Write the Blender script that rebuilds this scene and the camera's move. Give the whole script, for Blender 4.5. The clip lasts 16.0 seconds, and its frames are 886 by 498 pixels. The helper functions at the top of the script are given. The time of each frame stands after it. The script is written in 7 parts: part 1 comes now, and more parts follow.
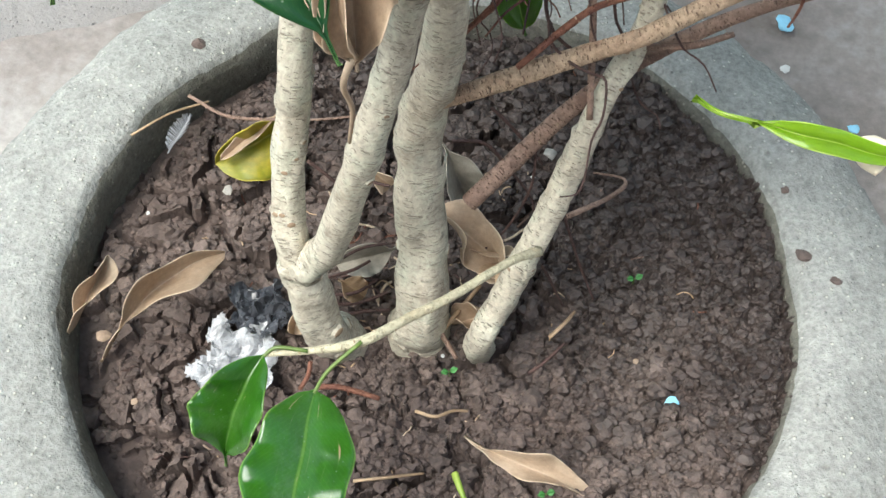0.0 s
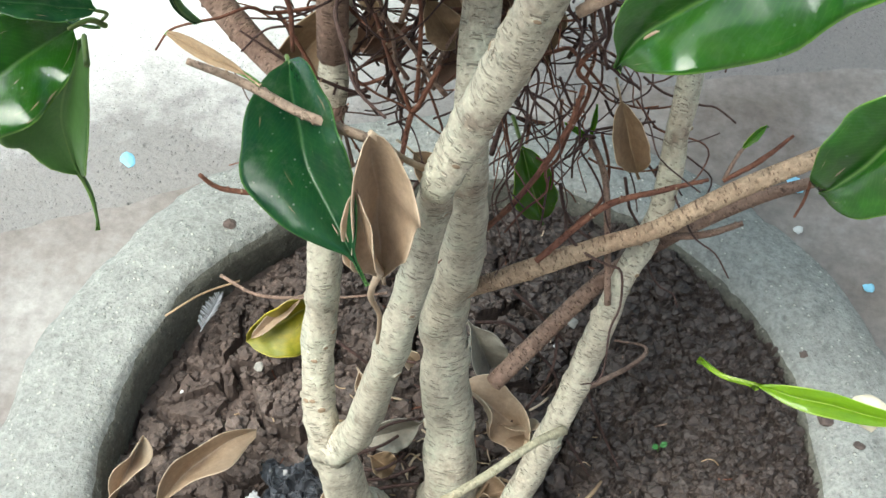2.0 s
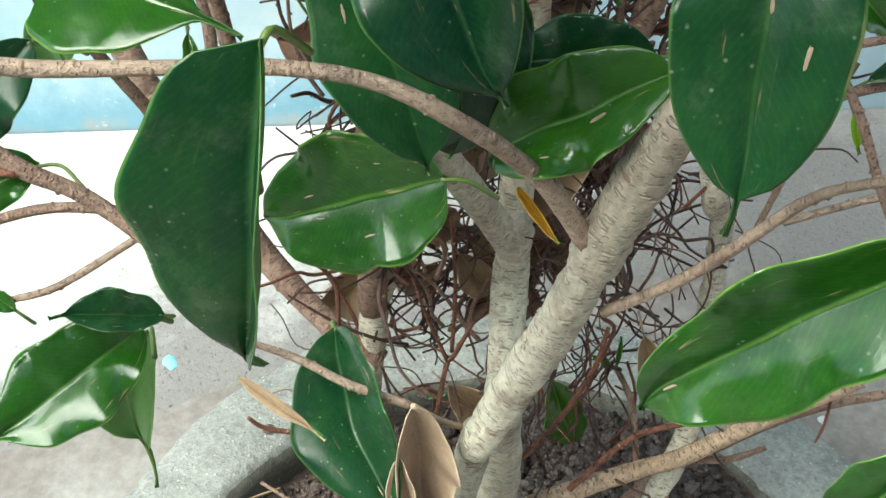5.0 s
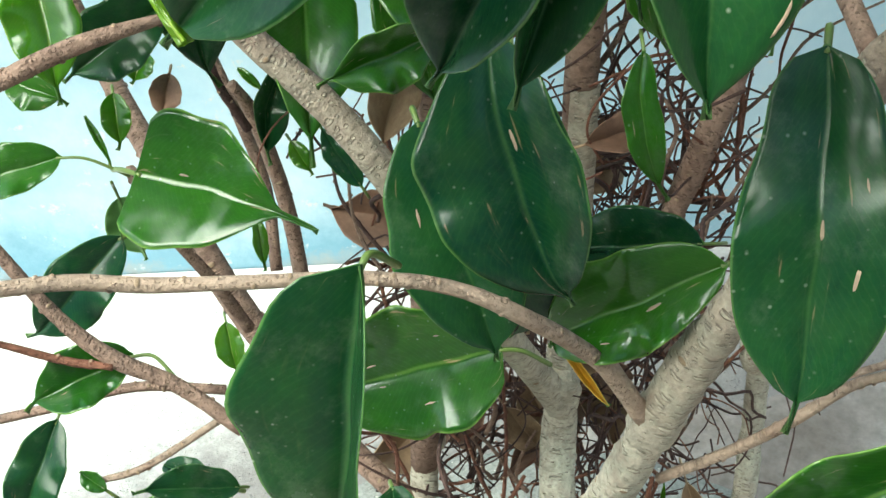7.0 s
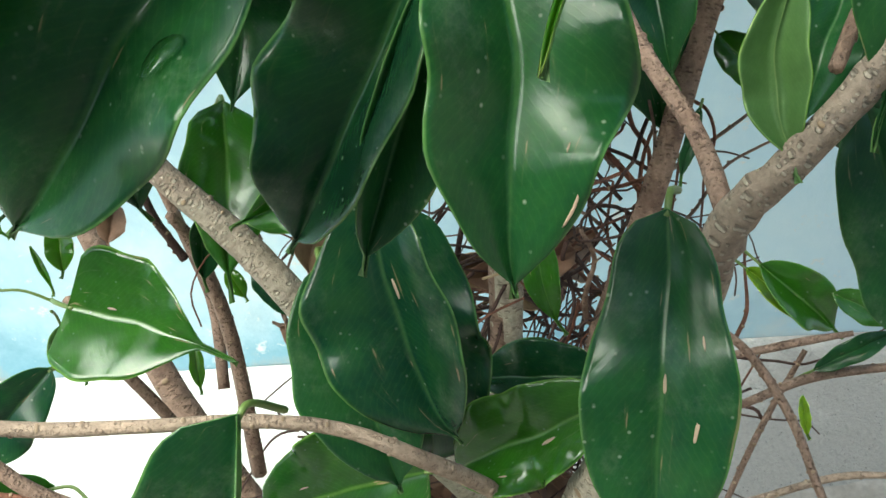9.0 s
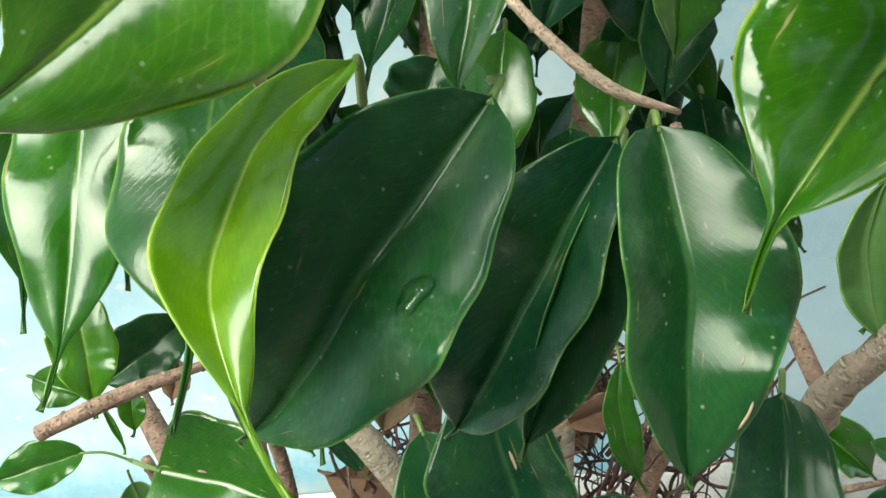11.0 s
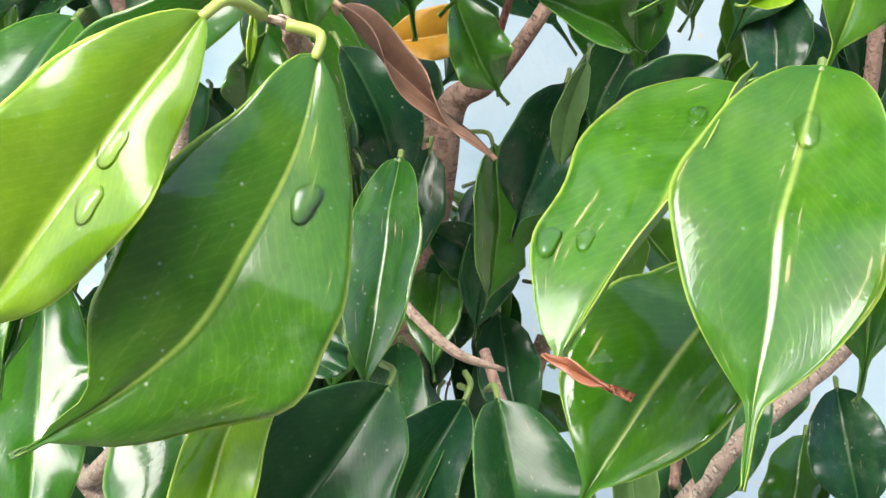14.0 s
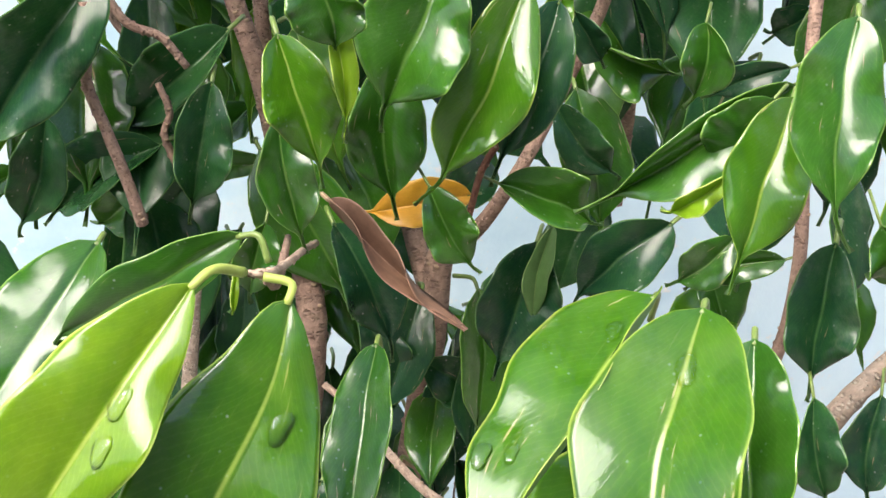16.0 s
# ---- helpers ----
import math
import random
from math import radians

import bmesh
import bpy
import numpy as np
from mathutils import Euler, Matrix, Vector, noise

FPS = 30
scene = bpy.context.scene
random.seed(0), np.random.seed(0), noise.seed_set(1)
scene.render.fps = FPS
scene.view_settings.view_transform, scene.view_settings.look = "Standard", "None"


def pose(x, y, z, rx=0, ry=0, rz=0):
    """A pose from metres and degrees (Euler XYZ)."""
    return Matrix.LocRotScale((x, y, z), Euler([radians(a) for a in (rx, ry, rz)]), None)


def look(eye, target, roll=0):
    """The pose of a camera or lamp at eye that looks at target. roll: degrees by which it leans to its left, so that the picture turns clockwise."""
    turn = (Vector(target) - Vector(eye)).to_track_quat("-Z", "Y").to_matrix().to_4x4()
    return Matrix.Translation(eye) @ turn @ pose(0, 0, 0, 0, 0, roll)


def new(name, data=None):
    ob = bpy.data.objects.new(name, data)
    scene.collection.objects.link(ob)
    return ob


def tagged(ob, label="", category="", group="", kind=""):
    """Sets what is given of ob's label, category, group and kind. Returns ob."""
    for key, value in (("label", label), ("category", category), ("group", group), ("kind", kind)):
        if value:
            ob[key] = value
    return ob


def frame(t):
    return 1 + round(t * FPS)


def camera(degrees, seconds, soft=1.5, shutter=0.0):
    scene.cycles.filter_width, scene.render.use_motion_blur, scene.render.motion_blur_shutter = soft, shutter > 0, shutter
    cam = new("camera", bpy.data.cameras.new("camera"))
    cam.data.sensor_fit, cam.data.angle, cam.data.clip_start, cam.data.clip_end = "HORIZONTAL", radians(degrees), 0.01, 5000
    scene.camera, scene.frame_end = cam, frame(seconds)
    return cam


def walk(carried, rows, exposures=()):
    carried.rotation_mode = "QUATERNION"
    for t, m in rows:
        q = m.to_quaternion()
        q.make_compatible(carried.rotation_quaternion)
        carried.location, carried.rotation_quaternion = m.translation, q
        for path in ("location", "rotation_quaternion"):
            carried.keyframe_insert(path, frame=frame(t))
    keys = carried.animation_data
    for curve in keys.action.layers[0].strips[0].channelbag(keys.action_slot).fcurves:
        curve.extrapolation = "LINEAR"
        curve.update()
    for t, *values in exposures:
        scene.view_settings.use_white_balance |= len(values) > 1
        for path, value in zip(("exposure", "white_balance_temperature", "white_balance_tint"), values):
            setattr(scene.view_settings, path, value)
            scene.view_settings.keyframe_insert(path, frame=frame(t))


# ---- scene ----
cam = camera(42.0, 16.0)
PATH = [
    (0, (-0.0058, -0.2629, 0.5186), (0.0008, -0.0132, 0.0855), 2.64),
    (0.5, (-0.0062, -0.2609, 0.5230), (-0.0024, -0.0008, 0.0960), 1.75),
    (1, (-0.0068, -0.2570, 0.5309), (-0.0067, 0.0168, 0.1125), 0.58),
    (1.5, (-0.0070, -0.2534, 0.5382), (-0.0056, 0.0322, 0.1277), 0.56),
    (2, (-0.0059, -0.2506, 0.5463), (-0.0107, 0.0442, 0.1425), -0.83),
    (2.5, (-0.0074, -0.2481, 0.5548), (-0.0158, 0.0563, 0.1582), -1.62),
    (3, (-0.0090, -0.2460, 0.5611), (-0.0123, 0.0650, 0.1696), -0.92),
    (3.5, (-0.0085, -0.2425, 0.5659), (-0.0135, 0.0765, 0.1809), -1.32),
    (4, (-0.0089, -0.2340, 0.5773), (-0.0193, 0.0915, 0.1979), -2.32),
    (4.2, (-0.0084, -0.2349, 0.5812), (-0.0207, 0.0939, 0.2046), -2.76),
    (6.3, (-0.0147, -0.2380, 0.6068), (-0.0300, 0.1245, 0.2628), -3.72),
    (6.5, (-0.0169, -0.2387, 0.6104), (-0.0330, 0.1286, 0.2715), -4.02),
    (7, (-0.0202, -0.2392, 0.6187), (-0.0388, 0.1353, 0.2879), -4.76),
    (7.5, (-0.0156, -0.2366, 0.6206), (-0.0274, 0.1421, 0.2944), -4.15),
    (8, (-0.0045, -0.2356, 0.6239), (-0.0130, 0.1479, 0.3032), -3.70),
    (8.5, (0.0030, -0.2364, 0.6260), (-0.0100, 0.1510, 0.3101), -4.19),
    (9, (0.0089, -0.2398, 0.6346), (-0.0152, 0.1573, 0.3317), -5.63),
    (9.5, (0.0073, -0.2439, 0.6458), (-0.0153, 0.1646, 0.3583), -5.61),
    (10, (-0.0016, -0.2434, 0.6479), (-0.0230, 0.1704, 0.3681), -5.69),
    (10.2, (-0.0061, -0.2446, 0.6504), (-0.0285, 0.1722, 0.3751), -5.90),
    (12.3, (-0.0531, -0.2622, 0.6791), (0.0077, 0.1677, 0.4311), 0.67),
    (12.5, (-0.0510, -0.2677, 0.6812), (0.0102, 0.1647, 0.4378), 0.81),
    (13, (-0.0578, -0.2686, 0.6910), (0.0400, 0.1605, 0.4536), 3.37),
    (13.5, (-0.0552, -0.2726, 0.7102), (0.0606, 0.1544, 0.4772), 4.96),
    (14, (-0.0621, -0.2849, 0.7246), (0.0528, 0.1461, 0.4987), 5.79),
    (14.5, (-0.0782, -0.2997, 0.7351), (0.0255, 0.1348, 0.5106), 5.92),
    (15, (-0.0684, -0.2990, 0.7504), (0.0463, 0.1372, 0.5346), 5.58),
    (15.5, (-0.0553, -0.3030, 0.7702), (0.0451, 0.1351, 0.5513), 3.90),
    (16, (-0.0498, -0.3077, 0.7812), (0.0437, 0.1318, 0.5618), 3.19),
]
EXPOSURES = [(0, 1.16, 6150, 2), (2, 1.12, 6150, -2), (4, 1.12, 6200, -4), (7, 1.3, 6250, -9), (10, 1.22, 6450, -8), (12.5, 1.9, 6850, -14), (13.1, 2.0, 6550, 0), (13.6, 1.9, 6450, 6), (14.5, 1.76, 6650, 10), (16, 1.72, 6750, 10)]
walk(cam, [(t, look(eye, target, roll)) for t, eye, target, roll in PATH], EXPOSURES)

# ---- light ----
SUN_ELEV, SUN_AZ = radians(60), radians(-122)      # azimuth from +y towards +x
world = bpy.data.worlds.new("sky")
scene.world = world
world.use_nodes = True
wn = world.node_tree.nodes
sky = wn.new("ShaderNodeTexSky")
sky.sky_type, sky.sun_disc = "NISHITA", False
sky.sun_elevation, sky.sun_rotation = SUN_ELEV, SUN_AZ
sky.air_density, sky.dust_density = 1.0, 4.0
wn["Background"].inputs["Strength"].default_value = 0.15
world.node_tree.links.new(sky.outputs[0], wn["Background"].inputs["Color"])
sun = new("sun", bpy.data.lights.new("sun", "SUN"))
sun.data.energy, sun.data.angle, sun.data.color = 1.9, radians(44), (1.0, 0.97, 0.93)
sun.matrix_world = look((5 * math.sin(SUN_AZ) * math.cos(SUN_ELEV), 5 * math.cos(SUN_AZ) * math.cos(SUN_ELEV), 5 * math.sin(SUN_ELEV)), (0, 0, 0))


# ---- materials ----
def material(name, rough=0.6, metal=0.0, spec=0.5):
    m = bpy.data.materials.new(name)
    m.use_nodes = True
    b = m.node_tree.nodes["Principled BSDF"]
    b.inputs["Roughness"].default_value, b.inputs["Metallic"].default_value = rough, metal
    b.inputs["Specular IOR Level"].default_value = spec
    return m, m.node_tree.nodes, m.node_tree.links, b


def ramp(nodes, links, source, stops):
    r = nodes.new("ShaderNodeValToRGB")
    while len(r.color_ramp.elements) < len(stops):
        r.color_ramp.elements.new(0.5)
    for e, (p, c) in zip(r.color_ramp.elements, stops):
        e.position, e.color = p, (*c, 1) if len(c) == 3 else c
    links.new(source, r.inputs[0])
    return r.outputs[0]


def noise_tex(nodes, links, vec, scale, detail=4, rough=0.6, stretch=None, w=None):
    if stretch:
        mp = nodes.new("ShaderNodeMapping")
        mp.inputs["Scale"].default_value = stretch
        links.new(vec, mp.inputs["Vector"])
        vec = mp.outputs[0]
    n = nodes.new("ShaderNodeTexNoise")
    if w is not None:
        n.noise_dimensions = "4D"
        links.new(w, n.inputs["W"])
    n.inputs["Scale"].default_value, n.inputs["Detail"].default_value, n.inputs["Roughness"].default_value = scale, detail, rough
    links.new(vec, n.inputs["Vector"])
    return n.outputs["Fac"]


def mixed(nodes, links, fac, a, b, mode="MIX"):
    m = nodes.new("ShaderNodeMix")
    m.data_type, m.blend_type = "RGBA", mode
    for sock, val in ((m.inputs[0], fac), (m.inputs[6], a), (m.inputs[7], b)):
        if isinstance(val, (int, float)):
            sock.default_value = val
        elif isinstance(val, tuple):
            sock.default_value = (*val, 1)
        else:
            links.new(val, sock)
    return m.outputs[2]


def maths(nodes, links, op, a, b=0.0, c=None):
    m = nodes.new("ShaderNodeMath")
    m.operation = op
    for i, val in enumerate((a, b) if c is None else (a, b, c)):
        if isinstance(val, (int, float)):
            m.inputs[i].default_value = val
        else:
            links.new(val, m.inputs[i])
    return m.outputs[0]


def bumped(nodes, links, b, height, strength, distance):
    bp = nodes.new("ShaderNodeBump")
    bp.inputs["Strength"].default_value, bp.inputs["Distance"].default_value = strength, distance
    links.new(height, bp.inputs["Height"])
    links.new(bp.outputs[0], b.inputs["Normal"])
    return bp


def concrete_material(name, dark, light, speck, greying=None, grain=0.34):
    m, n, l, b = material(name, 0.85, spec=0.3)
    pos = n.new("ShaderNodeTexCoord").outputs["Object"]
    big = noise_tex(n, l, pos, 9, 8, 0.7)
    fine = noise_tex(n, l, pos, 160, 4, 0.7)
    col = ramp(n, l, big, [(0.3, dark), (0.7, light)])
    col = mixed(n, l, 0.35, col, ramp(n, l, fine, [(0.3, (0.25, 0.24, 0.22)), (0.65, (0.75, 0.74, 0.7))]), "OVERLAY")
    v = n.new("ShaderNodeTexVoronoi")
    v.inputs["Scale"].default_value = 230
    l.new(pos, v.inputs["Vector"])
    sp = ramp(n, l, v.outputs["Distance"], [(0.0, (1, 1, 1)), (0.12, (1, 1, 1)), (0.22, (0, 0, 0))])
    pick = ramp(n, l, v.outputs["Color"], [(0.4, (0, 0, 0)), (0.46, (1, 1, 1))])
    col = mixed(n, l, maths(n, l, "MULTIPLY", maths(n, l, "MULTIPLY", sp, pick), 0.75), col, speck)
    v2 = n.new("ShaderNodeTexVoronoi")
    v2.inputs["Scale"].default_value = 70
    l.new(pos, v2.inputs["Vector"])
    pit = ramp(n, l, v2.outputs["Distance"], [(0.0, (1, 1, 1)), (0.16, (0, 0, 0))])
    pk2 = ramp(n, l, v2.outputs["Color"], [(0.7, (0, 0, 0)), (0.75, (1, 1, 1))])
    pitm = maths(n, l, "MULTIPLY", pit, pk2)
    col = mixed(n, l, maths(n, l, "MULTIPLY", pitm, 0.7), col, (0.07, 0.065, 0.055))
    if greying:
        # greyer towards +x; trodden mud also thins out away from the worn edge
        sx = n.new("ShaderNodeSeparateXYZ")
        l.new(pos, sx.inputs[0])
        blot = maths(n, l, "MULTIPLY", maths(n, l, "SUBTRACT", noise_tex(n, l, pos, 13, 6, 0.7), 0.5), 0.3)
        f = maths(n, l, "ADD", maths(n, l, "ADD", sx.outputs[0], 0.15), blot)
        col = mixed(n, l, maths(n, l, "MULTIPLY", ramp(n, l, f, [(0.0, (0, 0, 0)), (0.16, (1, 1, 1))]), 0.7), col, tuple(1.35 * c for c in greying))
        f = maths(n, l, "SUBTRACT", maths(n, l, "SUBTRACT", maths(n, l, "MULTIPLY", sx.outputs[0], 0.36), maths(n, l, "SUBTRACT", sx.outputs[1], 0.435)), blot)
        col = mixed(n, l, maths(n, l, "MULTIPLY", ramp(n, l, f, [(0.0, (0, 0, 0)), (0.12, (1, 1, 1))]), 0.93), col, greying)
    grit = noise_tex(n, l, pos, 380, 3, 0.7)
    col = mixed(n, l, grain, col, ramp(n, l, grit, [(0.36, (0.22, 0.22, 0.2)), (0.6, (0.74, 0.73, 0.7))]), "OVERLAY")
    l.new(col, b.inputs["Base Color"])
    fine = maths(n, l, "ADD", fine, maths(n, l, "MULTIPLY", grit, 1.2 * grain))
    h = maths(n, l, "SUBTRACT", maths(n, l, "ADD", fine, maths(n, l, "MULTIPLY", sp, 0.35)), maths(n, l, "MULTIPLY", pitm, 0.6))
    bumped(n, l, b, h, 0.9, 0.0024)
    return m


RIM = concrete_material("pot_concrete", (0.195, 0.197, 0.19), (0.35, 0.35, 0.337), (0.6, 0.58, 0.52), grain=0.3)
# inner wall: wet dirt and the hollow's shade, both put into the colour
RIM_DAMP_SHADED = concrete_material("damp_shaded_pot_concrete", (0.085, 0.08, 0.068), (0.19, 0.185, 0.16), (0.3, 0.28, 0.24), grain=0.3)
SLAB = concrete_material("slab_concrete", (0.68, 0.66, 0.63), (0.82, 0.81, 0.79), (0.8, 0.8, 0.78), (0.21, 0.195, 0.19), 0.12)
PLASTER = concrete_material("plaster", (0.3, 0.29, 0.26), (0.4, 0.385, 0.35), (0.42, 0.4, 0.37))


def mud_floor_material():
    m, n, l, b = material("muddy_floor", 0.8, spec=0.35)
    pos = n.new("ShaderNodeTexCoord").outputs["Object"]
    big = noise_tex(n, l, pos, 6, 6, 0.7)
    fine = noise_tex(n, l, pos, 120, 5, 0.7)
    col = ramp(n, l, big, [(0.34, (0.17, 0.145, 0.13)), (0.5, (0.25, 0.225, 0.213)), (0.66, (0.37, 0.355, 0.345))])
    col = mixed(n, l, 0.5, col, ramp(n, l, fine, [(0.3, (0.3, 0.28, 0.26)), (0.7, (0.7, 0.68, 0.66))]), "OVERLAY")
    l.new(col, b.inputs["Base Color"])
    bumped(n, l, b, fine, 0.5, 0.002)
    return m


MUD = mud_floor_material()


def wall_material():
    m, n, l, b = material("blue_limewash", 0.75, spec=0.3)
    pos = n.new("ShaderNodeTexCoord").outputs["Object"]
    big = noise_tex(n, l, pos, 5, 6, 0.7)
    fine = noise_tex(n, l, pos, 45, 5, 0.7)
    col = ramp(n, l, big, [(0.3, (0.36, 0.57, 0.71)), (0.5, (0.52, 0.71, 0.82)), (0.7, (0.7, 0.81, 0.86))])
    sp = n.new("ShaderNodeSeparateXYZ")
    l.new(pos, sp.inputs[0])
    low = maths(n, l, "ADD", sp.outputs[2], maths(n, l, "MULTIPLY", noise_tex(n, l, pos, 18, 5, 0.7), 0.12))
    band = ramp(n, l, low, [(0.06, (1, 1, 1)), (0.12, (0, 0, 0))])
    col = mixed(n, l, maths(n, l, "MULTIPLY", band, 0.75), col, (0.16, 0.36, 0.48))
    foot = ramp(n, l, low, [(0.035, (1, 1, 1)), (0.055, (0, 0, 0))])
    col = mixed(n, l, maths(n, l, "MULTIPLY", foot, 0.7), col, (0.45, 0.45, 0.43))
    # the strongly lit right of the wall, painted in as a paler blue
    lit_side = maths(n, l, "ADD", sp.outputs[0], maths(n, l, "MULTIPLY", maths(n, l, "SUBTRACT", big, 0.5), 0.5))
    col = mixed(n, l, maths(n, l, "MULTIPLY", ramp(n, l, lit_side, [(0.0, (0, 0, 0)), (0.3, (1, 1, 1))]), 0.6), col, (0.64, 0.8, 0.89))
    chip = ramp(n, l, fine, [(0.6, (0, 0, 0)), (0.68, (1, 1, 1))])
    col = mixed(n, l, chip, col, (0.72, 0.74, 0.74))
    l.new(col, b.inputs["Base Color"])
    bumped(n, l, b, fine, 0.4, 0.002)
    return m


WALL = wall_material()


def soil_material():
    m, n, l, b = material("garden_soil", 0.82, spec=0.35)
    pos = n.new("ShaderNodeTexCoord").outputs["Object"]
    big = noise_tex(n, l, pos, 14, 5, 0.65)
    fine = noise_tex(n, l, pos, 260, 4, 0.7)
    col = ramp(n, l, big, [(0.32, (0.08, 0.06, 0.054)), (0.52, (0.12, 0.093, 0.084)), (0.7, (0.17, 0.137, 0.124))])
    col = mixed(n, l, 0.45, col, ramp(n, l, fine, [(0.3, (0.28, 0.27, 0.26)), (0.7, (0.72, 0.7, 0.68))]), "OVERLAY")
    # each crumb has its own dryness
    for scale, amount in ((165, 0.3), (330, 0.25)):
        v = n.new("ShaderNodeTexVoronoi")
        v.inputs["Scale"].default_value = scale
        l.new(pos, v.inputs["Vector"])
        pick = n.new("ShaderNodeSeparateColor")
        l.new(v.outputs["Color"], pick.inputs[0])
        col = mixed(n, l, amount, col, ramp(n, l, pick.outputs[0], [(0.0, (0.26, 0.25, 0.245)), (1.0, (0.68, 0.66, 0.64))]), "OVERLAY")
        fine = maths(n, l, "SUBTRACT", fine, maths(n, l, "MULTIPLY", v.outputs["Distance"], 0.5))
    geo = n.new("ShaderNodeNewGeometry")
    col = mixed(n, l, 0.7, col, ramp(n, l, geo.outputs["Random Per Island"], [(0.0, (0.34, 0.33, 0.32)), (1.0, (0.66, 0.64, 0.62))]), "OVERLAY")
    # wet clods, and the shaded right and back of the bed painted darker
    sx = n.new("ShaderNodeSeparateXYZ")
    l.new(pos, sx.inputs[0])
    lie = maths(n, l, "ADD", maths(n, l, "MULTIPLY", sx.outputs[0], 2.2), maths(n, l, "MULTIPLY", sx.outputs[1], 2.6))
    damp_shade = ramp(n, l, maths(n, l, "ADD", lie, maths(n, l, "MULTIPLY", noise_tex(n, l, pos, 17, 5, 0.7), 1.5)), [(0.68, (0, 0, 0)), (1.05, (1, 1, 1))])
    col = mixed(n, l, maths(n, l, "MULTIPLY", damp_shade, 0.6), col, (0.02, 0.0155, 0.0145))
    l.new(col, b.inputs["Base Color"])
    l.new(maths(n, l, "SUBTRACT", 0.82, maths(n, l, "MULTIPLY", damp_shade, 0.3)), b.inputs["Roughness"])
    bumped(n, l, b, fine, 0.7, 0.0011)
    return m


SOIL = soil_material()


def slits(n, l, uv, stretch, wide, tall, share):
    """Short lines across a stem, one in some cells of a stretched pattern: the line itself, and the pale lip under it."""
    mp = n.new("ShaderNodeMapping")
    mp.inputs["Scale"].default_value = stretch
    l.new(uv, mp.inputs["Vector"])
    v = n.new("ShaderNodeTexVoronoi")
    v.voronoi_dimensions = "2D"
    v.inputs["Scale"].default_value = 1.0
    l.new(mp.outputs[0], v.inputs["Vector"])
    off = n.new("ShaderNodeVectorMath")
    off.operation = "SUBTRACT"
    l.new(mp.outputs[0], off.inputs[0])
    l.new(v.outputs["Position"], off.inputs[1])
    sep, pick = n.new("ShaderNodeSeparateXYZ"), n.new("ShaderNodeSeparateColor")
    l.new(off.outputs[0], sep.inputs[0])
    l.new(v.outputs["Color"], pick.inputs[0])
    size = maths(n, l, "MULTIPLY_ADD", pick.outputs[1], 0.7, 0.4)
    ax = maths(n, l, "DIVIDE", maths(n, l, "ABSOLUTE", sep.outputs[0]), maths(n, l, "MULTIPLY", size, wide))
    core = maths(n, l, "SUBTRACT", 1.0, maths(n, l, "MULTIPLY", ax, ax))
    chosen = maths(n, l, "LESS_THAN", pick.outputs[0], share)

    def line(shift, t):
        ay = maths(n, l, "DIVIDE", maths(n, l, "ABSOLUTE", maths(n, l, "ADD", sep.outputs[1], shift)), t)
        m = maths(n, l, "SUBTRACT", core, maths(n, l, "MULTIPLY", ay, ay))
        return maths(n, l, "MULTIPLY", ramp(n, l, m, [(0.0, (0, 0, 0)), (0.5, (1, 1, 1))]), chosen)
    return line(0.0, tall), line(tall * 1.7, tall * 1.6)


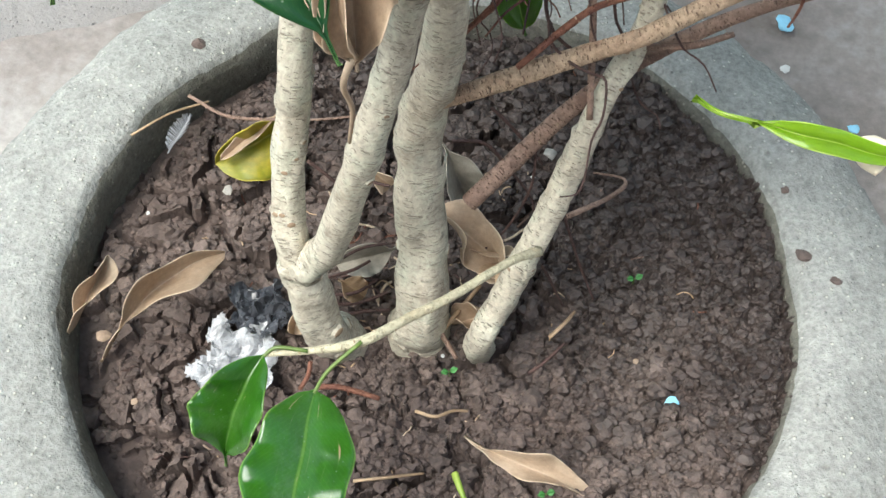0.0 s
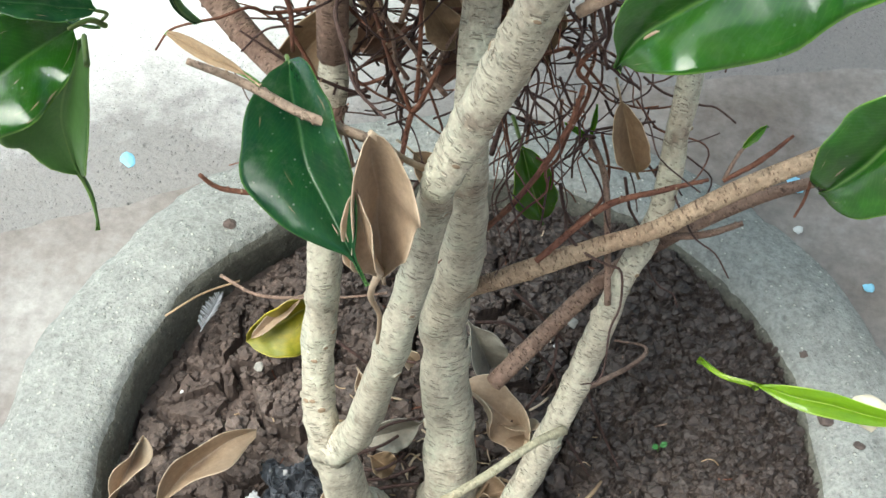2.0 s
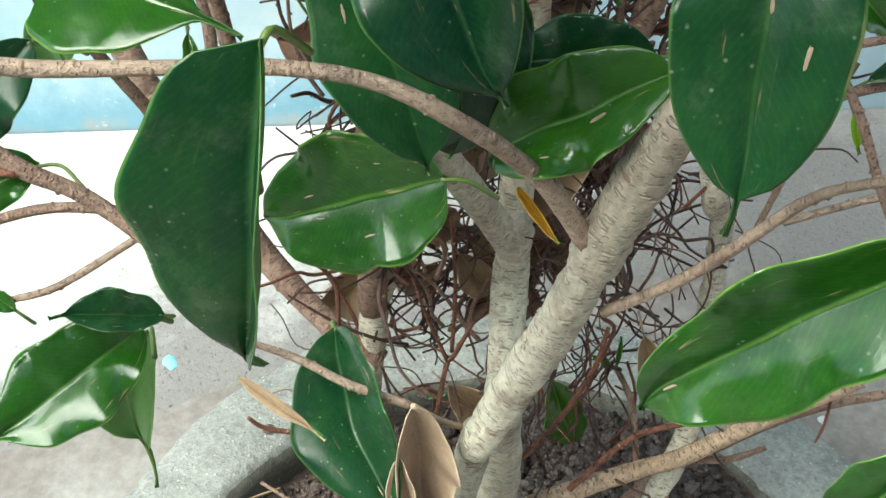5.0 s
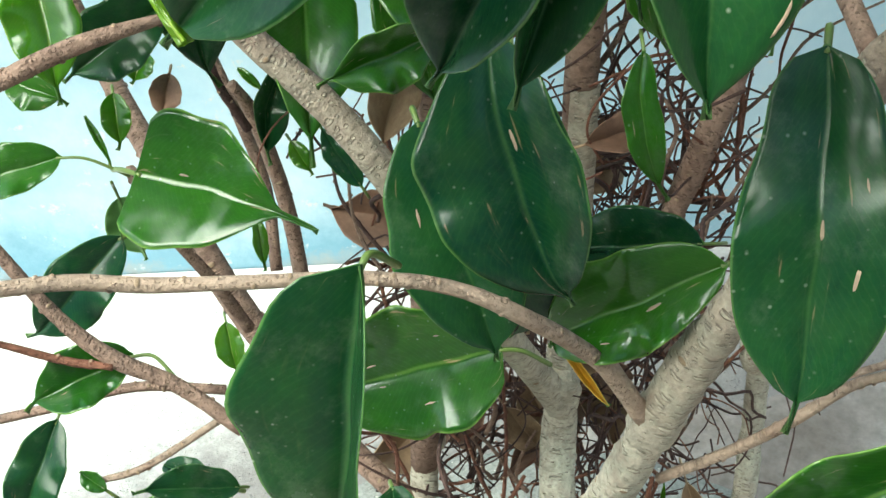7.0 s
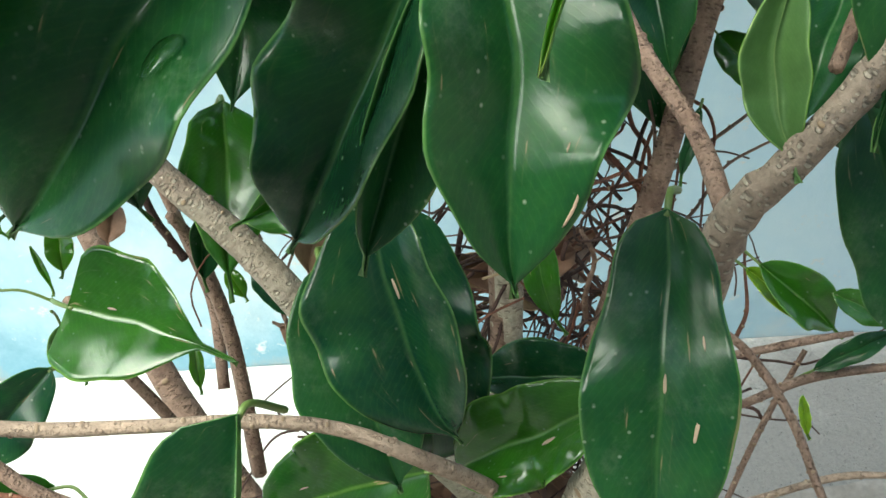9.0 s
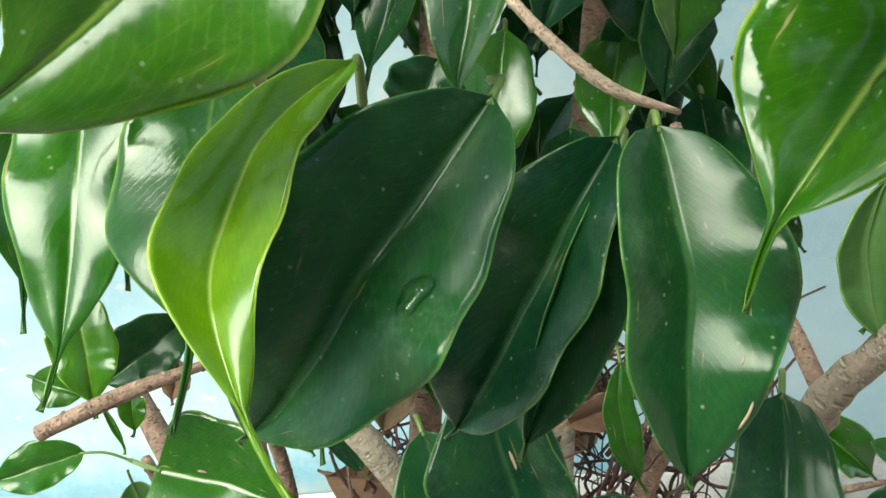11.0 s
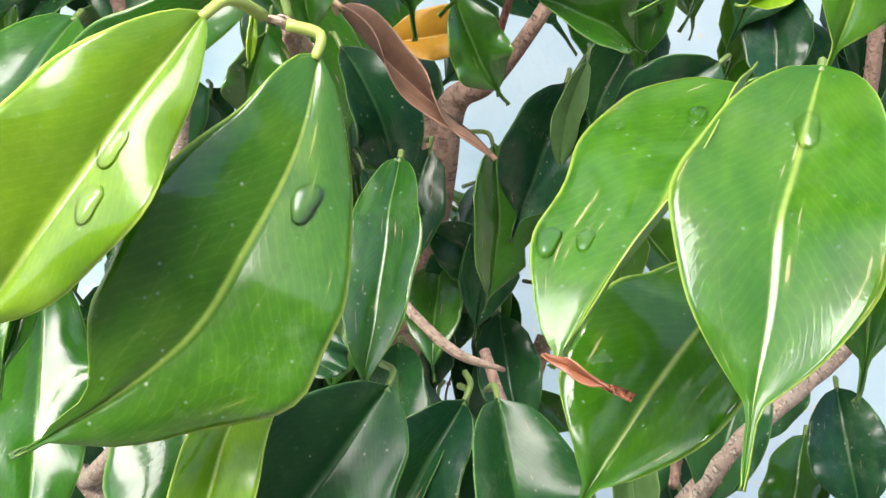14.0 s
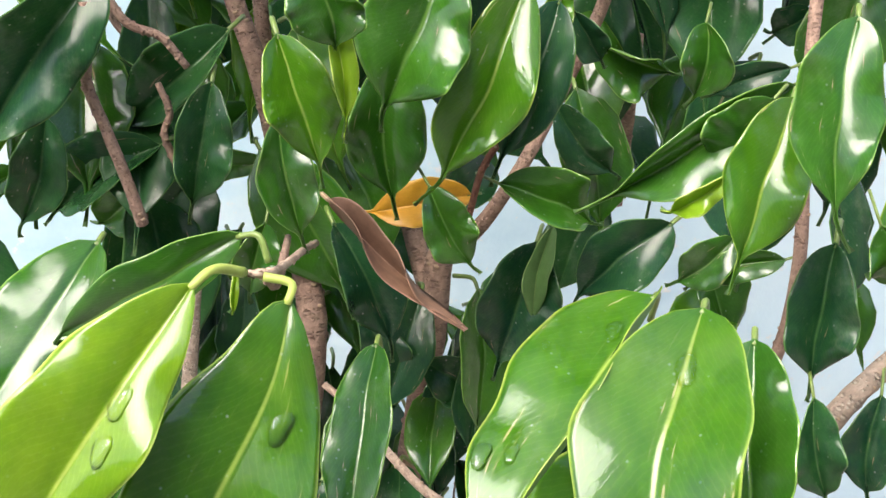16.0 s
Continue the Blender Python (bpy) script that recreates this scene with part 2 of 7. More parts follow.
def bark_material(name, pale, mid, dark, ring=1.0, young=None):
    m, n, l, b = material(name, 0.78, spec=0.25)
    uv = n.new("ShaderNodeUVMap").outputs[0]
    pos = n.new("ShaderNodeTexCoord").outputs["Object"]
    big = noise_tex(n, l, pos, 32, 6, 0.7)
    fine = noise_tex(n, l, pos, 420, 3, 0.7)
    band = noise_tex(n, l, uv, 1.0, 4, 0.7, stretch=(1.6, 240, 1))
    col = ramp(n, l, big, [(0.32, mid), (0.5, pale), (0.6, tuple(min(1, 1.06 * p) for p in pale)), (0.7, mid)])
    col = mixed(n, l, 0.3 * ring, col, ramp(n, l, band, [(0.3, (0.3, 0.28, 0.26)), (0.7, (0.7, 0.69, 0.67))]), "OVERLAY")
    if young:
        # lichen bloom, and brown damp joints; the bark is younger and browner higher up
        moss = ramp(n, l, noise_tex(n, l, pos, 55, 5, 0.7), [(0.5, (0, 0, 0)), (0.62, (1, 1, 1))])
        col = mixed(n, l, maths(n, l, "MULTIPLY", moss, 0.5), col, (0.53, 0.55, 0.44))
        joint = noise_tex(n, l, uv, 1.0, 3, 0.6, stretch=(0.8, 30, 1))
        col = mixed(n, l, maths(n, l, "MULTIPLY", ramp(n, l, joint, [(0.58, (0, 0, 0)), (0.68, (1, 1, 1))]), 0.65), col, (0.2, 0.14, 0.11))
        sep = n.new("ShaderNodeSeparateXYZ")
        l.new(pos, sep.inputs[0])
        up = maths(n, l, "ADD", sep.outputs[2], maths(n, l, "MULTIPLY", big, 0.08))
        col = mixed(n, l, maths(n, l, "MULTIPLY", ramp(n, l, up, [(0.37, (0, 0, 0)), (0.53, (1, 1, 1))]), 0.8), col, young)
    slit, lip = slits(n, l, uv, (3.4, 260, 1), 0.42, 0.1, 0.5)
    slit2, lip2 = slits(n, l, uv, (7.0, 560, 1), 0.4, 0.16, 0.45)
    slit, lip = maths(n, l, "MAXIMUM", slit, maths(n, l, "MULTIPLY", slit2, 0.7)), maths(n, l, "MAXIMUM", lip, lip2)
    col = mixed(n, l, maths(n, l, "MULTIPLY", lip, 0.4 * ring), col, tuple(min(1, 1.3 * p) for p in pale))
    col = mixed(n, l, maths(n, l, "MULTIPLY", slit, 0.62 * ring), col, tuple(0.65 * d + 0.35 * q for d, q in zip(dark, mid)))
    col = mixed(n, l, 0.6, col, ramp(n, l, fine, [(0.3, (0.3, 0.29, 0.28)), (0.7, (0.7, 0.69, 0.67))]), "OVERLAY")
    blot = ramp(n, l, noise_tex(n, l, pos, 75, 4, 0.7), [(0.6, (0, 0, 0)), (0.7, (1, 1, 1))])
    col = mixed(n, l, maths(n, l, "MULTIPLY", blot, 0.7 * ring), col, tuple(0.5 * (p + q) for p, q in zip(mid, dark)))
    l.new(col, b.inputs["Base Color"])
    h = maths(n, l, "ADD", maths(n, l, "MULTIPLY", maths(n, l, "SUBTRACT", lip, slit), 0.5 * ring), maths(n, l, "ADD", maths(n, l, "MULTIPLY", band, 0.7 * ring), maths(n, l, "MULTIPLY", fine, 0.35)))
    bumped(n, l, b, h, 0.95, 0.0022)
    return m


BARK = bark_material("pale_bark", (0.54, 0.5, 0.41), (0.37, 0.315, 0.25), (0.06, 0.042, 0.035), 0.72, (0.25, 0.175, 0.14))
TWIG_PALE = bark_material("pale_twig_bark", (0.5, 0.46, 0.33), (0.4, 0.34, 0.23), (0.2, 0.14, 0.09), 0.4)
BARK_UP = bark_material("brown_bark", (0.28, 0.19, 0.15), (0.18, 0.112, 0.088), (0.07, 0.042, 0.033), 0.9)
BARK_CUT = bark_material("tan_bark", (0.47, 0.35, 0.25), (0.34, 0.23, 0.16), (0.11, 0.05, 0.035), 1.0)
TWIG_RED = bark_material("red_twig_bark", (0.2, 0.09, 0.06), (0.12, 0.05, 0.04), (0.06, 0.025, 0.02), 0.5)
ROOT = bark_material("root_bark", (0.1, 0.06, 0.053), (0.055, 0.033, 0.031), (0.03, 0.019, 0.017), 0.4)
TWIG_GREEN = bark_material("green_twig_bark", (0.4, 0.3, 0.235), (0.29, 0.2, 0.155), (0.13, 0.08, 0.06), 0.6)


def plain(name, color, rough=0.5, spread=0.25, scale=60, bump=0.3, spec=0.5):
    m, n, l, b = material(name, rough, spec=spec)
    pos = n.new("ShaderNodeTexCoord").outputs["Object"]
    f = noise_tex(n, l, pos, scale, 5, 0.65)
    l.new(ramp(n, l, f, [(0.3, tuple(c * (1 - spread) for c in color)), (0.7, tuple(min(1, c * (1 + spread)) for c in color))]), b.inputs["Base Color"])
    bumped(n, l, b, f, bump, 0.001)
    return m


def leaf_material(name, dark, light, rib, rough, through_col, glow, dust=0.5, spots=0.0, spot_col=(0.36, 0.25, 0.14), spec=0.5, ribs=0.6):
    """Leaf skin: UV runs along the blade (x) and across it (y, midrib at one half)."""
    m, n, l, b = material(name, rough, spec=spec)
    uvn = n.new("ShaderNodeUVMap").outputs[0]
    sep = n.new("ShaderNodeSeparateXYZ")
    l.new(uvn, sep.inputs[0])
    rnd = n.new("ShaderNodeObjectInfo").outputs["Random"]
    seed = maths(n, l, "MULTIPLY", rnd, 50.0)
    across = maths(n, l, "ABSOLUTE", maths(n, l, "SUBTRACT", sep.outputs[1], 0.5))
    big = noise_tex(n, l, uvn, 2.6, 5, 0.65, w=seed)
    mid = noise_tex(n, l, uvn, 11.0, 4, 0.65, w=seed)
    tone = maths(n, l, "ADD", maths(n, l, "MULTIPLY", big, 0.75), maths(n, l, "MULTIPLY", rnd, 0.26))
    tone = maths(n, l, "ADD", tone, maths(n, l, "MULTIPLY", maths(n, l, "SUBTRACT", mid, 0.5), 0.6))
    col = ramp(n, l, tone, [(0.3, dark), (0.76, light)])
    # side veins run slantwise from the midrib
    wob = maths(n, l, "MULTIPLY", big, 0.12)
    vein = maths(n, l, "SINE", maths(n, l, "MULTIPLY", maths(n, l, "ADD", wob, maths(n, l, "SUBTRACT", sep.outputs[0], maths(n, l, "MULTIPLY", across, 0.55))), 210.0))
    veinm = ramp(n, l, vein, [(0.55, (0, 0, 0)), (0.98, (1, 1, 1))])
    col = mixed(n, l, maths(n, l, "MULTIPLY", maths(n, l, "MULTIPLY", veinm, 0.16), mid), col, rib)
    ribm = ramp(n, l, maths(n, l, "ADD", across, maths(n, l, "MULTIPLY", sep.outputs[0], 0.006)), [(0.008, (1, 1, 1)), (0.022, (0, 0, 0))])
    col = mixed(n, l, maths(n, l, "MULTIPLY", ribm, ribs), col, rib)
    rim = ramp(n, l, across, [(0.482, (0, 0, 0)), (0.494, (1, 1, 1))])
    col = mixed(n, l, maths(n, l, "MULTIPLY", rim, 0.8), col, tuple(min(1, c * 1.35) for c in rib))
    pos = n.new("ShaderNodeTexCoord").outputs["Object"]
    v = n.new("ShaderNodeTexVoronoi")
    v.inputs["Scale"].default_value = 520
    l.new(pos, v.inputs["Vector"])
    dot = ramp(n, l, v.outputs["Distance"], [(0.0, (1, 1, 1)), (0.24, (0, 0, 0))])
    pick = ramp(n, l, v.outputs["Color"], [(0.7, (0, 0, 0)), (0.85, (1, 1, 1))])
    dustm = maths(n, l, "MULTIPLY", maths(n, l, "MULTIPLY", dot, pick), maths(n, l, "MULTIPLY", mid, 1.5 * dust))
    smear = ramp(n, l, noise_tex(n, l, pos, 70, 6, 0.75, w=seed), [(0.53, (0, 0, 0)), (0.74, (1, 1, 1))])
    dustm = maths(n, l, "MAXIMUM", dustm, maths(n, l, "MULTIPLY", smear, 0.16 * dust))
    col = mixed(n, l, dustm, col, (0.54, 0.6, 0.42))
    if spots:
        sc = noise_tex(n, l, uvn, 1.0, 2, 0.5, stretch=(5, 24, 1), w=seed)
        scm = ramp(n, l, sc, [(0.695, (0, 0, 0)), (0.71, (1, 1, 1))])
        halo = ramp(n, l, sc, [(0.62, (0, 0, 0)), (0.7, (1, 1, 1))])
        col = mixed(n, l, maths(n, l, "MULTIPLY", halo, 0.35 * spots), col, tuple(0.6 * a + 0.25 * c for a, c in zip(rib, spot_col)))
        col = mixed(n, l, maths(n, l, "MULTIPLY", scm, spots), col, spot_col)
    speck = noise_tex(n, l, pos, 420, 4, 0.75)
    col = mixed(n, l, 0.4, col, ramp(n, l, speck, [(0.32, (0.3, 0.3, 0.32)), (0.68, (0.7, 0.69, 0.66))]), "OVERLAY")
    blot = ramp(n, l, noise_tex(n, l, pos, 42, 5, 0.7, w=seed), [(0.5, (0, 0, 0)), (0.7, (1, 1, 1))])
    col = mixed(n, l, maths(n, l, "MULTIPLY", blot, 0.32), col, tuple(min(1, 0.6 * c + 0.4 * r) for c, r in zip(light, rib)))
    l.new(col, b.inputs["Base Color"])
    rr = maths(n, l, "ADD", maths(n, l, "MULTIPLY", ramp(n, l, noise_tex(n, l, pos, 55, 4, 0.65, w=seed), [(0.42, (0, 0, 0)), (0.58, (1, 1, 1))]), 0.08), rough - 0.02)
    rr = maths(n, l, "ADD", rr, maths(n, l, "MULTIPLY", dustm, 0.4))
    l.new(rr, b.inputs["Roughness"])
    h = maths(n, l, "ADD", maths(n, l, "MULTIPLY", veinm, 0.02), maths(n, l, "ADD", maths(n, l, "MULTIPLY", noise_tex(n, l, pos, 170, 3, 0.55), 0.25), maths(n, l, "MULTIPLY", noise_tex(n, l, pos, 60, 2, 0.5, w=seed), 0.7)))
    h = maths(n, l, "ADD", h, maths(n, l, "MULTIPLY", dustm, 0.25))
    bumped(n, l, b, h, 0.25, 0.0011)
    tr = n.new("ShaderNodeBsdfTranslucent")
    tr.inputs["Color"].default_value = (*through_col, 1)
    mx = n.new("ShaderNodeMixShader")
    mx.inputs[0].default_value = glow
    l.new(b.outputs[0], mx.inputs[1])
    l.new(tr.outputs[0], mx.inputs[2])
    l.new(mx.outputs[0], n["Material Output"].inputs["Surface"])
    return m


LEAF_OLD = leaf_material("old_leaf", (0.006, 0.034, 0.019), (0.018, 0.077, 0.018), (0.075, 0.16, 0.04), 0.19, (0.08, 0.26, 0.02), 0.13, 0.6, 0.4, spec=0.3, ribs=0.3)
LEAF_MID = leaf_material("green_leaf", (0.01, 0.058, 0.006), (0.034, 0.13, 0.009), (0.15, 0.27, 0.05), 0.13, (0.2, 0.5, 0.02), 0.2, 0.55, 0.8, spec=0.6, ribs=0.5)
LEAF_NEW = leaf_material("fresh_leaf", (0.018, 0.085, 0.005), (0.06, 0.18, 0.008), (0.27, 0.36, 0.06), 0.1, (0.3, 0.6, 0.02), 0.3, 0.5, 0.7, (0.42, 0.36, 0.16), spec=0.6, ribs=0.75)
LEAF_LUSH = leaf_material("lush_leaf", (0.012, 0.066, 0.004), (0.05, 0.15, 0.006), (0.24, 0.34, 0.06), 0.1, (0.28, 0.58, 0.02), 0.24, 0.7, 0.5, (0.4, 0.42, 0.1), spec=0.6, ribs=0.9)
LEAF_LIME = leaf_material("lime_leaf", (0.09, 0.2, 0.006), (0.2, 0.33, 0.014), (0.46, 0.54, 0.12), 0.1, (0.5, 0.78, 0.05), 0.36, 0.4, spec=0.6, ribs=0.7)
LEAF_UNDER = leaf_material("leaf_underside", (0.06, 0.14, 0.035), (0.1, 0.2, 0.055), (0.22, 0.33, 0.1), 0.5, (0.2, 0.45, 0.03), 0.25, 0.15)
LEAF_DRY = leaf_material("dry_leaf", (0.2, 0.125, 0.07), (0.36, 0.25, 0.15), (0.42, 0.3, 0.19), 0.6, (0.4, 0.25, 0.12), 0.12, 0.1)
LEAF_TAN = leaf_material("tan_leaf", (0.36, 0.25, 0.165), (0.56, 0.43, 0.31), (0.58, 0.46, 0.34), 0.6, (0.5, 0.36, 0.2), 0.2, 0.1)
LEAF_GREY = leaf_material("grey_leaf", (0.2, 0.175, 0.14), (0.33, 0.3, 0.25), (0.36, 0.33, 0.28), 0.65, (0.3, 0.25, 0.18), 0.1, 0.1)
LEAF_BROWN = leaf_material("brown_leaf", (0.13, 0.07, 0.045), (0.23, 0.13, 0.085), (0.26, 0.15, 0.1), 0.6, (0.3, 0.14, 0.06), 0.1, 0.1)
LEAF_RUST = leaf_material("rusty_leaf", (0.1, 0.03, 0.015), (0.22, 0.075, 0.032), (0.28, 0.12, 0.06), 0.4, (0.4, 0.12, 0.04), 0.15, 0.1)
LEAF_YELLOW = leaf_material("yellow_leaf", (0.2, 0.22, 0.01), (0.6, 0.42, 0.02), (0.6, 0.5, 0.1), 0.4, (0.6, 0.45, 0.05), 0.2, 0.1, 1.0, (0.12, 0.12, 0.02))
LEAF_ORANGE = leaf_material("orange_leaf", (0.4, 0.19, 0.01), (0.55, 0.3, 0.02), (0.6, 0.4, 0.1), 0.4, (0.7, 0.4, 0.05), 0.25, 0.1, 0.7, (0.2, 0.09, 0.02))
PETIOLE = plain("petiole_green", (0.13, 0.19, 0.045), 0.4, 0.2)
PETIOLE_LIME = plain("petiole_lime", (0.3, 0.37, 0.08), 0.4, 0.15)
SCAR = plain("leaf_scar", (0.38, 0.28, 0.19), 0.75, 0.2, 300)
KNOT = plain("bark_knot", (0.3, 0.21, 0.135), 0.75, 0.2, 300)
PITH = plain("cut_pith", (0.75, 0.66, 0.5), 0.6, 0.1, 300)

wm, wnodes, wlinks, wb = material("water", 0.02)
clear, shine, mixw, fres = (wnodes.new("ShaderNode" + k) for k in ("BsdfTransparent", "BsdfGlossy", "MixShader", "Fresnel"))
clear.inputs["Color"].default_value = (1.0, 1.0, 0.97, 1)
shine.inputs["Roughness"].default_value = 0.03
fres.inputs["IOR"].default_value = 1.4
wlinks.new(fres.outputs[0], mixw.inputs[0])
wlinks.new(clear.outputs[0], mixw.inputs[1])
wlinks.new(shine.outputs[0], mixw.inputs[2])
wlinks.new(mixw.outputs[0], wnodes["Material Output"].inputs["Surface"])
WATER = wm


# ---- building ----
def mesh_object(name, verts, faces, mats, parent=None, label="", smooth=True, uvs=None, face_mats=None):
    me = bpy.data.meshes.new(name)
    me.from_pydata([tuple(v) for v in verts], [], faces)
    for m in mats if isinstance(mats, (list, tuple)) else [mats]:
        me.materials.append(m)
    if smooth:
        me.polygons.foreach_set("use_smooth", [True] * len(me.polygons))
    if face_mats is not None:
        me.polygons.foreach_set("material_index", face_mats)
    if uvs is not None:
        layer = me.uv_layers.new(name="UVMap")
        idx = np.zeros(len(me.loops), dtype=int)
        me.loops.foreach_get("vertex_index", idx)
        layer.data.foreach_set("uv", np.array(uvs)[idx].ravel())
    me.update()
    ob = new(name, me)
    ob.parent = parent
    if label:
        ob["label"] = label
    return ob


def smooth_line(points, per=6):
    """Catmull-Rom through points of x, y, z, radius."""
    p = [np.array(q, float) for q in points]
    p = [2 * p[0] - p[1]] + p + [2 * p[-1] - p[-2]]
    out = []
    for i in range(1, len(p) - 2):
        for k in range(per):
            t = k / per
            out.append(0.5 * (2 * p[i] + (p[i + 1] - p[i - 1]) * t + (2 * p[i - 1] - 5 * p[i] + 4 * p[i + 1] - p[i + 2]) * t * t
                              + (3 * p[i] - p[i - 1] - 3 * p[i + 1] + p[i + 2]) * t ** 3))
    out.append(p[-2])
    return out


def tube(name, points, mat, parent, sides=10, per=6, lump=0.0, label="", nodes_every=0.0, knots=0):
    line = smooth_line(points, per)
    verts, faces, uvs = [], [], []
    side = Vector((1, 0.13, 0.07))
    run = 0.0
    ph = random.random() * 50
    for i, q in enumerate(line):
        a, b = line[max(i - 1, 0)], line[min(i + 1, len(line) - 1)]
        d = Vector(b[:3] - a[:3]).normalized()
        side = (side - d * side.dot(d)).normalized()
        up = d.cross(side)
        if i:
            run += np.linalg.norm(q[:3] - line[i - 1][:3])
        r0 = max(q[3], 0.0003)
        if nodes_every:
            r0 *= 1 + 0.1 * max(0.0, math.cos(2 * math.pi * run / nodes_every)) ** 8
        for k in range(sides):
            an = 2 * math.pi * k / sides
            r = r0
            if lump:
                r *= 1 + lump * noise.noise(Vector((math.cos(an) * 1.3 + ph, math.sin(an) * 1.3, run / (r0 * 2.2)))) \
                    + 0.35 * lump * noise.noise(Vector((math.cos(an) * 2.5 + ph, math.sin(an) * 2.5, run / (r0 * 0.3))))
            verts.append(Vector(q[:3]) + side * (r * math.cos(an)) + up * (r * math.sin(an)))
            uvs.append((abs(2 * k / sides - 1), run))
    m = len(line)
    for i in range(m - 1):
        for k in range(sides):
            k2 = (k + 1) % sides
            faces.append((i * sides + k, i * sides + k2, (i + 1) * sides + k2, (i + 1) * sides + k))
    faces.append(tuple(range(sides))[::-1])
    faces.append(tuple((m - 1) * sides + k for k in range(sides)))
    fm = [0] * len(faces)
    for _ in range(knots):
        i, an = random.randrange(1, m - 1), random.random() * 6.283
        q = line[i]
        d = Vector(line[i + 1][:3] - line[i - 1][:3]).normalized()
        u = (Vector((1, 0.13, 0.07)) - d * d.x).normalized()
        w = d.cross(u)
        out_ = u * math.cos(an) + w * math.sin(an)
        tan_ = d.cross(out_)
        c = Vector(q[:3]) + out_ * q[3] * 0.97
        r = max(0.00055, q[3] * random.uniform(0.14, 0.24))
        o = len(verts)
        for ring, (rr, hh) in enumerate(((1.5, -0.1), (1.0, 0.5), (0.45, 0.62))):
            for k in range(7):
                a = 2 * math.pi * k / 7
                verts.append(c + (tan_ * math.cos(a) * 1.2 + d * math.sin(a) * 0.8) * (r * rr) + out_ * (r * hh))
                uvs.append((0.5, 0.003 * ring))
        for ring in range(2):
            for k in range(7):
                k2 = (k + 1) % 7
                faces.append((o + ring * 7 + k, o + ring * 7 + k2, o + ring * 7 + 7 + k2, o + ring * 7 + 7 + k))
                fm.append(ring)
        faces.append(tuple(o + 14 + k for k in range(7)))
        fm.append(1)
    return mesh_object(name, verts, faces, [mat, KNOT], parent, label, uvs=uvs, face_mats=fm)


ACROSS = (-1, -0.9, -0.75, -0.52, -0.28, -0.07, 0, 0.07, 0.28, 0.52, 0.75, 0.9, 1)


def half_width(s, belly, tail, full=0.52):
    end = 1 - 0.5 * tail
    u = min(s / end, 1.0) ** belly
    point = 0.9 * max(0.0, u - 0.5) * min(1.0, max(0.0, tail - 0.12) / 0.2)
    body = max(4 * u * (1 - u), 0.0) ** (full + point)
    if s > 0.5 * end:
        body *= 1 - 0.3 * ((s - 0.5 * end) / (1 - 0.5 * end)) ** 2
    drip = 0.13 * max(0.0, 1 - s) ** 0.5 if s > 0.7 else 0
    return (body ** 3 + drip ** 3) ** (1 / 3)


LEAVES = []


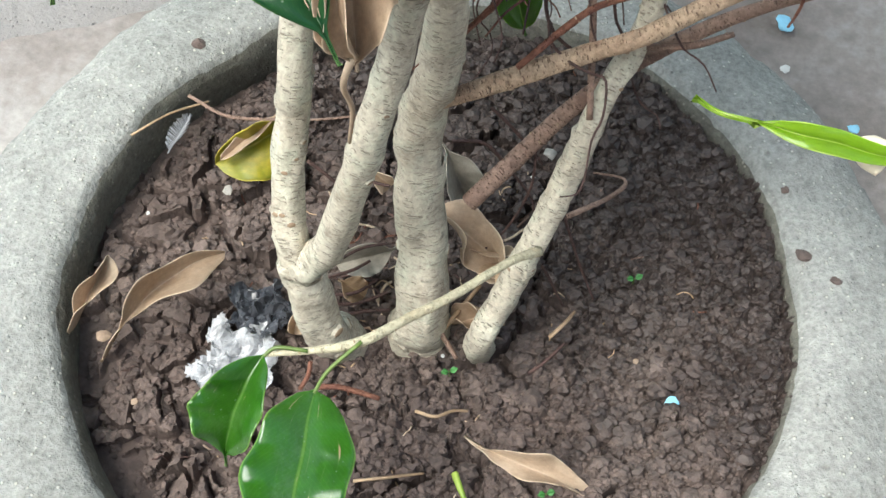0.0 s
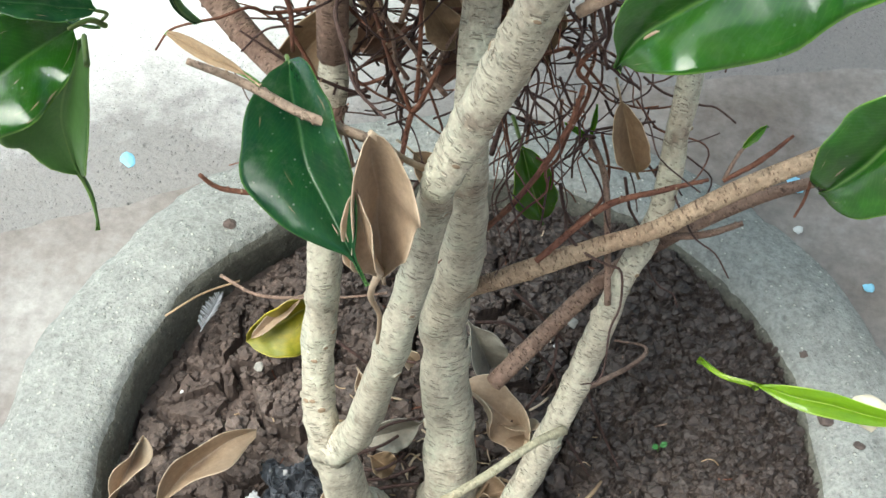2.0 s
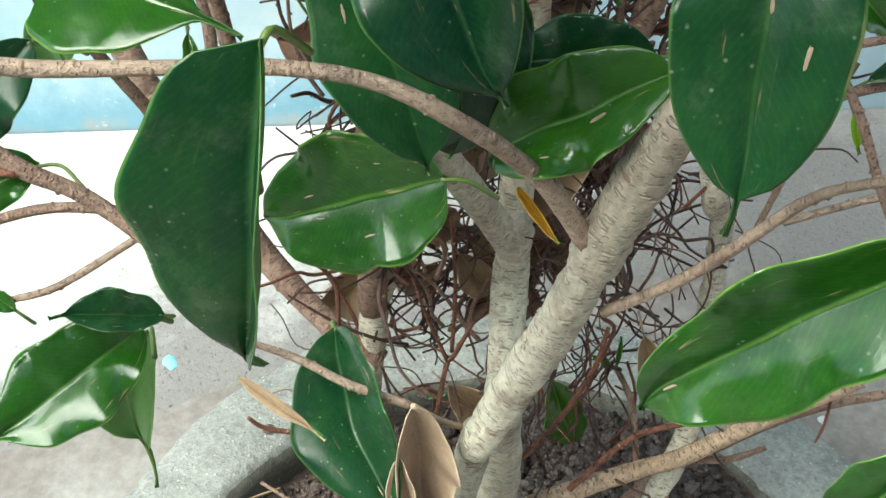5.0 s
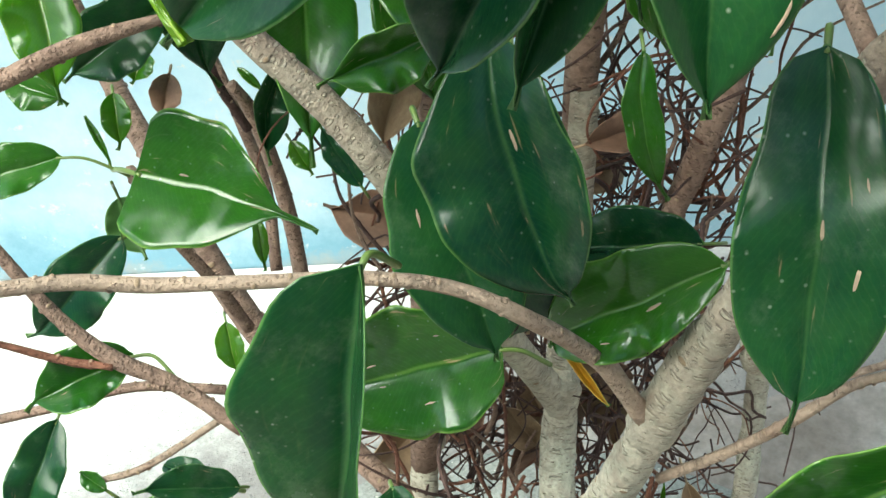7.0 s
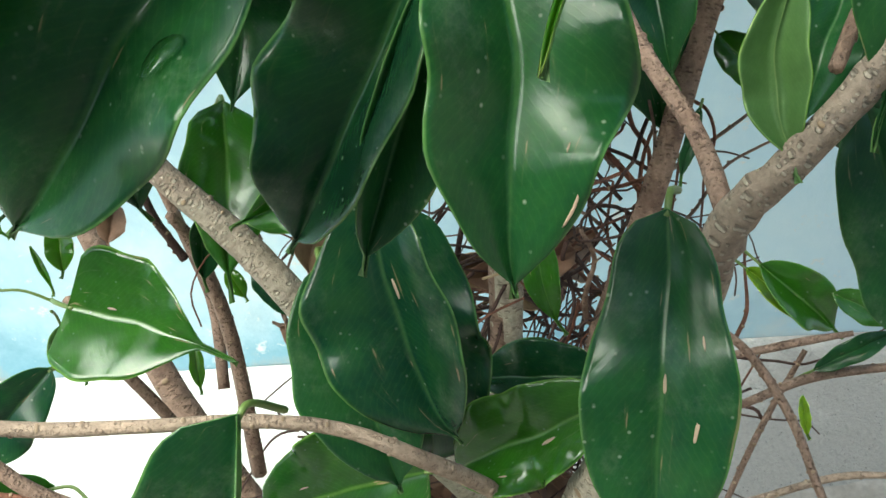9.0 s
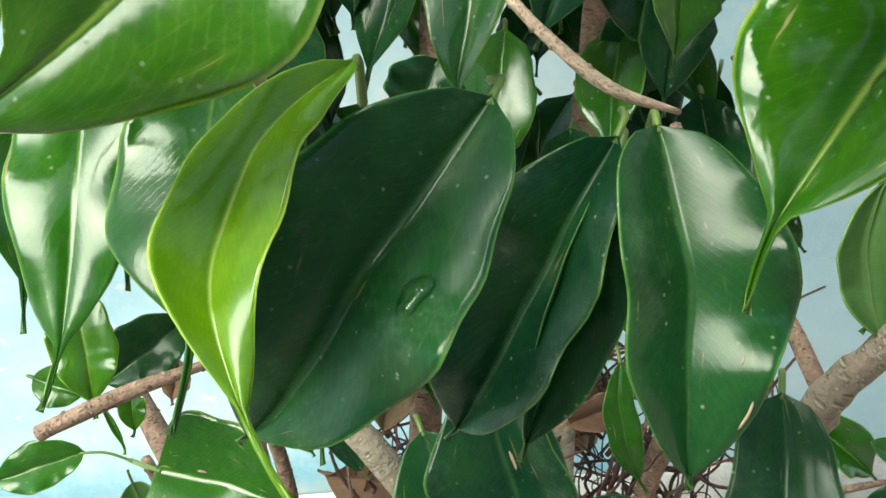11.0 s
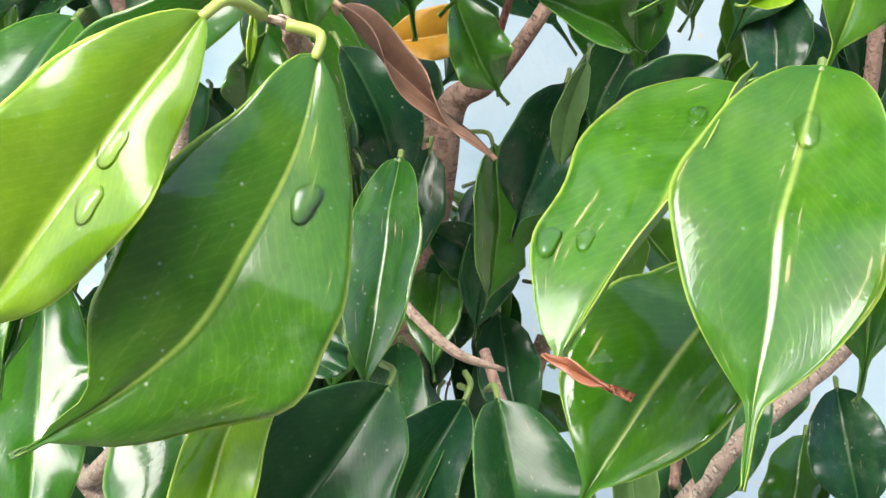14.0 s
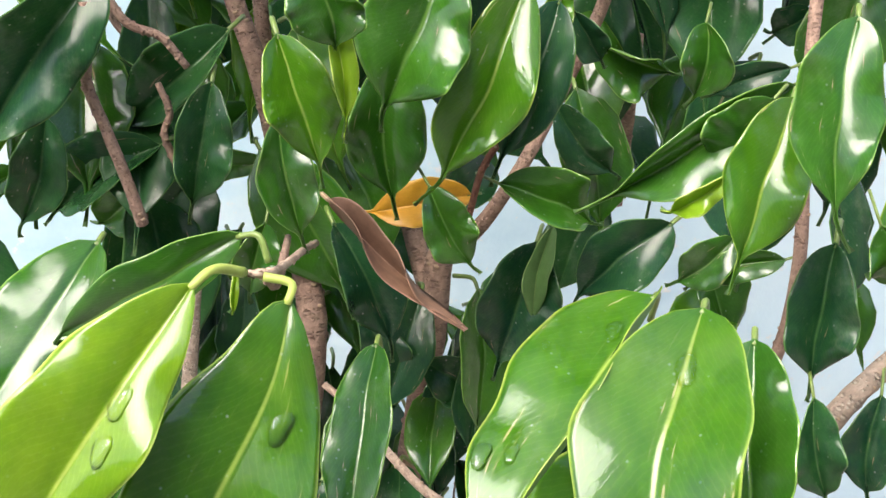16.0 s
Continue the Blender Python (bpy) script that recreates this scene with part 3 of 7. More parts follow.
def leaf(parent, base, tip, width, face, mat, under=None, bend=0.06, fold=(12, 12), sway=0.0, hook=0.0, wave=0.0, curl=0.0, twist=0.0, cup=0.0,
         belly=1.1, tail=0.24, full=0.52, to=None, label="", name="leaf", steps=30, stem=True, drops=(), scars=(), nicks=(), ripple=None, crown=None, drip=None):
    """One leaf blade from base to tip, its upper side towards face, with a thickness, a groove at the midrib and a stalk."""
    under = under or LEAF_UNDER
    base, tip = Vector(base), Vector(tip)
    ax = tip - base
    length = ax.length
    ax.normalize()
    up = Vector(face)
    up = (up - ax * up.dot(ax)).normalized()
    sd = up.cross(ax)
    own = random.Random(f"{base.x:.4f} {base.y:.4f} {base.z:.4f}")
    ph = own.random() * 6.28
    drip = own.uniform(-0.11, 0.11) if drip is None else drip
    crown = own.uniform(0.012, 0.045) if crown is None else crown
    ripple = 0.12 + 0.16 * own.random() if ripple is None else ripple
    cols = len(ACROSS)

    def spot(s, v):
        h = 0.5 * width * half_width(s, belly, tail, full) * (1 + 0.13 * noise.noise(Vector((s * 5 + ph, 3 if v > 0 else 9, 0))))
        for at_s, side, amount, reach in nicks:
            h *= 1 + amount * math.exp(-((s - at_s) / reach) ** 2) if v * side > 0 else 1
        tw = radians(twist) * (s - 0.5)
        f = radians(fold[0] if v < 0 else fold[1]) * (0.75 + 0.25 * min(1, abs(v) * 2))
        a = h * v
        y, z = a * math.cos(f), abs(a) * math.sin(f)
        env = math.sin(math.pi * min(1, s * 1.02))
        z += wave * width * v * v * math.sin(s * 9 + ph + (1.7 if v > 0 else 0)) * env
        z += ripple * width * abs(v) ** 2.5 * noise.noise(Vector((s * 6.5 + 3 * ph, 5 if v > 0 else -5, ph))) * env
        z += 0.1 * ripple * width * abs(v) * noise.noise(Vector((s * 24 + 5 * ph, 2.2 * v, ph))) * env
        z += crown * width * 4 * abs(v) * (1 - abs(v)) * env
        z += cup * width * v * v * math.sin(math.pi * min(1, s))
        y, z = y * math.cos(tw) - z * math.sin(tw), y * math.sin(tw) + z * math.cos(tw)
        z += bend * length * 4 * s * (1 - s)
        z += width * 0.035 * noise.noise(Vector((s * 3.2 + ph, v * 1.1, ph))) * min(1, abs(v) * 2.5) * min(1, s * 5)
        z -= 0.0004 * math.exp(-(v / 0.09) ** 2)
        y += length * 0.022 * noise.noise(Vector((s * 3.4 + ph, 20, ph))) * env
        z += length * 0.03 * noise.noise(Vector((s * 3.0 + ph, 40, ph))) * env
        if s > 0.84:
            q = ((s - 0.84) / 0.16) ** 1.6
            y += length * drip * 0.5 * q
            z -= length * abs(drip) * 0.8 * q
        if curl and s > 0.7:
            z -= curl * length * ((s - 0.7) / 0.3) ** 2
            y += 0.5 * curl * length * ((s - 0.7) / 0.3) ** 2
        y += length * (sway * 4 * s * (1 - s) + hook * (math.sin(math.pi / 2 * s / 0.8) if s < 0.8 else math.cos(math.pi / 2 * (s - 0.8) / 0.2)))
        return base + ax * (s * length) + sd * y + up * z

    top = [[spot(i / steps, v) for v in ACROSS] for i in range(steps + 1)]
    verts, uvs = [], []
    thick = 0.00045
    for i in range(steps + 1):
        for k in range(cols):
            verts.append(top[i][k])
            uvs.append((i / steps, 0.5 + 0.5 * ACROSS[k]))
    for i in range(steps + 1):
        for k in range(cols):
            e = top[min(i + 1, steps)][k] - top[max(i - 1, 0)][k]
            g = top[i][min(k + 1, cols - 1)] - top[i][max(k - 1, 0)]
            nn = e.cross(g)
            nn = nn.normalized() if nn.length > 1e-12 else up
            if nn.dot(up) < 0:
                nn = -nn
            verts.append(top[i][k] - nn * thick * (1.0 if 0 < k < cols - 1 else 0.6) * (2.6 if k == cols // 2 else 1))
            uvs.append((i / steps, 0.5 + 0.5 * ACROSS[k]))
    off = (steps + 1) * cols
    faces, fm = [], []
    for i in range(steps):
        for k in range(cols - 1):
            a, b, c, d = i * cols + k, i * cols + k + 1, (i + 1) * cols + k + 1, (i + 1) * cols + k
            faces.append((a, d, c, b))
            fm.append(0)
            faces.append((off + a, off + b, off + c, off + d))
            fm.append(1)
        for k, flip in ((0, 0), (cols - 1, 1)):
            a, d = i * cols + k, (i + 1) * cols + k
            faces.append((a, off + a, off + d, d) if not flip else (a, d, off + d, off + a))
            fm.append(0)
    ob = mesh_object(name, verts, faces, [mat, under], parent, label, uvs=uvs, face_mats=fm)
    if stem:
        end = Vector(to) if to else base - ax * 0.003 - up * 0.014
        midp = base - ax * min(0.0035 if to else 0.003, (end - base).length * 0.45)
        r = (0.0011 if to and mat in (LEAF_NEW, LEAF_LIME, LEAF_LUSH) else 0.0008) if length > 0.04 else 0.0005
        tube("petiole", [(*end, r * 1.1), (*midp.lerp(end, 0.25), r), (*(base + ax * 0.0015), r * 0.9)],
             LEAF_DRY if mat in (LEAF_DRY, LEAF_BROWN, LEAF_TAN) else PETIOLE_LIME if to and mat in (LEAF_NEW, LEAF_LIME, LEAF_LUSH) else PETIOLE, ob, 6, 5)
    for s, v, r in drops:
        water_drop(ob, spot(s, v), (spot(s + 0.03, v) - spot(s - 0.03, v)).cross(spot(s, v + 0.06) - spot(s, v - 0.06)), up, r, ax)
    for s, v, r in scars:
        leaf_scar(ob, spot, s, v, r, length, width, up)
    return ob


def leaf_scar(parent, spot, s, v, r, length, width, up):
    """A dead patch in the skin, ragged in outline, following the blade."""
    verts, faces, seg = [], [], 14
    for ring in (0, 0.55, 1.0, 1.12):
        for k in range(seg):
            an = 2 * math.pi * k / seg
            rr = ring * r * (1 + 0.45 * noise.noise(Vector((math.cos(an) * 1.6 + 31 * s, math.sin(an) * 1.6 + 17 * v, 5))))
            ds, dv = 1.2 * rr * math.cos(an) / length, 0.22 * rr * math.sin(an) / (0.5 * width)
            s2, v2 = min(max(s + ds, 0.02), 0.98), min(max(v + dv, -0.98), 0.98)
            nn = (spot(s2 + 0.02, v2) - spot(s2 - 0.02, v2)).cross(spot(s2, v2 + 0.05) - spot(s2, v2 - 0.05)).normalized()
            if nn.dot(up) < 0:
                nn = -nn
            verts.append(spot(s2, v2) + nn * (0.00022 if ring < 1.05 else -0.0002))
    for ring in range(3):
        for k in range(seg):
            k2 = (k + 1) % seg
            faces.append((ring * seg + k, ring * seg + seg + k, ring * seg + seg + k2, ring * seg + k2))
    mesh_object("scar", verts, faces, SCAR, parent, "pale dead scar")


def water_drop(parent, at, normal, up, r, along):
    normal = normal.normalized()
    if normal.dot(up) < 0:
        normal = -normal
    a = (along - normal * along.dot(normal)).normalized()
    b = normal.cross(a)
    verts, faces, rings, seg = [at + normal * r * 0.4], [], 5, 16
    for i in range(1, rings + 1):
        q = i / rings * math.pi / 2
        for k in range(seg):
            an = 2 * math.pi * k / seg
            rr = r * (1 + 0.18 * math.sin(2 * an + 1) + 0.1 * math.sin(3 * an)) * math.sin(q)
            verts.append(at + (a * (1.25 * math.cos(an)) + b * math.sin(an)) * rr + normal * (r * 0.4 * math.cos(q) + 0.0001))
    for k in range(seg):
        faces.append((0, 1 + k, 1 + (k + 1) % seg))
    for i in range(rings - 1):
        for k in range(seg):
            k2 = (k + 1) % seg
            faces.append((1 + i * seg + k, 1 + (i + 1) * seg + k, 1 + (i + 1) * seg + k2, 1 + i * seg + k2))
    mesh_object("water_drop", verts, faces, WATER, parent, "clear water drop")


# ---- floor, wall and pot ----
GROUND, WALL_Y = -0.02, 0.465
POT = Vector((-0.004, 0.008))
R_IN, R_OUT, RIM_TOP = 0.178, 0.238, 0.021


def sheet(name, x0, x1, y0, y1, z, nx, ny, amp, freq, mat, label, hole=None):
    verts, faces = [], []
    for j in range(ny + 1):
        for i in range(nx + 1):
            x, y = x0 + (x1 - x0) * i / nx, y0 + (y1 - y0) * j / ny
            edge = min(1.0, 30 * min(abs(y - y0), abs(y1 - y)))
            verts.append((x, y, z + amp * edge * noise.fractal(Vector((x * freq, y * freq, 3)), 1.0, 2.0, 4)))
    for j in range(ny):
        for i in range(nx):
            a = j * (nx + 1) + i
            faces.append((a, a + 1, a + nx + 2, a + nx + 1))
    ob = mesh_object(name, verts, faces, mat)
    return tagged(ob, label, name.split("_")[0], kind="structure")


sheet("ground", -6, 6, -6, WALL_Y - 0.002, GROUND - 0.002, 120, 90, 0.002, 9, MUD, "brown muddy cement floor, damp and stained")


def slab(name, x0, x1, y0, y1, z0, z1, mat, label, category):
    bm = bmesh.new()
    bmesh.ops.create_cube(bm, size=1, matrix=Matrix.Translation(((x0 + x1) / 2, (y0 + y1) / 2, (z0 + z1) / 2)) @ Matrix.Diagonal((x1 - x0, y1 - y0, z1 - z0, 1)))
    bmesh.ops.bevel(bm, geom=bm.edges[:], offset=0.004, segments=2, affect="EDGES")
    me = bpy.data.meshes.new(name)
    bm.to_mesh(me)
    bm.free()
    me.materials.append(mat)
    return tagged(new(name, me), label, category, kind="structure")




def apron_edge(x):
    """The worn front edge of the cement apron: it runs slantwise, nearer on one side."""
    base = np.interp(x, (-6, -0.45, -0.29, -0.22, -0.13, 0.0, 0.17, 0.26, 6), (0.1, 0.13, 0.165, 0.19, 0.232, 0.268, 0.302, 0.306, 0.31))
    return base + 0.012 * noise.noise(Vector((x * 9, 1, 0))) + 0.005 * noise.noise(Vector((x * 40, 2, 0)))


def apron():
    nx, ny, verts, faces = 500, 36, [], []
    xs = np.concatenate([np.linspace(-6, -0.6, 60, endpoint=False), np.linspace(-0.6, 0.6, nx - 119), np.linspace(0.6, 6, 61)[1:]])
    for j in range(ny + 1):
        for x in xs:
            y0 = apron_edge(x)
            y = y0 + (WALL_Y - 0.001 - y0) * (j / ny) ** 1.3
            rise = min(1.0, (y - y0) / 0.05)
            verts.append((x, y, GROUND - 0.006 + 0.013 * rise ** 0.6 + 0.0015 * noise.noise(Vector((x * 14, y * 14, 5))) * min(1, 20 * (WALL_Y - y) + 0.2)))
    m = len(xs)
    for j in range(ny):
        for i in range(m - 1):
            a = j * m + i
            faces.append((a, a + 1, a + m + 1, a + m))
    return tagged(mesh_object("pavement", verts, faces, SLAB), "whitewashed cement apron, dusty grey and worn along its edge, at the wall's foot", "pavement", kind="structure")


apron()
# two unseen walls, added to block low sky and darken leaf reflections
slab("added_wall_front", -6, 6, -2.6, -2.4, -0.2, 3.1, PLASTER, "plain grey plastered wall added unseen across the yard to block low sky", "wall")
slab("added_wall_side", 2.4, 2.6, -2.39, WALL_Y - 0.001, -0.2, 1.6, PLASTER, "plain grey plastered side wall added unseen to block low sky", "wall")
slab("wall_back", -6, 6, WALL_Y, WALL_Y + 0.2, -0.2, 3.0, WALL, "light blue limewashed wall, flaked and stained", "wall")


def pot_ring():
    prof = [(R_IN + 0.004, -0.06), (R_IN + 0.001, -0.02), (R_IN, 0.006), (R_IN + 0.003, 0.016), (R_IN + 0.01, RIM_TOP), (R_IN + 0.03, RIM_TOP + 0.001),
            (R_OUT - 0.018, RIM_TOP - 0.001), (R_OUT - 0.005, RIM_TOP - 0.006), (R_OUT, 0.006), (R_OUT, -0.03), (R_OUT - 0.004, -0.1)]
    fine = smooth_line([(r, 0, z, 0) for r, z in prof], 5)
    seg, verts, faces = 260, [], []
    for k in range(seg):
        a = 2 * math.pi * k / seg
        for q in fine:
            x, y = math.cos(a), math.sin(a)
            p = Vector((x * q[0] * 22, y * q[0] * 22, q[2] * 22))
            d = 0.0022 * noise.fractal(p, 1.0, 2.0, 3) + 0.0009 * noise.noise(p * 9)
            verts.append((POT.x + x * (q[0] + d), POT.y + y * (q[0] + d), q[2] + d))
    m = len(fine)
    for k in range(seg):
        for i in range(m - 1):
            a, b = k * m, ((k + 1) % seg) * m
            faces.append((a + i, a + i + 1, b + i + 1, b + i))
    pot = new("planter_pot")
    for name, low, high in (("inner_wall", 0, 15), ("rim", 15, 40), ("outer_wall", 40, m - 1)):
        mesh_object(name, verts, [f for i, f in enumerate(faces) if low <= i % (m - 1) < high], RIM_DAMP_SHADED if name == "inner_wall" else RIM, pot)
    return tagged(pot, "round grey concrete planter with a thick pebbly rim", "planter")


pot_ring()


def clods(p, scale, gap):
    """Nearness to the joint between two clods, and a number that tells one clod from another."""
    c, q = noise.voronoi(p * scale)
    return max(0.0, 1 - (c[1] - c[0]) / gap), noise.cell(q[0] * 7.3), min(c[0], 0.9)


def soil_height(x, y):
    d = math.hypot(x - POT.x, y - POT.y)
    p = Vector((x, y, 0.0))
    warp = Vector((noise.noise(p * 45), noise.noise(p * 45 + Vector((9, 3, 1))), 0)) * 0.009
    fine = Vector((noise.noise(p * 150), noise.noise(p * 150 + Vector((2, 7, 1))), 0)) * 0.0025
    h = 0.005 * noise.noise(p * 16)
    # large caked plates with open cracks on one side, loose rounded crumbs on the other
    region = min(1.0, max(0.0, 0.55 - 4.5 * x - 1.0 * max(0.0, y) + 1.5 * noise.noise(p * 13)))
    crack, lift, _ = clods(p + warp * 1.3, 24, 0.1)
    h += region * (0.005 * lift - 0.022 * crack ** 0.5)
    crack, lift, _ = clods(p + warp + fine * 0.5, 52, 0.1)
    broken = min(1.0, max(0.0, 0.5 + 1.6 * noise.noise(p * 30 + Vector((4, 4, 0)))))
    h += region * broken * (0.004 * lift - 0.012 * crack ** 0.5)
    loose = min(1.0, max(0.12, 1.05 - 0.95 * region + 0.5 * noise.noise(p * 38)))
    for scale, high in ((95, 0.0075), (175, 0.0068), (310, 0.0036)):
        gap, lift, _ = clods(p + warp * 0.3 + fine * 0.2, scale, 0.34)
        h += loose * high * ((1 - gap) ** 0.4 * (0.6 + 0.4 * lift) - 0.5) if scale > 100 or lift > 0.1 else 0
    # heaped against the rim on one side, sunk below it on the other
    side = min(1.0, max(0.0, (x + 0.02) / 0.12))
    h += 0.014 * side * min(1.0, max(0.0, (d - 0.09) / 0.075)) - 0.009 * (1 - side) * min(1.0, max(0.0, (d - 0.145) / 0.03))
    h += 0.0005 * noise.noise(p * 300)
    return max(h - 0.003, -0.0165)


def soil_bed():
    n, verts, faces, keep = 520, [], [], {}
    size = R_IN + 0.012
    for j in range(n + 1):
        for i in range(n + 1):
            x, y = POT.x - size + 2 * size * i / n, POT.y - size + 2 * size * j / n
            if math.hypot(x - POT.x, y - POT.y) <= size and y < POT.y + size:
                keep[i, j] = len(verts)
                verts.append((x, y, soil_height(x, y)))
    for j in range(n):
        for i in range(n):
            q = [(i, j), (i + 1, j), (i + 1, j + 1), (i, j + 1)]
            if all(c in keep for c in q):
                faces.append(tuple(keep[c] for c in q))
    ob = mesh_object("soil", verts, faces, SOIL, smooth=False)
    tagged(ob, "dark brown garden soil, crumbly and cracked, in the planter", "soil", kind="stuff")
    # loose crumbs
    rng = random.Random(4)
    bm = bmesh.new()
    bmesh.ops.create_icosphere(bm, subdivisions=2, radius=1)
    bv, bf = [v.co.copy() for v in bm.verts], [[v.index for v in f.verts] for f in bm.faces]
    bm.free()
    verts, faces = [], []
    for _ in range(12500):
        a, r = rng.uniform(0, 2 * math.pi), (R_IN - 0.004) * math.sqrt(rng.random())
        x, y = POT.x + r * math.cos(a), POT.y + r * math.sin(a)
        if rng.random() > 0.45 + 2.2 * (x + 0.06) + 1.5 * max(0, y):
            continue
        s = rng.uniform(0.001, 0.0026) * (1.7 if rng.random() < 0.12 else 1)
        z = soil_height(x, y) + s * 0.25
        o = len(verts)
        k = Vector((rng.random() * 9, rng.random() * 9, rng.random() * 9))
        for v in bv:
            w = v * s * (1 + 0.8 * noise.noise(v * 1.3 + k) + 0.35 * noise.noise(v * 3 + k))
            verts.append((x + w.x * 1.15, y + w.y, z + w.z * 0.8))
        faces += [[o + i for i in f] for f in bf]
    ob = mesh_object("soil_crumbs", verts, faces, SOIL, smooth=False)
    tagged(ob, "loose brown soil crumbs scattered on the planter bed", "soil", kind="stuff")


soil_bed()

BLUE = plain("blue_paint_chip", (0.3, 0.62, 0.8), 0.6, 0.15)
WHITE = plain("lime_chip", (0.62, 0.62, 0.6), 0.7, 0.15)
DOWN = plain("grey_down", (0.36, 0.36, 0.38), 0.8, 0.2)
TAN = plain("tan_husk", (0.3, 0.215, 0.15), 0.7, 0.25, 200)
STONE = plain("grey_stone", (0.3, 0.28, 0.25), 0.8, 0.25, 200)
SPROUT = plain("sprout_green", (0.06, 0.22, 0.05), 0.5, 0.2)
FOIL = plain("white_foil", (0.36, 0.36, 0.37), 0.3, 0.6, 120, 0.8)
PLASTIC = plain("grey_plastic", (0.05, 0.052, 0.06), 0.22, 0.5, 60, 0.4)


def scrap(x, y, z, r, mat, label, category):
    """A small irregular chip lying flat."""
    rng = random.Random(int(abs(x) * 1e5))
    bm = bmesh.new()
    bmesh.ops.create_icosphere(bm, subdivisions=2, radius=r)
    k = Vector((rng.random() * 9, rng.random() * 9, 0))
    for v in bm.verts:
        v.co *= 1 + 0.5 * noise.noise(v.co / r * 1.1 + k)
        v.co.z *= 0.42
    me = bpy.data.meshes.new("chip")
    bm.to_mesh(me)
    bm.free()
    me.materials.append(mat)
    ob = new(category.replace(" ", "_"), me)
    ob.location = (x, y, z + 0.0)
    ob.rotation_euler = (rng.uniform(-0.3, 0.3), rng.uniform(-0.3, 0.3), rng.uniform(0, 6))
    return tagged(ob, label, category)


def mud_lump(x, y, z, r):
    return scrap(x, y, z, r, SOIL, "dark lump of dried mud on the rim", "mud lump")


def sprout(x, y, z, r=0.0038):
    top = new("sprout")
    for side in (-1, 1):
        b = Vector((x, y, z + 0.002))
        leaf(top, b + Vector((side * 0.0006, 0, 0)), b + Vector((side * r, 0.3 * side * r, 0.0015)), r * 0.85, (0.05, -0.2, 1), SPROUT, SPROUT,
             stem=False, tail=0.02, name="seed_leaf", steps=6)
    tube("stalk", [(x, y, z - 0.004, 0.0004), (x, y, z, 0.0004), (x, y, z + 0.002, 0.0004)], PETIOLE, top, 5, 3)
    return tagged(top, "tiny two-leaved green sprout in the soil", "seedling")


def feather(x, y, z):
    top = new("feather")
    tube("quill", [(x - 0.006, y - 0.012, z, 0.0002), (x, y, z + 0.003, 0.0002), (x + 0.004, y + 0.012, z + 0.002, 0.00012)], DOWN, top, 5, 4)
    for i in range(44):
        t, side = (i // 2) / 22, -1 if i % 2 else 1
        a = Vector((x - 0.005 + 0.008 * t, y - 0.011 + 0.021 * t, z + 0.002))
        w = 0.0045 * math.sin(math.pi * (0.15 + 0.8 * t))
        b = a + Vector((side * w, 0.0035, 0.0015 + 0.001 * math.sin(i)))
        tube("barb", [(*a, 0.00011), (*a.lerp(b, 0.55), 0.0001), (*b, 0.00006)], DOWN, top, 3, 2)
    return tagged(top, "small grey downy feather on the soil", "feather")


def crumpled(name, x, y, z, sx, sy, mat, label, category, seed):
    """A crumpled sheet with a torn outline."""
    n, verts, faces, keep = 44, [], [], {}
    k = Vector((seed * 3.1, seed * 1.7, seed))
    for j in range(n + 1):
        for i in range(n + 1):
            u, v = 2 * i / n - 1, 2 * j / n - 1
            edge = math.hypot(u, v)
            an = math.atan2(v, u)
            if edge > 0.72 + 0.42 * noise.noise(Vector((math.cos(an) * 1.8, math.sin(an) * 1.8, 0)) + k):
                continue
            p = Vector((u, v, 0)) * 2.6 + k
            c, _ = noise.voronoi(p * 1.2)
            h = 0.0095 * (c[1] - c[0]) + 0.004 * noise.noise(p * 1.3) + 0.0016 * noise.noise(p * 5)
            keep[i, j] = len(verts)
            verts.append((x + u * sx / 2 + 0.003 * noise.noise(p * 2), y + v * sy / 2 + 0.003 * noise.noise(p * 2 + k), z + h))
    for j in range(n):
        for i in range(n):
            q = [(i, j), (i + 1, j), (i + 1, j + 1), (i, j + 1)]
            if all(c in keep for c in q):
                faces.append(tuple(keep[c] for c in q))
    ob = mesh_object(name, verts, faces, mat, smooth=False)
    so = ob.modifiers.new("thickness", "SOLIDIFY")
    so.thickness = 0.0003
    return tagged(ob, label, category)


# ---- the ficus ----
PLANT = tagged(new("ficus_shrub"), "potted weeping fig with pale stems and glossy green leaves", "shrub")
tube("trunk", [(-0.0100, -0.0060, -0.0200, 0.0190), (-0.0090, -0.0090, 0.0020, 0.0155), (-0.0084, -0.0125, 0.0187, 0.0131), (-0.0082, 0.0026, 0.0582, 0.0115), (-0.0095, 0.0131, 0.0989, 0.0114), (-0.0098, 0.0189, 0.1363, 0.0100), (-0.0026, 0.0146, 0.1780, 0.0087), (-0.0006, 0.0077, 0.2518, 0.0064), (0.0035, 0.0333, 0.2913, 0.0063), (0.0050, 0.0315, 0.3174, 0.0054)], BARK, PLANT, 26, per=9, lump=0.2, knots=10)
tube("trunk", [(-0.0470, -0.0120, -0.0200, 0.0150), (-0.0500, -0.0160, 0.0020, 0.0125), (-0.0530, -0.0212, 0.0158, 0.0107), (-0.0596, -0.0167, 0.0477, 0.0102), (-0.0624, -0.0123, 0.0741, 0.0095)], BARK, PLANT, 26, per=9, lump=0.2, knots=10)
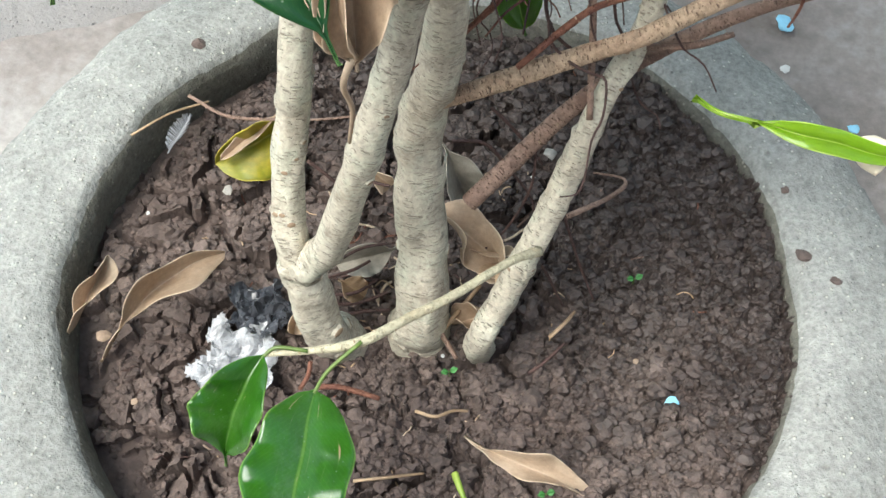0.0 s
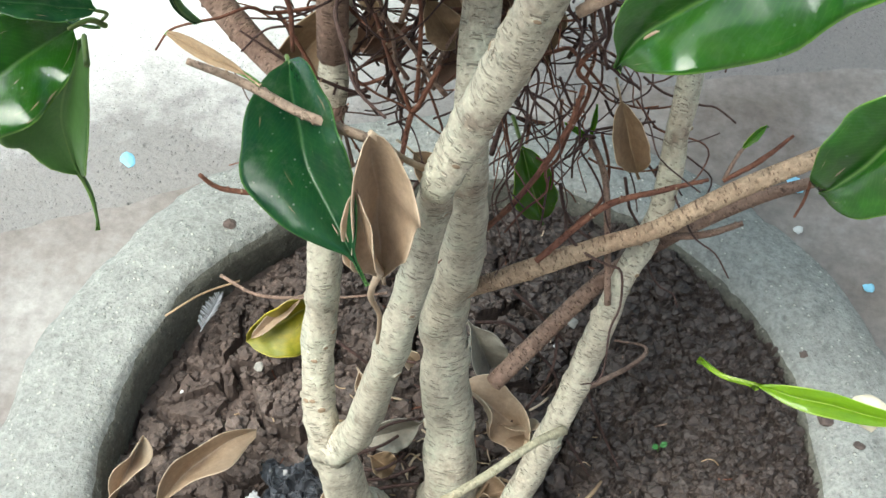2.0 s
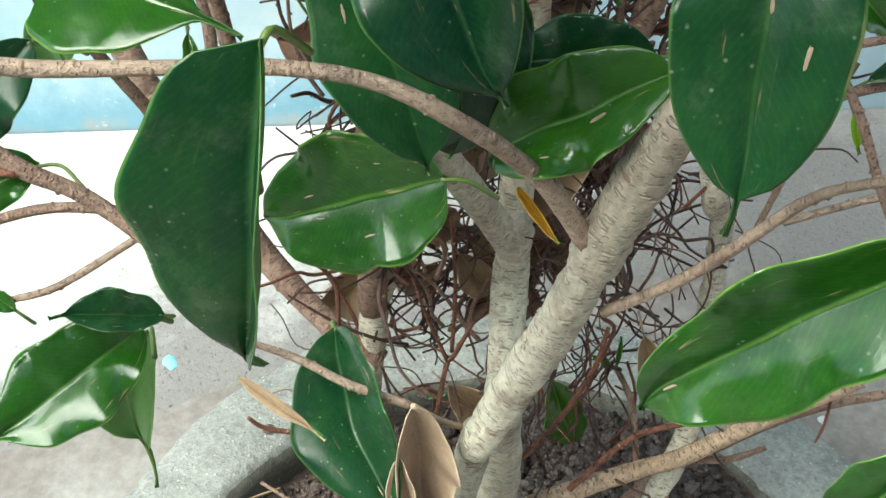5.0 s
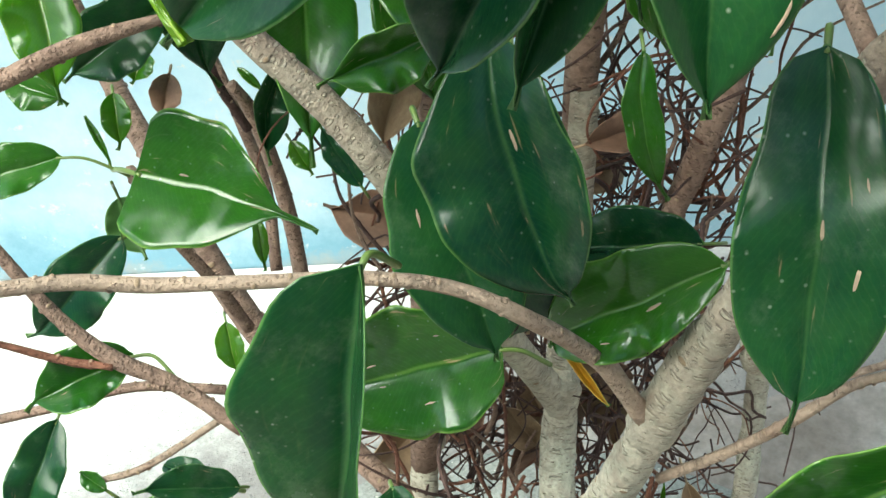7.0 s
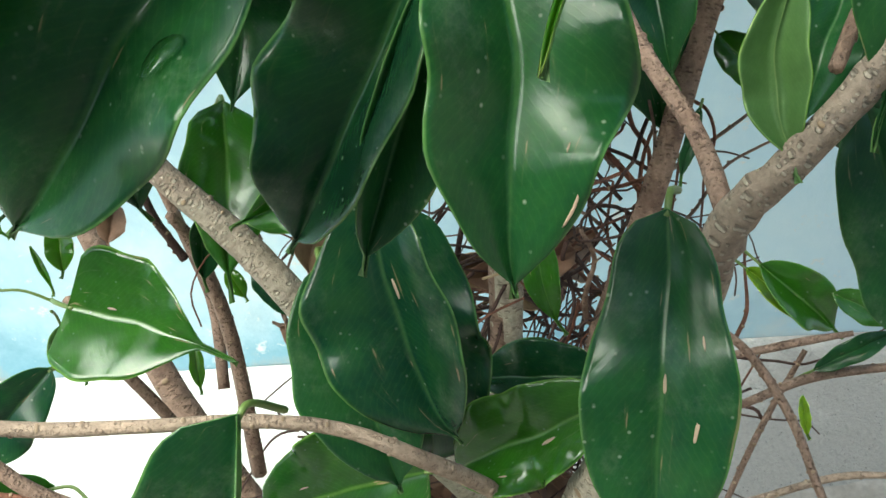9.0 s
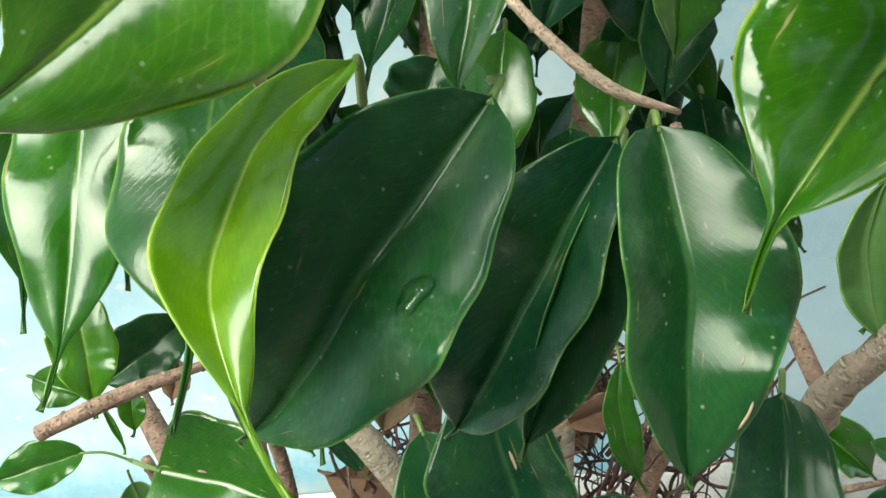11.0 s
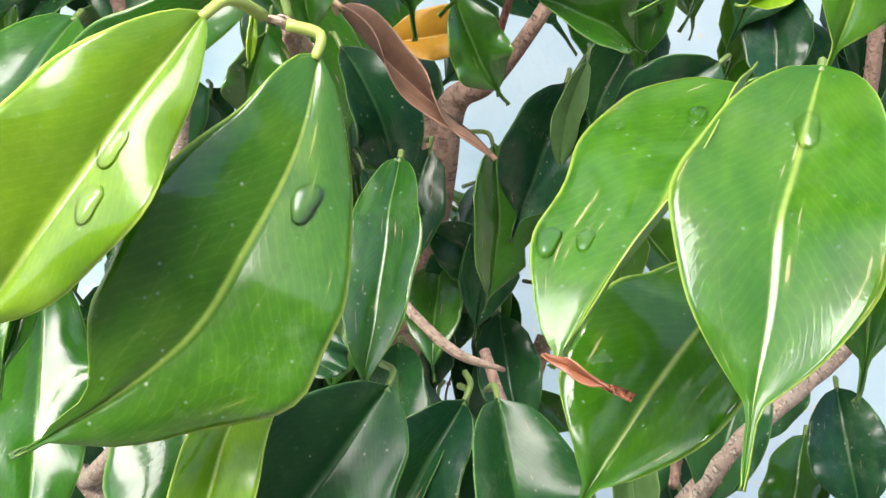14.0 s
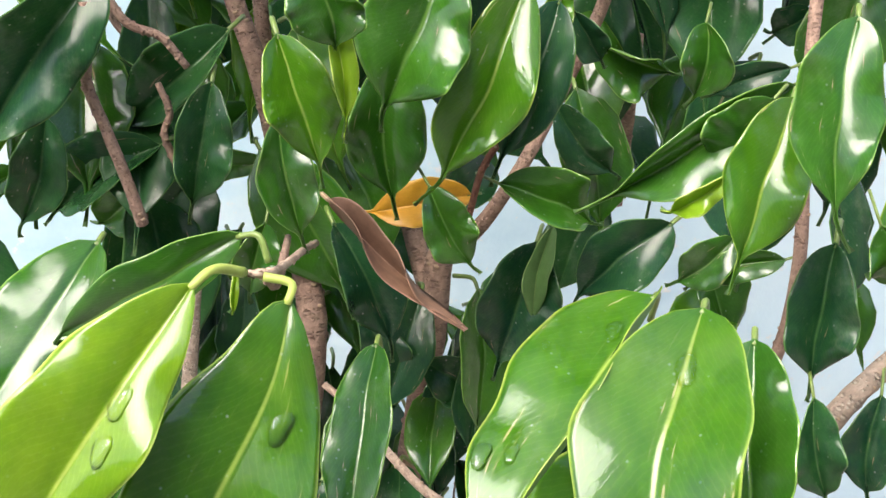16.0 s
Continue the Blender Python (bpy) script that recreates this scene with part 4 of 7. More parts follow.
tube("stem", [(-0.0614, -0.0146, 0.0680, 0.0087), (-0.0657, -0.0067, 0.0912, 0.0074), (-0.0649, 0.0078, 0.1174, 0.0070), (-0.0592, 0.0206, 0.1544, 0.0064), (-0.0574, 0.0174, 0.1646, 0.0061), (-0.0571, 0.0008, 0.1753, 0.0064), (-0.0521, 0.0339, 0.2299, 0.0055), (-0.0477, 0.0483, 0.2550, 0.0053), (-0.0456, 0.0515, 0.2670, 0.0058), (-0.0453, 0.0596, 0.2883, 0.0050)], BARK, PLANT, 20, lump=0.2, nodes_every=0.021, knots=25)
tube("stem", [(-0.0597, -0.0160, 0.0731, 0.0086), (-0.0469, -0.0179, 0.0968, 0.0073), (-0.0296, -0.0240, 0.1730, 0.0065), (-0.0179, -0.0177, 0.2199, 0.0061), (-0.0103, -0.0235, 0.2712, 0.0054), (-0.0104, -0.0348, 0.2832, 0.0052), (-0.0012, -0.0347, 0.3076, 0.0064), (0.0113, -0.0413, 0.3479, 0.0060), (0.0201, -0.0457, 0.3813, 0.0054), (0.0235, -0.0415, 0.3852, 0.0059), (0.0200, -0.0453, 0.3812, 0.0068), (0.0283, -0.0507, 0.4124, 0.0058), (0.0353, -0.0560, 0.4376, 0.0049), (0.0494, -0.0547, 0.4714, 0.0039), (0.0545, -0.0557, 0.4956, 0.0042), (0.0665, -0.0577, 0.5131, 0.0034), (0.0796, -0.0565, 0.5304, 0.0033), (0.0927, -0.0532, 0.5462, 0.0027), (0.1182, -0.0427, 0.5619, 0.0035), (0.1327, -0.0414, 0.5864, 0.0036), (0.1481, -0.0379, 0.6004, 0.0034), (0.1712, -0.0338, 0.6187, 0.0033), (0.2058, -0.0298, 0.6423, 0.0029)], BARK, PLANT, 20, lump=0.2, nodes_every=0.021, knots=67)
tube("trunk", [(0.0220, -0.0120, -0.0200, 0.0080), (0.0201, -0.0264, 0.0241, 0.0069), (0.0327, -0.0128, 0.0558, 0.0064), (0.0419, -0.0051, 0.0838, 0.0061), (0.0533, 0.0084, 0.1174, 0.0059), (0.0622, 0.0187, 0.1509, 0.0051), (0.0766, 0.0356, 0.1792, 0.0049), (0.0814, 0.0514, 0.2207, 0.0048), (0.0845, 0.0658, 0.2559, 0.0044), (0.0838, 0.0671, 0.2912, 0.0046), (0.0716, 0.0370, 0.3150, 0.0043), (0.0685, 0.0453, 0.3401, 0.0040)], BARK, PLANT, 18, per=8, lump=0.2, nodes_every=0.019, knots=14)
tube("cut_branch", [(-0.0032, 0.0133, 0.1546, 0.0033), (0.0237, 0.0161, 0.1670, 0.0043), (0.0526, 0.0181, 0.1808, 0.0038), (0.0718, 0.0173, 0.1922, 0.0037), (0.1005, 0.0193, 0.2146, 0.0037), (0.1350, 0.0232, 0.2335, 0.0034)], BARK_CUT, PLANT, 10, lump=0.12, knots=24)
tube("branch", [(0.0117, 0.0064, 0.0922, 0.0042), (0.0327, 0.0191, 0.1115, 0.0041), (0.0550, 0.0320, 0.1311, 0.0038), (0.0788, 0.0411, 0.1487, 0.0035), (0.1113, 0.0459, 0.1705, 0.0030), (0.1380, 0.0466, 0.1842, 0.0023), (0.1591, 0.0436, 0.1947, 0.0020)], BARK_UP, PLANT, 10, lump=0.06, knots=28)
tube("branch", [(0.0751, 0.0224, 0.1805, 0.0013), (0.0921, 0.0213, 0.1832, 0.0015), (0.1068, 0.0235, 0.1877, 0.0011)], BARK_UP, PLANT, 6, lump=0.06, knots=4)
tube("twig", [(0.0258, 0.0087, 0.1830, 0.0013), (0.0502, 0.0193, 0.2027, 0.0013), (0.0695, 0.0180, 0.2142, 0.0011), (0.0879, 0.0212, 0.2170, 0.0007)], TWIG_RED, PLANT, 7, lump=0.25, knots=11)
tube("branch", [(0.0040, 0.0340, 0.3000, 0.0060), (-0.0040, 0.0280, 0.3220, 0.0055), (-0.0220, 0.0120, 0.3720, 0.0050), (-0.0430, 0.0000, 0.4300, 0.0047), (-0.0587, 0.0054, 0.4528, 0.0044), (-0.0782, 0.0135, 0.4715, 0.0038), (-0.0902, 0.0195, 0.4870, 0.0034), (-0.0867, 0.0139, 0.4910, 0.0031), (-0.0708, -0.0056, 0.5282, 0.0028), (-0.0634, -0.0090, 0.5710, 0.0024), (-0.0579, -0.0068, 0.6258, 0.0020)], BARK, PLANT, 10, lump=0.06, knots=37)
tube("branch", [(-0.0470, 0.0360, 0.2350, 0.0050), (-0.0660, 0.0450, 0.2470, 0.0048), (-0.0940, 0.0730, 0.2610, 0.0056), (-0.1257, 0.0977, 0.3092, 0.0060), (-0.1451, 0.1229, 0.3395, 0.0056), (-0.1688, 0.1563, 0.3726, 0.0045), (-0.1828, 0.1784, 0.3994, 0.0038), (-0.1801, 0.1960, 0.4228, 0.0035)], BARK_UP, PLANT, 10, lump=0.06, knots=43)
tube("stem", [(0.0030, 0.0360, 0.3000, 0.0062), (0.0090, 0.0500, 0.3600, 0.0056), (0.0120, 0.0580, 0.4200, 0.0053)], BARK, PLANT, 10, lump=0.06, knots=12)
tube("stem", [(0.0090, 0.0500, 0.3600, 0.0053), (0.0120, 0.0600, 0.4300, 0.0054), (0.0200, 0.0620, 0.5000, 0.0056), (0.0260, 0.0620, 0.5600, 0.0058), (0.0290, 0.0640, 0.5950, 0.0050), (0.0388, 0.0560, 0.6061, 0.0030), (0.0528, 0.0534, 0.6308, 0.0025), (0.0693, 0.0634, 0.6582, 0.0024), (0.0806, 0.0643, 0.6878, 0.0023), (0.0870, 0.0730, 0.7088, 0.0019)], BARK_UP, PLANT, 10, lump=0.06, knots=55)
tube("branch", [(0.0270, 0.0630, 0.5720, 0.0045), (0.0212, 0.0767, 0.5923, 0.0040), (0.0146, 0.1039, 0.6229, 0.0032), (0.0096, 0.1228, 0.6597, 0.0028), (0.0065, 0.1367, 0.6867, 0.0026)], BARK_UP, PLANT, 8, lump=0.06, knots=20)
tube("stem", [(-0.0480, 0.0400, 0.2620, 0.0055), (-0.0400, 0.0460, 0.3600, 0.0055), (-0.0300, 0.0460, 0.4600, 0.0055), (-0.0210, 0.0399, 0.5655, 0.0055), (-0.0222, 0.0492, 0.5965, 0.0048), (-0.0289, 0.0607, 0.6300, 0.0040), (-0.0357, 0.0665, 0.6622, 0.0037), (-0.0432, 0.0733, 0.6851, 0.0033), (-0.0471, 0.0766, 0.7026, 0.0027)], BARK_UP, PLANT, 8, lump=0.06, knots=67)
tube("branch", [(-0.0240, 0.0500, 0.6000, 0.0040), (-0.0300, 0.0737, 0.6353, 0.0029), (-0.0328, 0.0875, 0.6616, 0.0029), (-0.0346, 0.1017, 0.6899, 0.0027)], BARK_UP, PLANT, 8, lump=0.06, knots=15)
tube("branch", [(0.0376, 0.0442, 0.3562, 0.0037), (0.0406, 0.0479, 0.3750, 0.0040), (0.0490, 0.0480, 0.4038, 0.0046), (0.0590, 0.0540, 0.4336, 0.0041), (0.0739, 0.0747, 0.4736, 0.0042), (0.0826, 0.0865, 0.4892, 0.0037)], BARK_UP, PLANT, 8, lump=0.06, knots=22)
tube("branch", [(0.0547, -0.0548, 0.4963, 0.0024), (0.0520, -0.0329, 0.5025, 0.0022), (0.0443, -0.0147, 0.5107, 0.0021), (0.0395, 0.0026, 0.5176, 0.0019), (0.0370, 0.0215, 0.5262, 0.0019)], BARK_UP, PLANT, 8, lump=0.06, knots=12)
tube("branch", [(0.0717, -0.0542, 0.5287, 0.0015), (0.0806, -0.0360, 0.5303, 0.0015), (0.0889, -0.0215, 0.5325, 0.0014), (0.1042, -0.0272, 0.5603, 0.0022), (0.1139, -0.0319, 0.6010, 0.0021), (0.1178, -0.0278, 0.6335, 0.0022), (0.1160, -0.0178, 0.6759, 0.0019), (0.1215, -0.0013, 0.7110, 0.0021)], BARK_UP, PLANT, 8, lump=0.06, knots=34)
tube("twig", [(0.0603, -0.0113, 0.4331, 0.0010), (0.0722, -0.0170, 0.4244, 0.0012), (0.0823, -0.0272, 0.4100, 0.0013), (0.0891, -0.0398, 0.3931, 0.0012), (0.0974, -0.0515, 0.3772, 0.0012), (0.1110, -0.0592, 0.3499, 0.0009)], BARK_UP, PLANT, 6, lump=0.06, knots=16)
tube("twig", [(0.0581, 0.0151, 0.3684, 0.0012), (0.0795, 0.0173, 0.3695, 0.0013), (0.1030, 0.0229, 0.3745, 0.0016), (0.1279, 0.0249, 0.3755, 0.0014), (0.1543, 0.0258, 0.3751, 0.0011)], BARK_UP, PLANT, 6, lump=0.06, knots=14)
tube("twig", [(0.0597, 0.0110, 0.3962, 0.0011), (0.0798, 0.0126, 0.3966, 0.0012), (0.0967, 0.0148, 0.3978, 0.0013), (0.1117, 0.0159, 0.3990, 0.0008)], BARK_UP, PLANT, 6, lump=0.06, knots=7)
tube("twig", [(0.0222, -0.0430, 0.5618, 0.0006), (0.0080, -0.0432, 0.5683, 0.0014), (-0.0030, -0.0319, 0.5755, 0.0013), (-0.0111, -0.0164, 0.5807, 0.0012), (-0.0207, -0.0065, 0.5858, 0.0011)], TWIG_GREEN, PLANT, 7, lump=0.06, knots=9)
tube("twig", [(-0.0740, -0.0369, 0.5067, 0.0007), (-0.0974, -0.0460, 0.5050, 0.0019), (-0.1190, -0.0477, 0.4966, 0.0019)], BARK_UP, PLANT, 7, lump=0.06, knots=7)
tube("twig", [(-0.0314, -0.0071, 0.6368, 0.0010), (-0.0379, -0.0698, 0.6555, 0.0014), (-0.0409, -0.0807, 0.6630, 0.0010)], BARK_UP, PLANT, 6, lump=0.06, knots=11)
tube("twig", [(-0.0905, 0.0534, 0.6631, 0.0016), (-0.0768, 0.0452, 0.6297, 0.0016), (-0.0744, 0.0473, 0.6124, 0.0015)], BARK_UP, PLANT, 6, lump=0.06, knots=8)
tube("twig", [(-0.0600, 0.0893, 0.6572, 0.0014), (-0.0808, 0.0984, 0.6667, 0.0014), (-0.0934, 0.1113, 0.6872, 0.0014)], BARK_UP, PLANT, 6, lump=0.06, knots=7)
tube("twig", [(0.0180, -0.0484, 0.3896, 0.0030), (0.0050, -0.0530, 0.4164, 0.0022), (-0.0119, -0.0642, 0.4429, 0.0020), (-0.0277, -0.0651, 0.4540, 0.0016), (-0.0460, -0.0658, 0.4587, 0.0016), (-0.0675, -0.0678, 0.4609, 0.0015), (-0.0880, -0.0687, 0.4622, 0.0017), (-0.1036, -0.0712, 0.4664, 0.0017), (-0.1203, -0.0784, 0.4713, 0.0016)], TWIG_GREEN, PLANT, 8, lump=0.06, knots=26)
tube("twig", [(-0.0839, -0.0504, 0.3945, 0.0021), (-0.0991, -0.0461, 0.4078, 0.0021), (-0.1126, -0.0451, 0.4169, 0.0023), (-0.1239, -0.0420, 0.4292, 0.0019), (-0.1348, -0.0379, 0.4498, 0.0017)], BARK_UP, PLANT, 8, lump=0.06, knots=11)
tube("twig", [(-0.0968, -0.0174, 0.3731, 0.0015), (-0.1227, -0.0167, 0.3753, 0.0015), (-0.1456, -0.0204, 0.3725, 0.0015), (-0.1685, -0.0235, 0.3702, 0.0015)], BARK_UP, PLANT, 6, lump=0.06, knots=10)
tube("twig", [(-0.1123, -0.0473, 0.4163, 0.0010), (-0.1233, -0.0463, 0.4179, 0.0011), (-0.1373, -0.0471, 0.4257, 0.0009), (-0.1431, -0.0497, 0.4306, 0.0009)], TWIG_RED, PLANT, 6, lump=0.25, knots=5)
tube("twig", [(-0.0909, -0.0426, 0.3901, 0.0010), (-0.1113, -0.0508, 0.3820, 0.0010), (-0.1232, -0.0533, 0.3801, 0.0009)], TWIG_GREEN, PLANT, 6, lump=0.06, knots=5)
tube("twig", [(-0.1042, 0.0445, 0.3361, 0.0025), (-0.1105, 0.0403, 0.3621, 0.0024), (-0.1208, 0.0373, 0.3900, 0.0021), (-0.1244, 0.0331, 0.4158, 0.0020)], BARK_UP, PLANT, 6, lump=0.06, knots=12)
tube("twig", [(-0.0970, 0.0721, 0.3371, 0.0023), (-0.0996, 0.0926, 0.3605, 0.0023), (-0.1065, 0.1022, 0.3869, 0.0022), (-0.1139, 0.1094, 0.4110, 0.0020)], BARK_UP, PLANT, 6, lump=0.06, knots=12)
tube("twig", [(-0.0835, 0.0458, 0.3183, 0.0029), (-0.0860, 0.0610, 0.3716, 0.0027), (-0.0915, 0.0641, 0.4094, 0.0026), (-0.0962, 0.0622, 0.4250, 0.0018)], BARK_UP, PLANT, 6, lump=0.06, knots=16)
tube("twig", [(-0.0306, -0.0268, 0.2941, 0.0016), (-0.0492, -0.0231, 0.3006, 0.0015), (-0.0662, -0.0167, 0.3069, 0.0014), (-0.0813, -0.0160, 0.3152, 0.0010)], TWIG_GREEN, PLANT, 6, lump=0.06, knots=8)
tube("twig", [(0.0238, -0.0446, 0.3590, 0.0016), (0.0403, -0.0516, 0.3789, 0.0016), (0.0481, -0.0657, 0.4063, 0.0015), (0.0587, -0.0725, 0.4270, 0.0012), (0.0674, -0.0844, 0.4432, 0.0010)], TWIG_GREEN, PLANT, 7, lump=0.06, knots=15)
tube("twig", [(0.0186, -0.0463, 0.3837, 0.0032), (0.0145, -0.0416, 0.3916, 0.0022), (0.0079, -0.0367, 0.4022, 0.0021), (0.0039, -0.0343, 0.4112, 0.0018)], TWIG_GREEN, PLANT, 7, lump=0.06, knots=5)
tube("twig", [(0.0419, -0.0173, 0.0926, 0.0024), (0.0277, -0.0292, 0.1034, 0.0019), (0.0043, -0.0486, 0.1090, 0.0020), (-0.0134, -0.0611, 0.1131, 0.0020), (-0.0303, -0.0733, 0.1172, 0.0022), (-0.0475, -0.0766, 0.1158, 0.0015), (-0.0669, -0.0783, 0.1149, 0.0012)], TWIG_PALE, PLANT, 7, lump=0.06, knots=19)
tube("twig", [(-0.0104, 0.0229, 0.2741, 0.0008), (-0.0177, 0.0203, 0.2586, 0.0010), (-0.0210, 0.0204, 0.2520, 0.0010), (-0.0252, 0.0095, 0.2360, 0.0010)], TWIG_RED, PLANT, 6, lump=0.25, knots=6)
tube("twig", [(-0.0205, 0.0209, 0.2540, 0.0008), (-0.0270, 0.0243, 0.2759, 0.0007), (-0.0311, 0.0279, 0.2926, 0.0006)], TWIG_RED, PLANT, 6, lump=0.25, knots=6)
tube("twig", [(-0.0187, 0.0216, 0.2586, 0.0008), (-0.0164, 0.0251, 0.2895, 0.0007), (-0.0168, 0.0295, 0.3201, 0.0006)], TWIG_RED, PLANT, 6, lump=0.25, knots=9)
tube("twig", [(-0.0534, -0.0029, 0.3061, 0.0007), (-0.0537, 0.0010, 0.3228, 0.0008), (-0.0638, 0.0018, 0.3371, 0.0008)], TWIG_RED, PLANT, 6, lump=0.25, knots=5)
tube("twig", [(-0.0064, 0.0107, 0.1831, 0.0012), (0.0183, 0.0221, 0.2053, 0.0013), (0.0354, 0.0343, 0.2289, 0.0012), (0.0406, 0.0399, 0.2473, 0.0009)], TWIG_RED, PLANT, 6, lump=0.25, knots=13)
tube("twig", [(-0.0720, 0.0000, 0.6390, 0.0018), (-0.0750, 0.0000, 0.6510, 0.0017), (-0.0800, 0.0000, 0.6680, 0.0016), (-0.0840, 0.0000, 0.6820, 0.0015), (-0.0820, 0.0000, 0.6940, 0.0014), (-0.0830, 0.0000, 0.7030, 0.0013)], BARK_UP, PLANT, 8, lump=0.08, knots=24)
tube("twig", [(-0.0810, 0.0200, 0.7030, 0.0014), (-0.0740, 0.0200, 0.6920, 0.0013), (-0.0650, 0.0200, 0.6880, 0.0012), (-0.0580, 0.0200, 0.6790, 0.0011)], BARK_UP, PLANT, 8, lump=0.08, knots=16)
tube("twig", [(0.1100, 0.1100, 0.5910, 0.0042), (0.1110, 0.1100, 0.6140, 0.0039), (0.1110, 0.1100, 0.6310, 0.0037), (0.1110, 0.1100, 0.6470, 0.0034), (0.1110, 0.1100, 0.6630, 0.0032)], BARK_UP, PLANT, 8, lump=0.08, knots=20)
tube("twig", [(-0.0630, 0.0300, 0.6450, 0.0012), (-0.0660, 0.0300, 0.6550, 0.0011), (-0.0640, 0.0300, 0.6620, 0.0011), (-0.0670, 0.0300, 0.6710, 0.0010)], BARK_UP, PLANT, 8, lump=0.08, knots=16)
tube("twig", [(0.0150, 0.0000, 0.6270, 0.0012), (0.0220, 0.0000, 0.6350, 0.0011), (0.0260, 0.0000, 0.6530, 0.0011), (0.0320, 0.0000, 0.6640, 0.0010)], TWIG_RED, PLANT, 8, lump=0.08, knots=16)
tube("twig", [(-0.0910, 0.0500, 0.4160, 0.0016), (-0.0940, 0.0500, 0.4240, 0.0015), (-0.0970, 0.0500, 0.4330, 0.0014), (-0.0990, 0.0500, 0.4480, 0.0013), (-0.0990, 0.0500, 0.4580, 0.0012)], ROOT, PLANT, 6, lump=0.1, knots=15)
tube("twig", [(-0.0640, 0.0600, 0.3880, 0.0006), (-0.0680, 0.0600, 0.3950, 0.0006), (-0.0720, 0.0600, 0.4020, 0.0005), (-0.0750, 0.0600, 0.4080, 0.0005), (-0.0780, 0.0600, 0.4060, 0.0005), (-0.0830, 0.0600, 0.3970, 0.0004)], ROOT, PLANT, 6, lump=0.1, knots=18)
tube("twig", [(-0.0660, 0.0300, 0.4600, 0.0016), (-0.0640, 0.0300, 0.4470, 0.0015), (-0.0610, 0.0300, 0.4360, 0.0014)], BARK_UP, PLANT, 6, lump=0.1, knots=9)
leaf(PLANT, (-0.029, -0.036, 0.307), (-0.028, -0.044, 0.244), 0.0215, (0.1, -0.75, 0.65), LEAF_TAN, under=LEAF_TAN, bend=-0.1, cup=0.55, wave=0.1, belly=1.05, full=0.55, tail=0.16, drip=0, stem=False, fold=(30, 18), twist=20, name="dry_leaf")
leaf(PLANT, (-0.034, -0.043, 0.29), (-0.028, -0.046, 0.252), 0.0120, (-0.3, -0.8, 0.5), LEAF_TAN, under=LEAF_TAN, bend=0.08, cup=0.3, wave=0.1, full=0.55, tail=0.16, drip=0, stem=False, fold=(20, 30), name="leaf_fold")
tube("dry_stalk", [(-0.0290, -0.0440, 0.2520, 0.0016), (-0.0330, -0.0420, 0.2350, 0.0011), (-0.0310, -0.0400, 0.2200, 0.0009), (-0.0330, -0.0380, 0.1990, 0.0007)], LEAF_TAN, PLANT, 6)
tube("twig", [(-0.0990, 0.0200, 0.2220, 0.0009), (-0.0940, 0.0200, 0.2150, 0.0010), (-0.0850, 0.0200, 0.2120, 0.0011), (-0.0690, 0.0200, 0.2100, 0.0012)], TWIG_RED, PLANT, 6, lump=0.2, knots=5)
tube("petiole", [(-0.0290, -0.0360, 0.3070, 0.0010), (-0.0210, -0.0280, 0.2870, 0.0010), (-0.0130, -0.0230, 0.2750, 0.0012)], LEAF_TAN, PLANT, 6)
leaf(PLANT, (-0.0472, -0.0923, 0.1142), (-0.0562, -0.1689, 0.1103), 0.0397, (0.14, -0.07, 0.99), LEAF_MID, bend=0.05, to=(-0.0302, -0.0742, 0.1191), fold=(12, 12))
leaf(PLANT, (-0.0676, -0.0790, 0.1158), (-0.0829, -0.1128, 0.0845), 0.0377, (0.03, -0.69, 0.73), LEAF_MID, bend=0.08, to=(-0.0506, -0.0776, 0.1168), fold=(30, 59), sway=-0.067)
leaf(PLANT, (-0.0567, 0.0053, 0.2945), (-0.0304, -0.0595, 0.2675), 0.0393, (0.02, -0.38, 0.93), LEAF_OLD, scars=[(0.8, 0.2, 0.0016), (0.76, -0.1, 0.0012)], fold=(12, 56), sway=-0.066)
leaf(PLANT, (-0.0169, 0.0011, 0.3652), (-0.0735, 0.0069, 0.3429), 0.0445, (-0.31, -0.75, 0.59), LEAF_MID, crown=0.01, bend=-0.02, belly=1.0, full=0.42, tail=0.04, to=(-0.002, 0.0054, 0.3525), wave=0.04, scars=[(0.7, -0.25, 0.0012), (0.45, 0.55, 0.0014), (0.68, 0.15, 0.0008), (0.3, -0.5, 0.0007)], fold=(28, 3))
leaf(PLANT, (-0.0435, -0.0822, 0.4773), (-0.0594, -0.0915, 0.3951), 0.0449, (-0.06, -0.97, 0.2), LEAF_OLD, ripple=0.05, tail=0.26, full=0.5, belly=0.85, to=(-0.038, -0.0676, 0.4633), fold=(12, 78), sway=0.021)
leaf(PLANT, (-0.0600, -0.0902, 0.3958), (-0.0390, -0.1116, 0.4043), 0.0029, (-0.47, -0.11, 0.87), LEAF_DRY, stem=False, name='dry_leaf_tip', bend=0.02, fold=(12, 12))
leaf(PLANT, (-0.1020, -0.0341, 0.3452), (-0.1434, -0.0670, 0.3338), 0.0291, (0.29, -0.62, 0.73), LEAF_MID, to=(-0.0961, -0.028, 0.3397), fold=(12, 19))
leaf(PLANT, (-0.1048, -0.0230, 0.3311), (-0.1165, -0.0249, 0.2554), 0.0376, (-0.25, 0.97, 0.01), LEAF_MID, tail=0.45, fold=(-74, -12), sway=0.114)
leaf(PLANT, (0.0729, -0.1049, 0.4463), (0.0199, -0.1024, 0.4011), 0.0306, (-0.52, -0.64, 0.57), LEAF_MID, crown=0.01, bend=0.02, tail=0.06, belly=0.95, scars=[(0.85, 0.1, 0.0014)], fold=(49, 12))
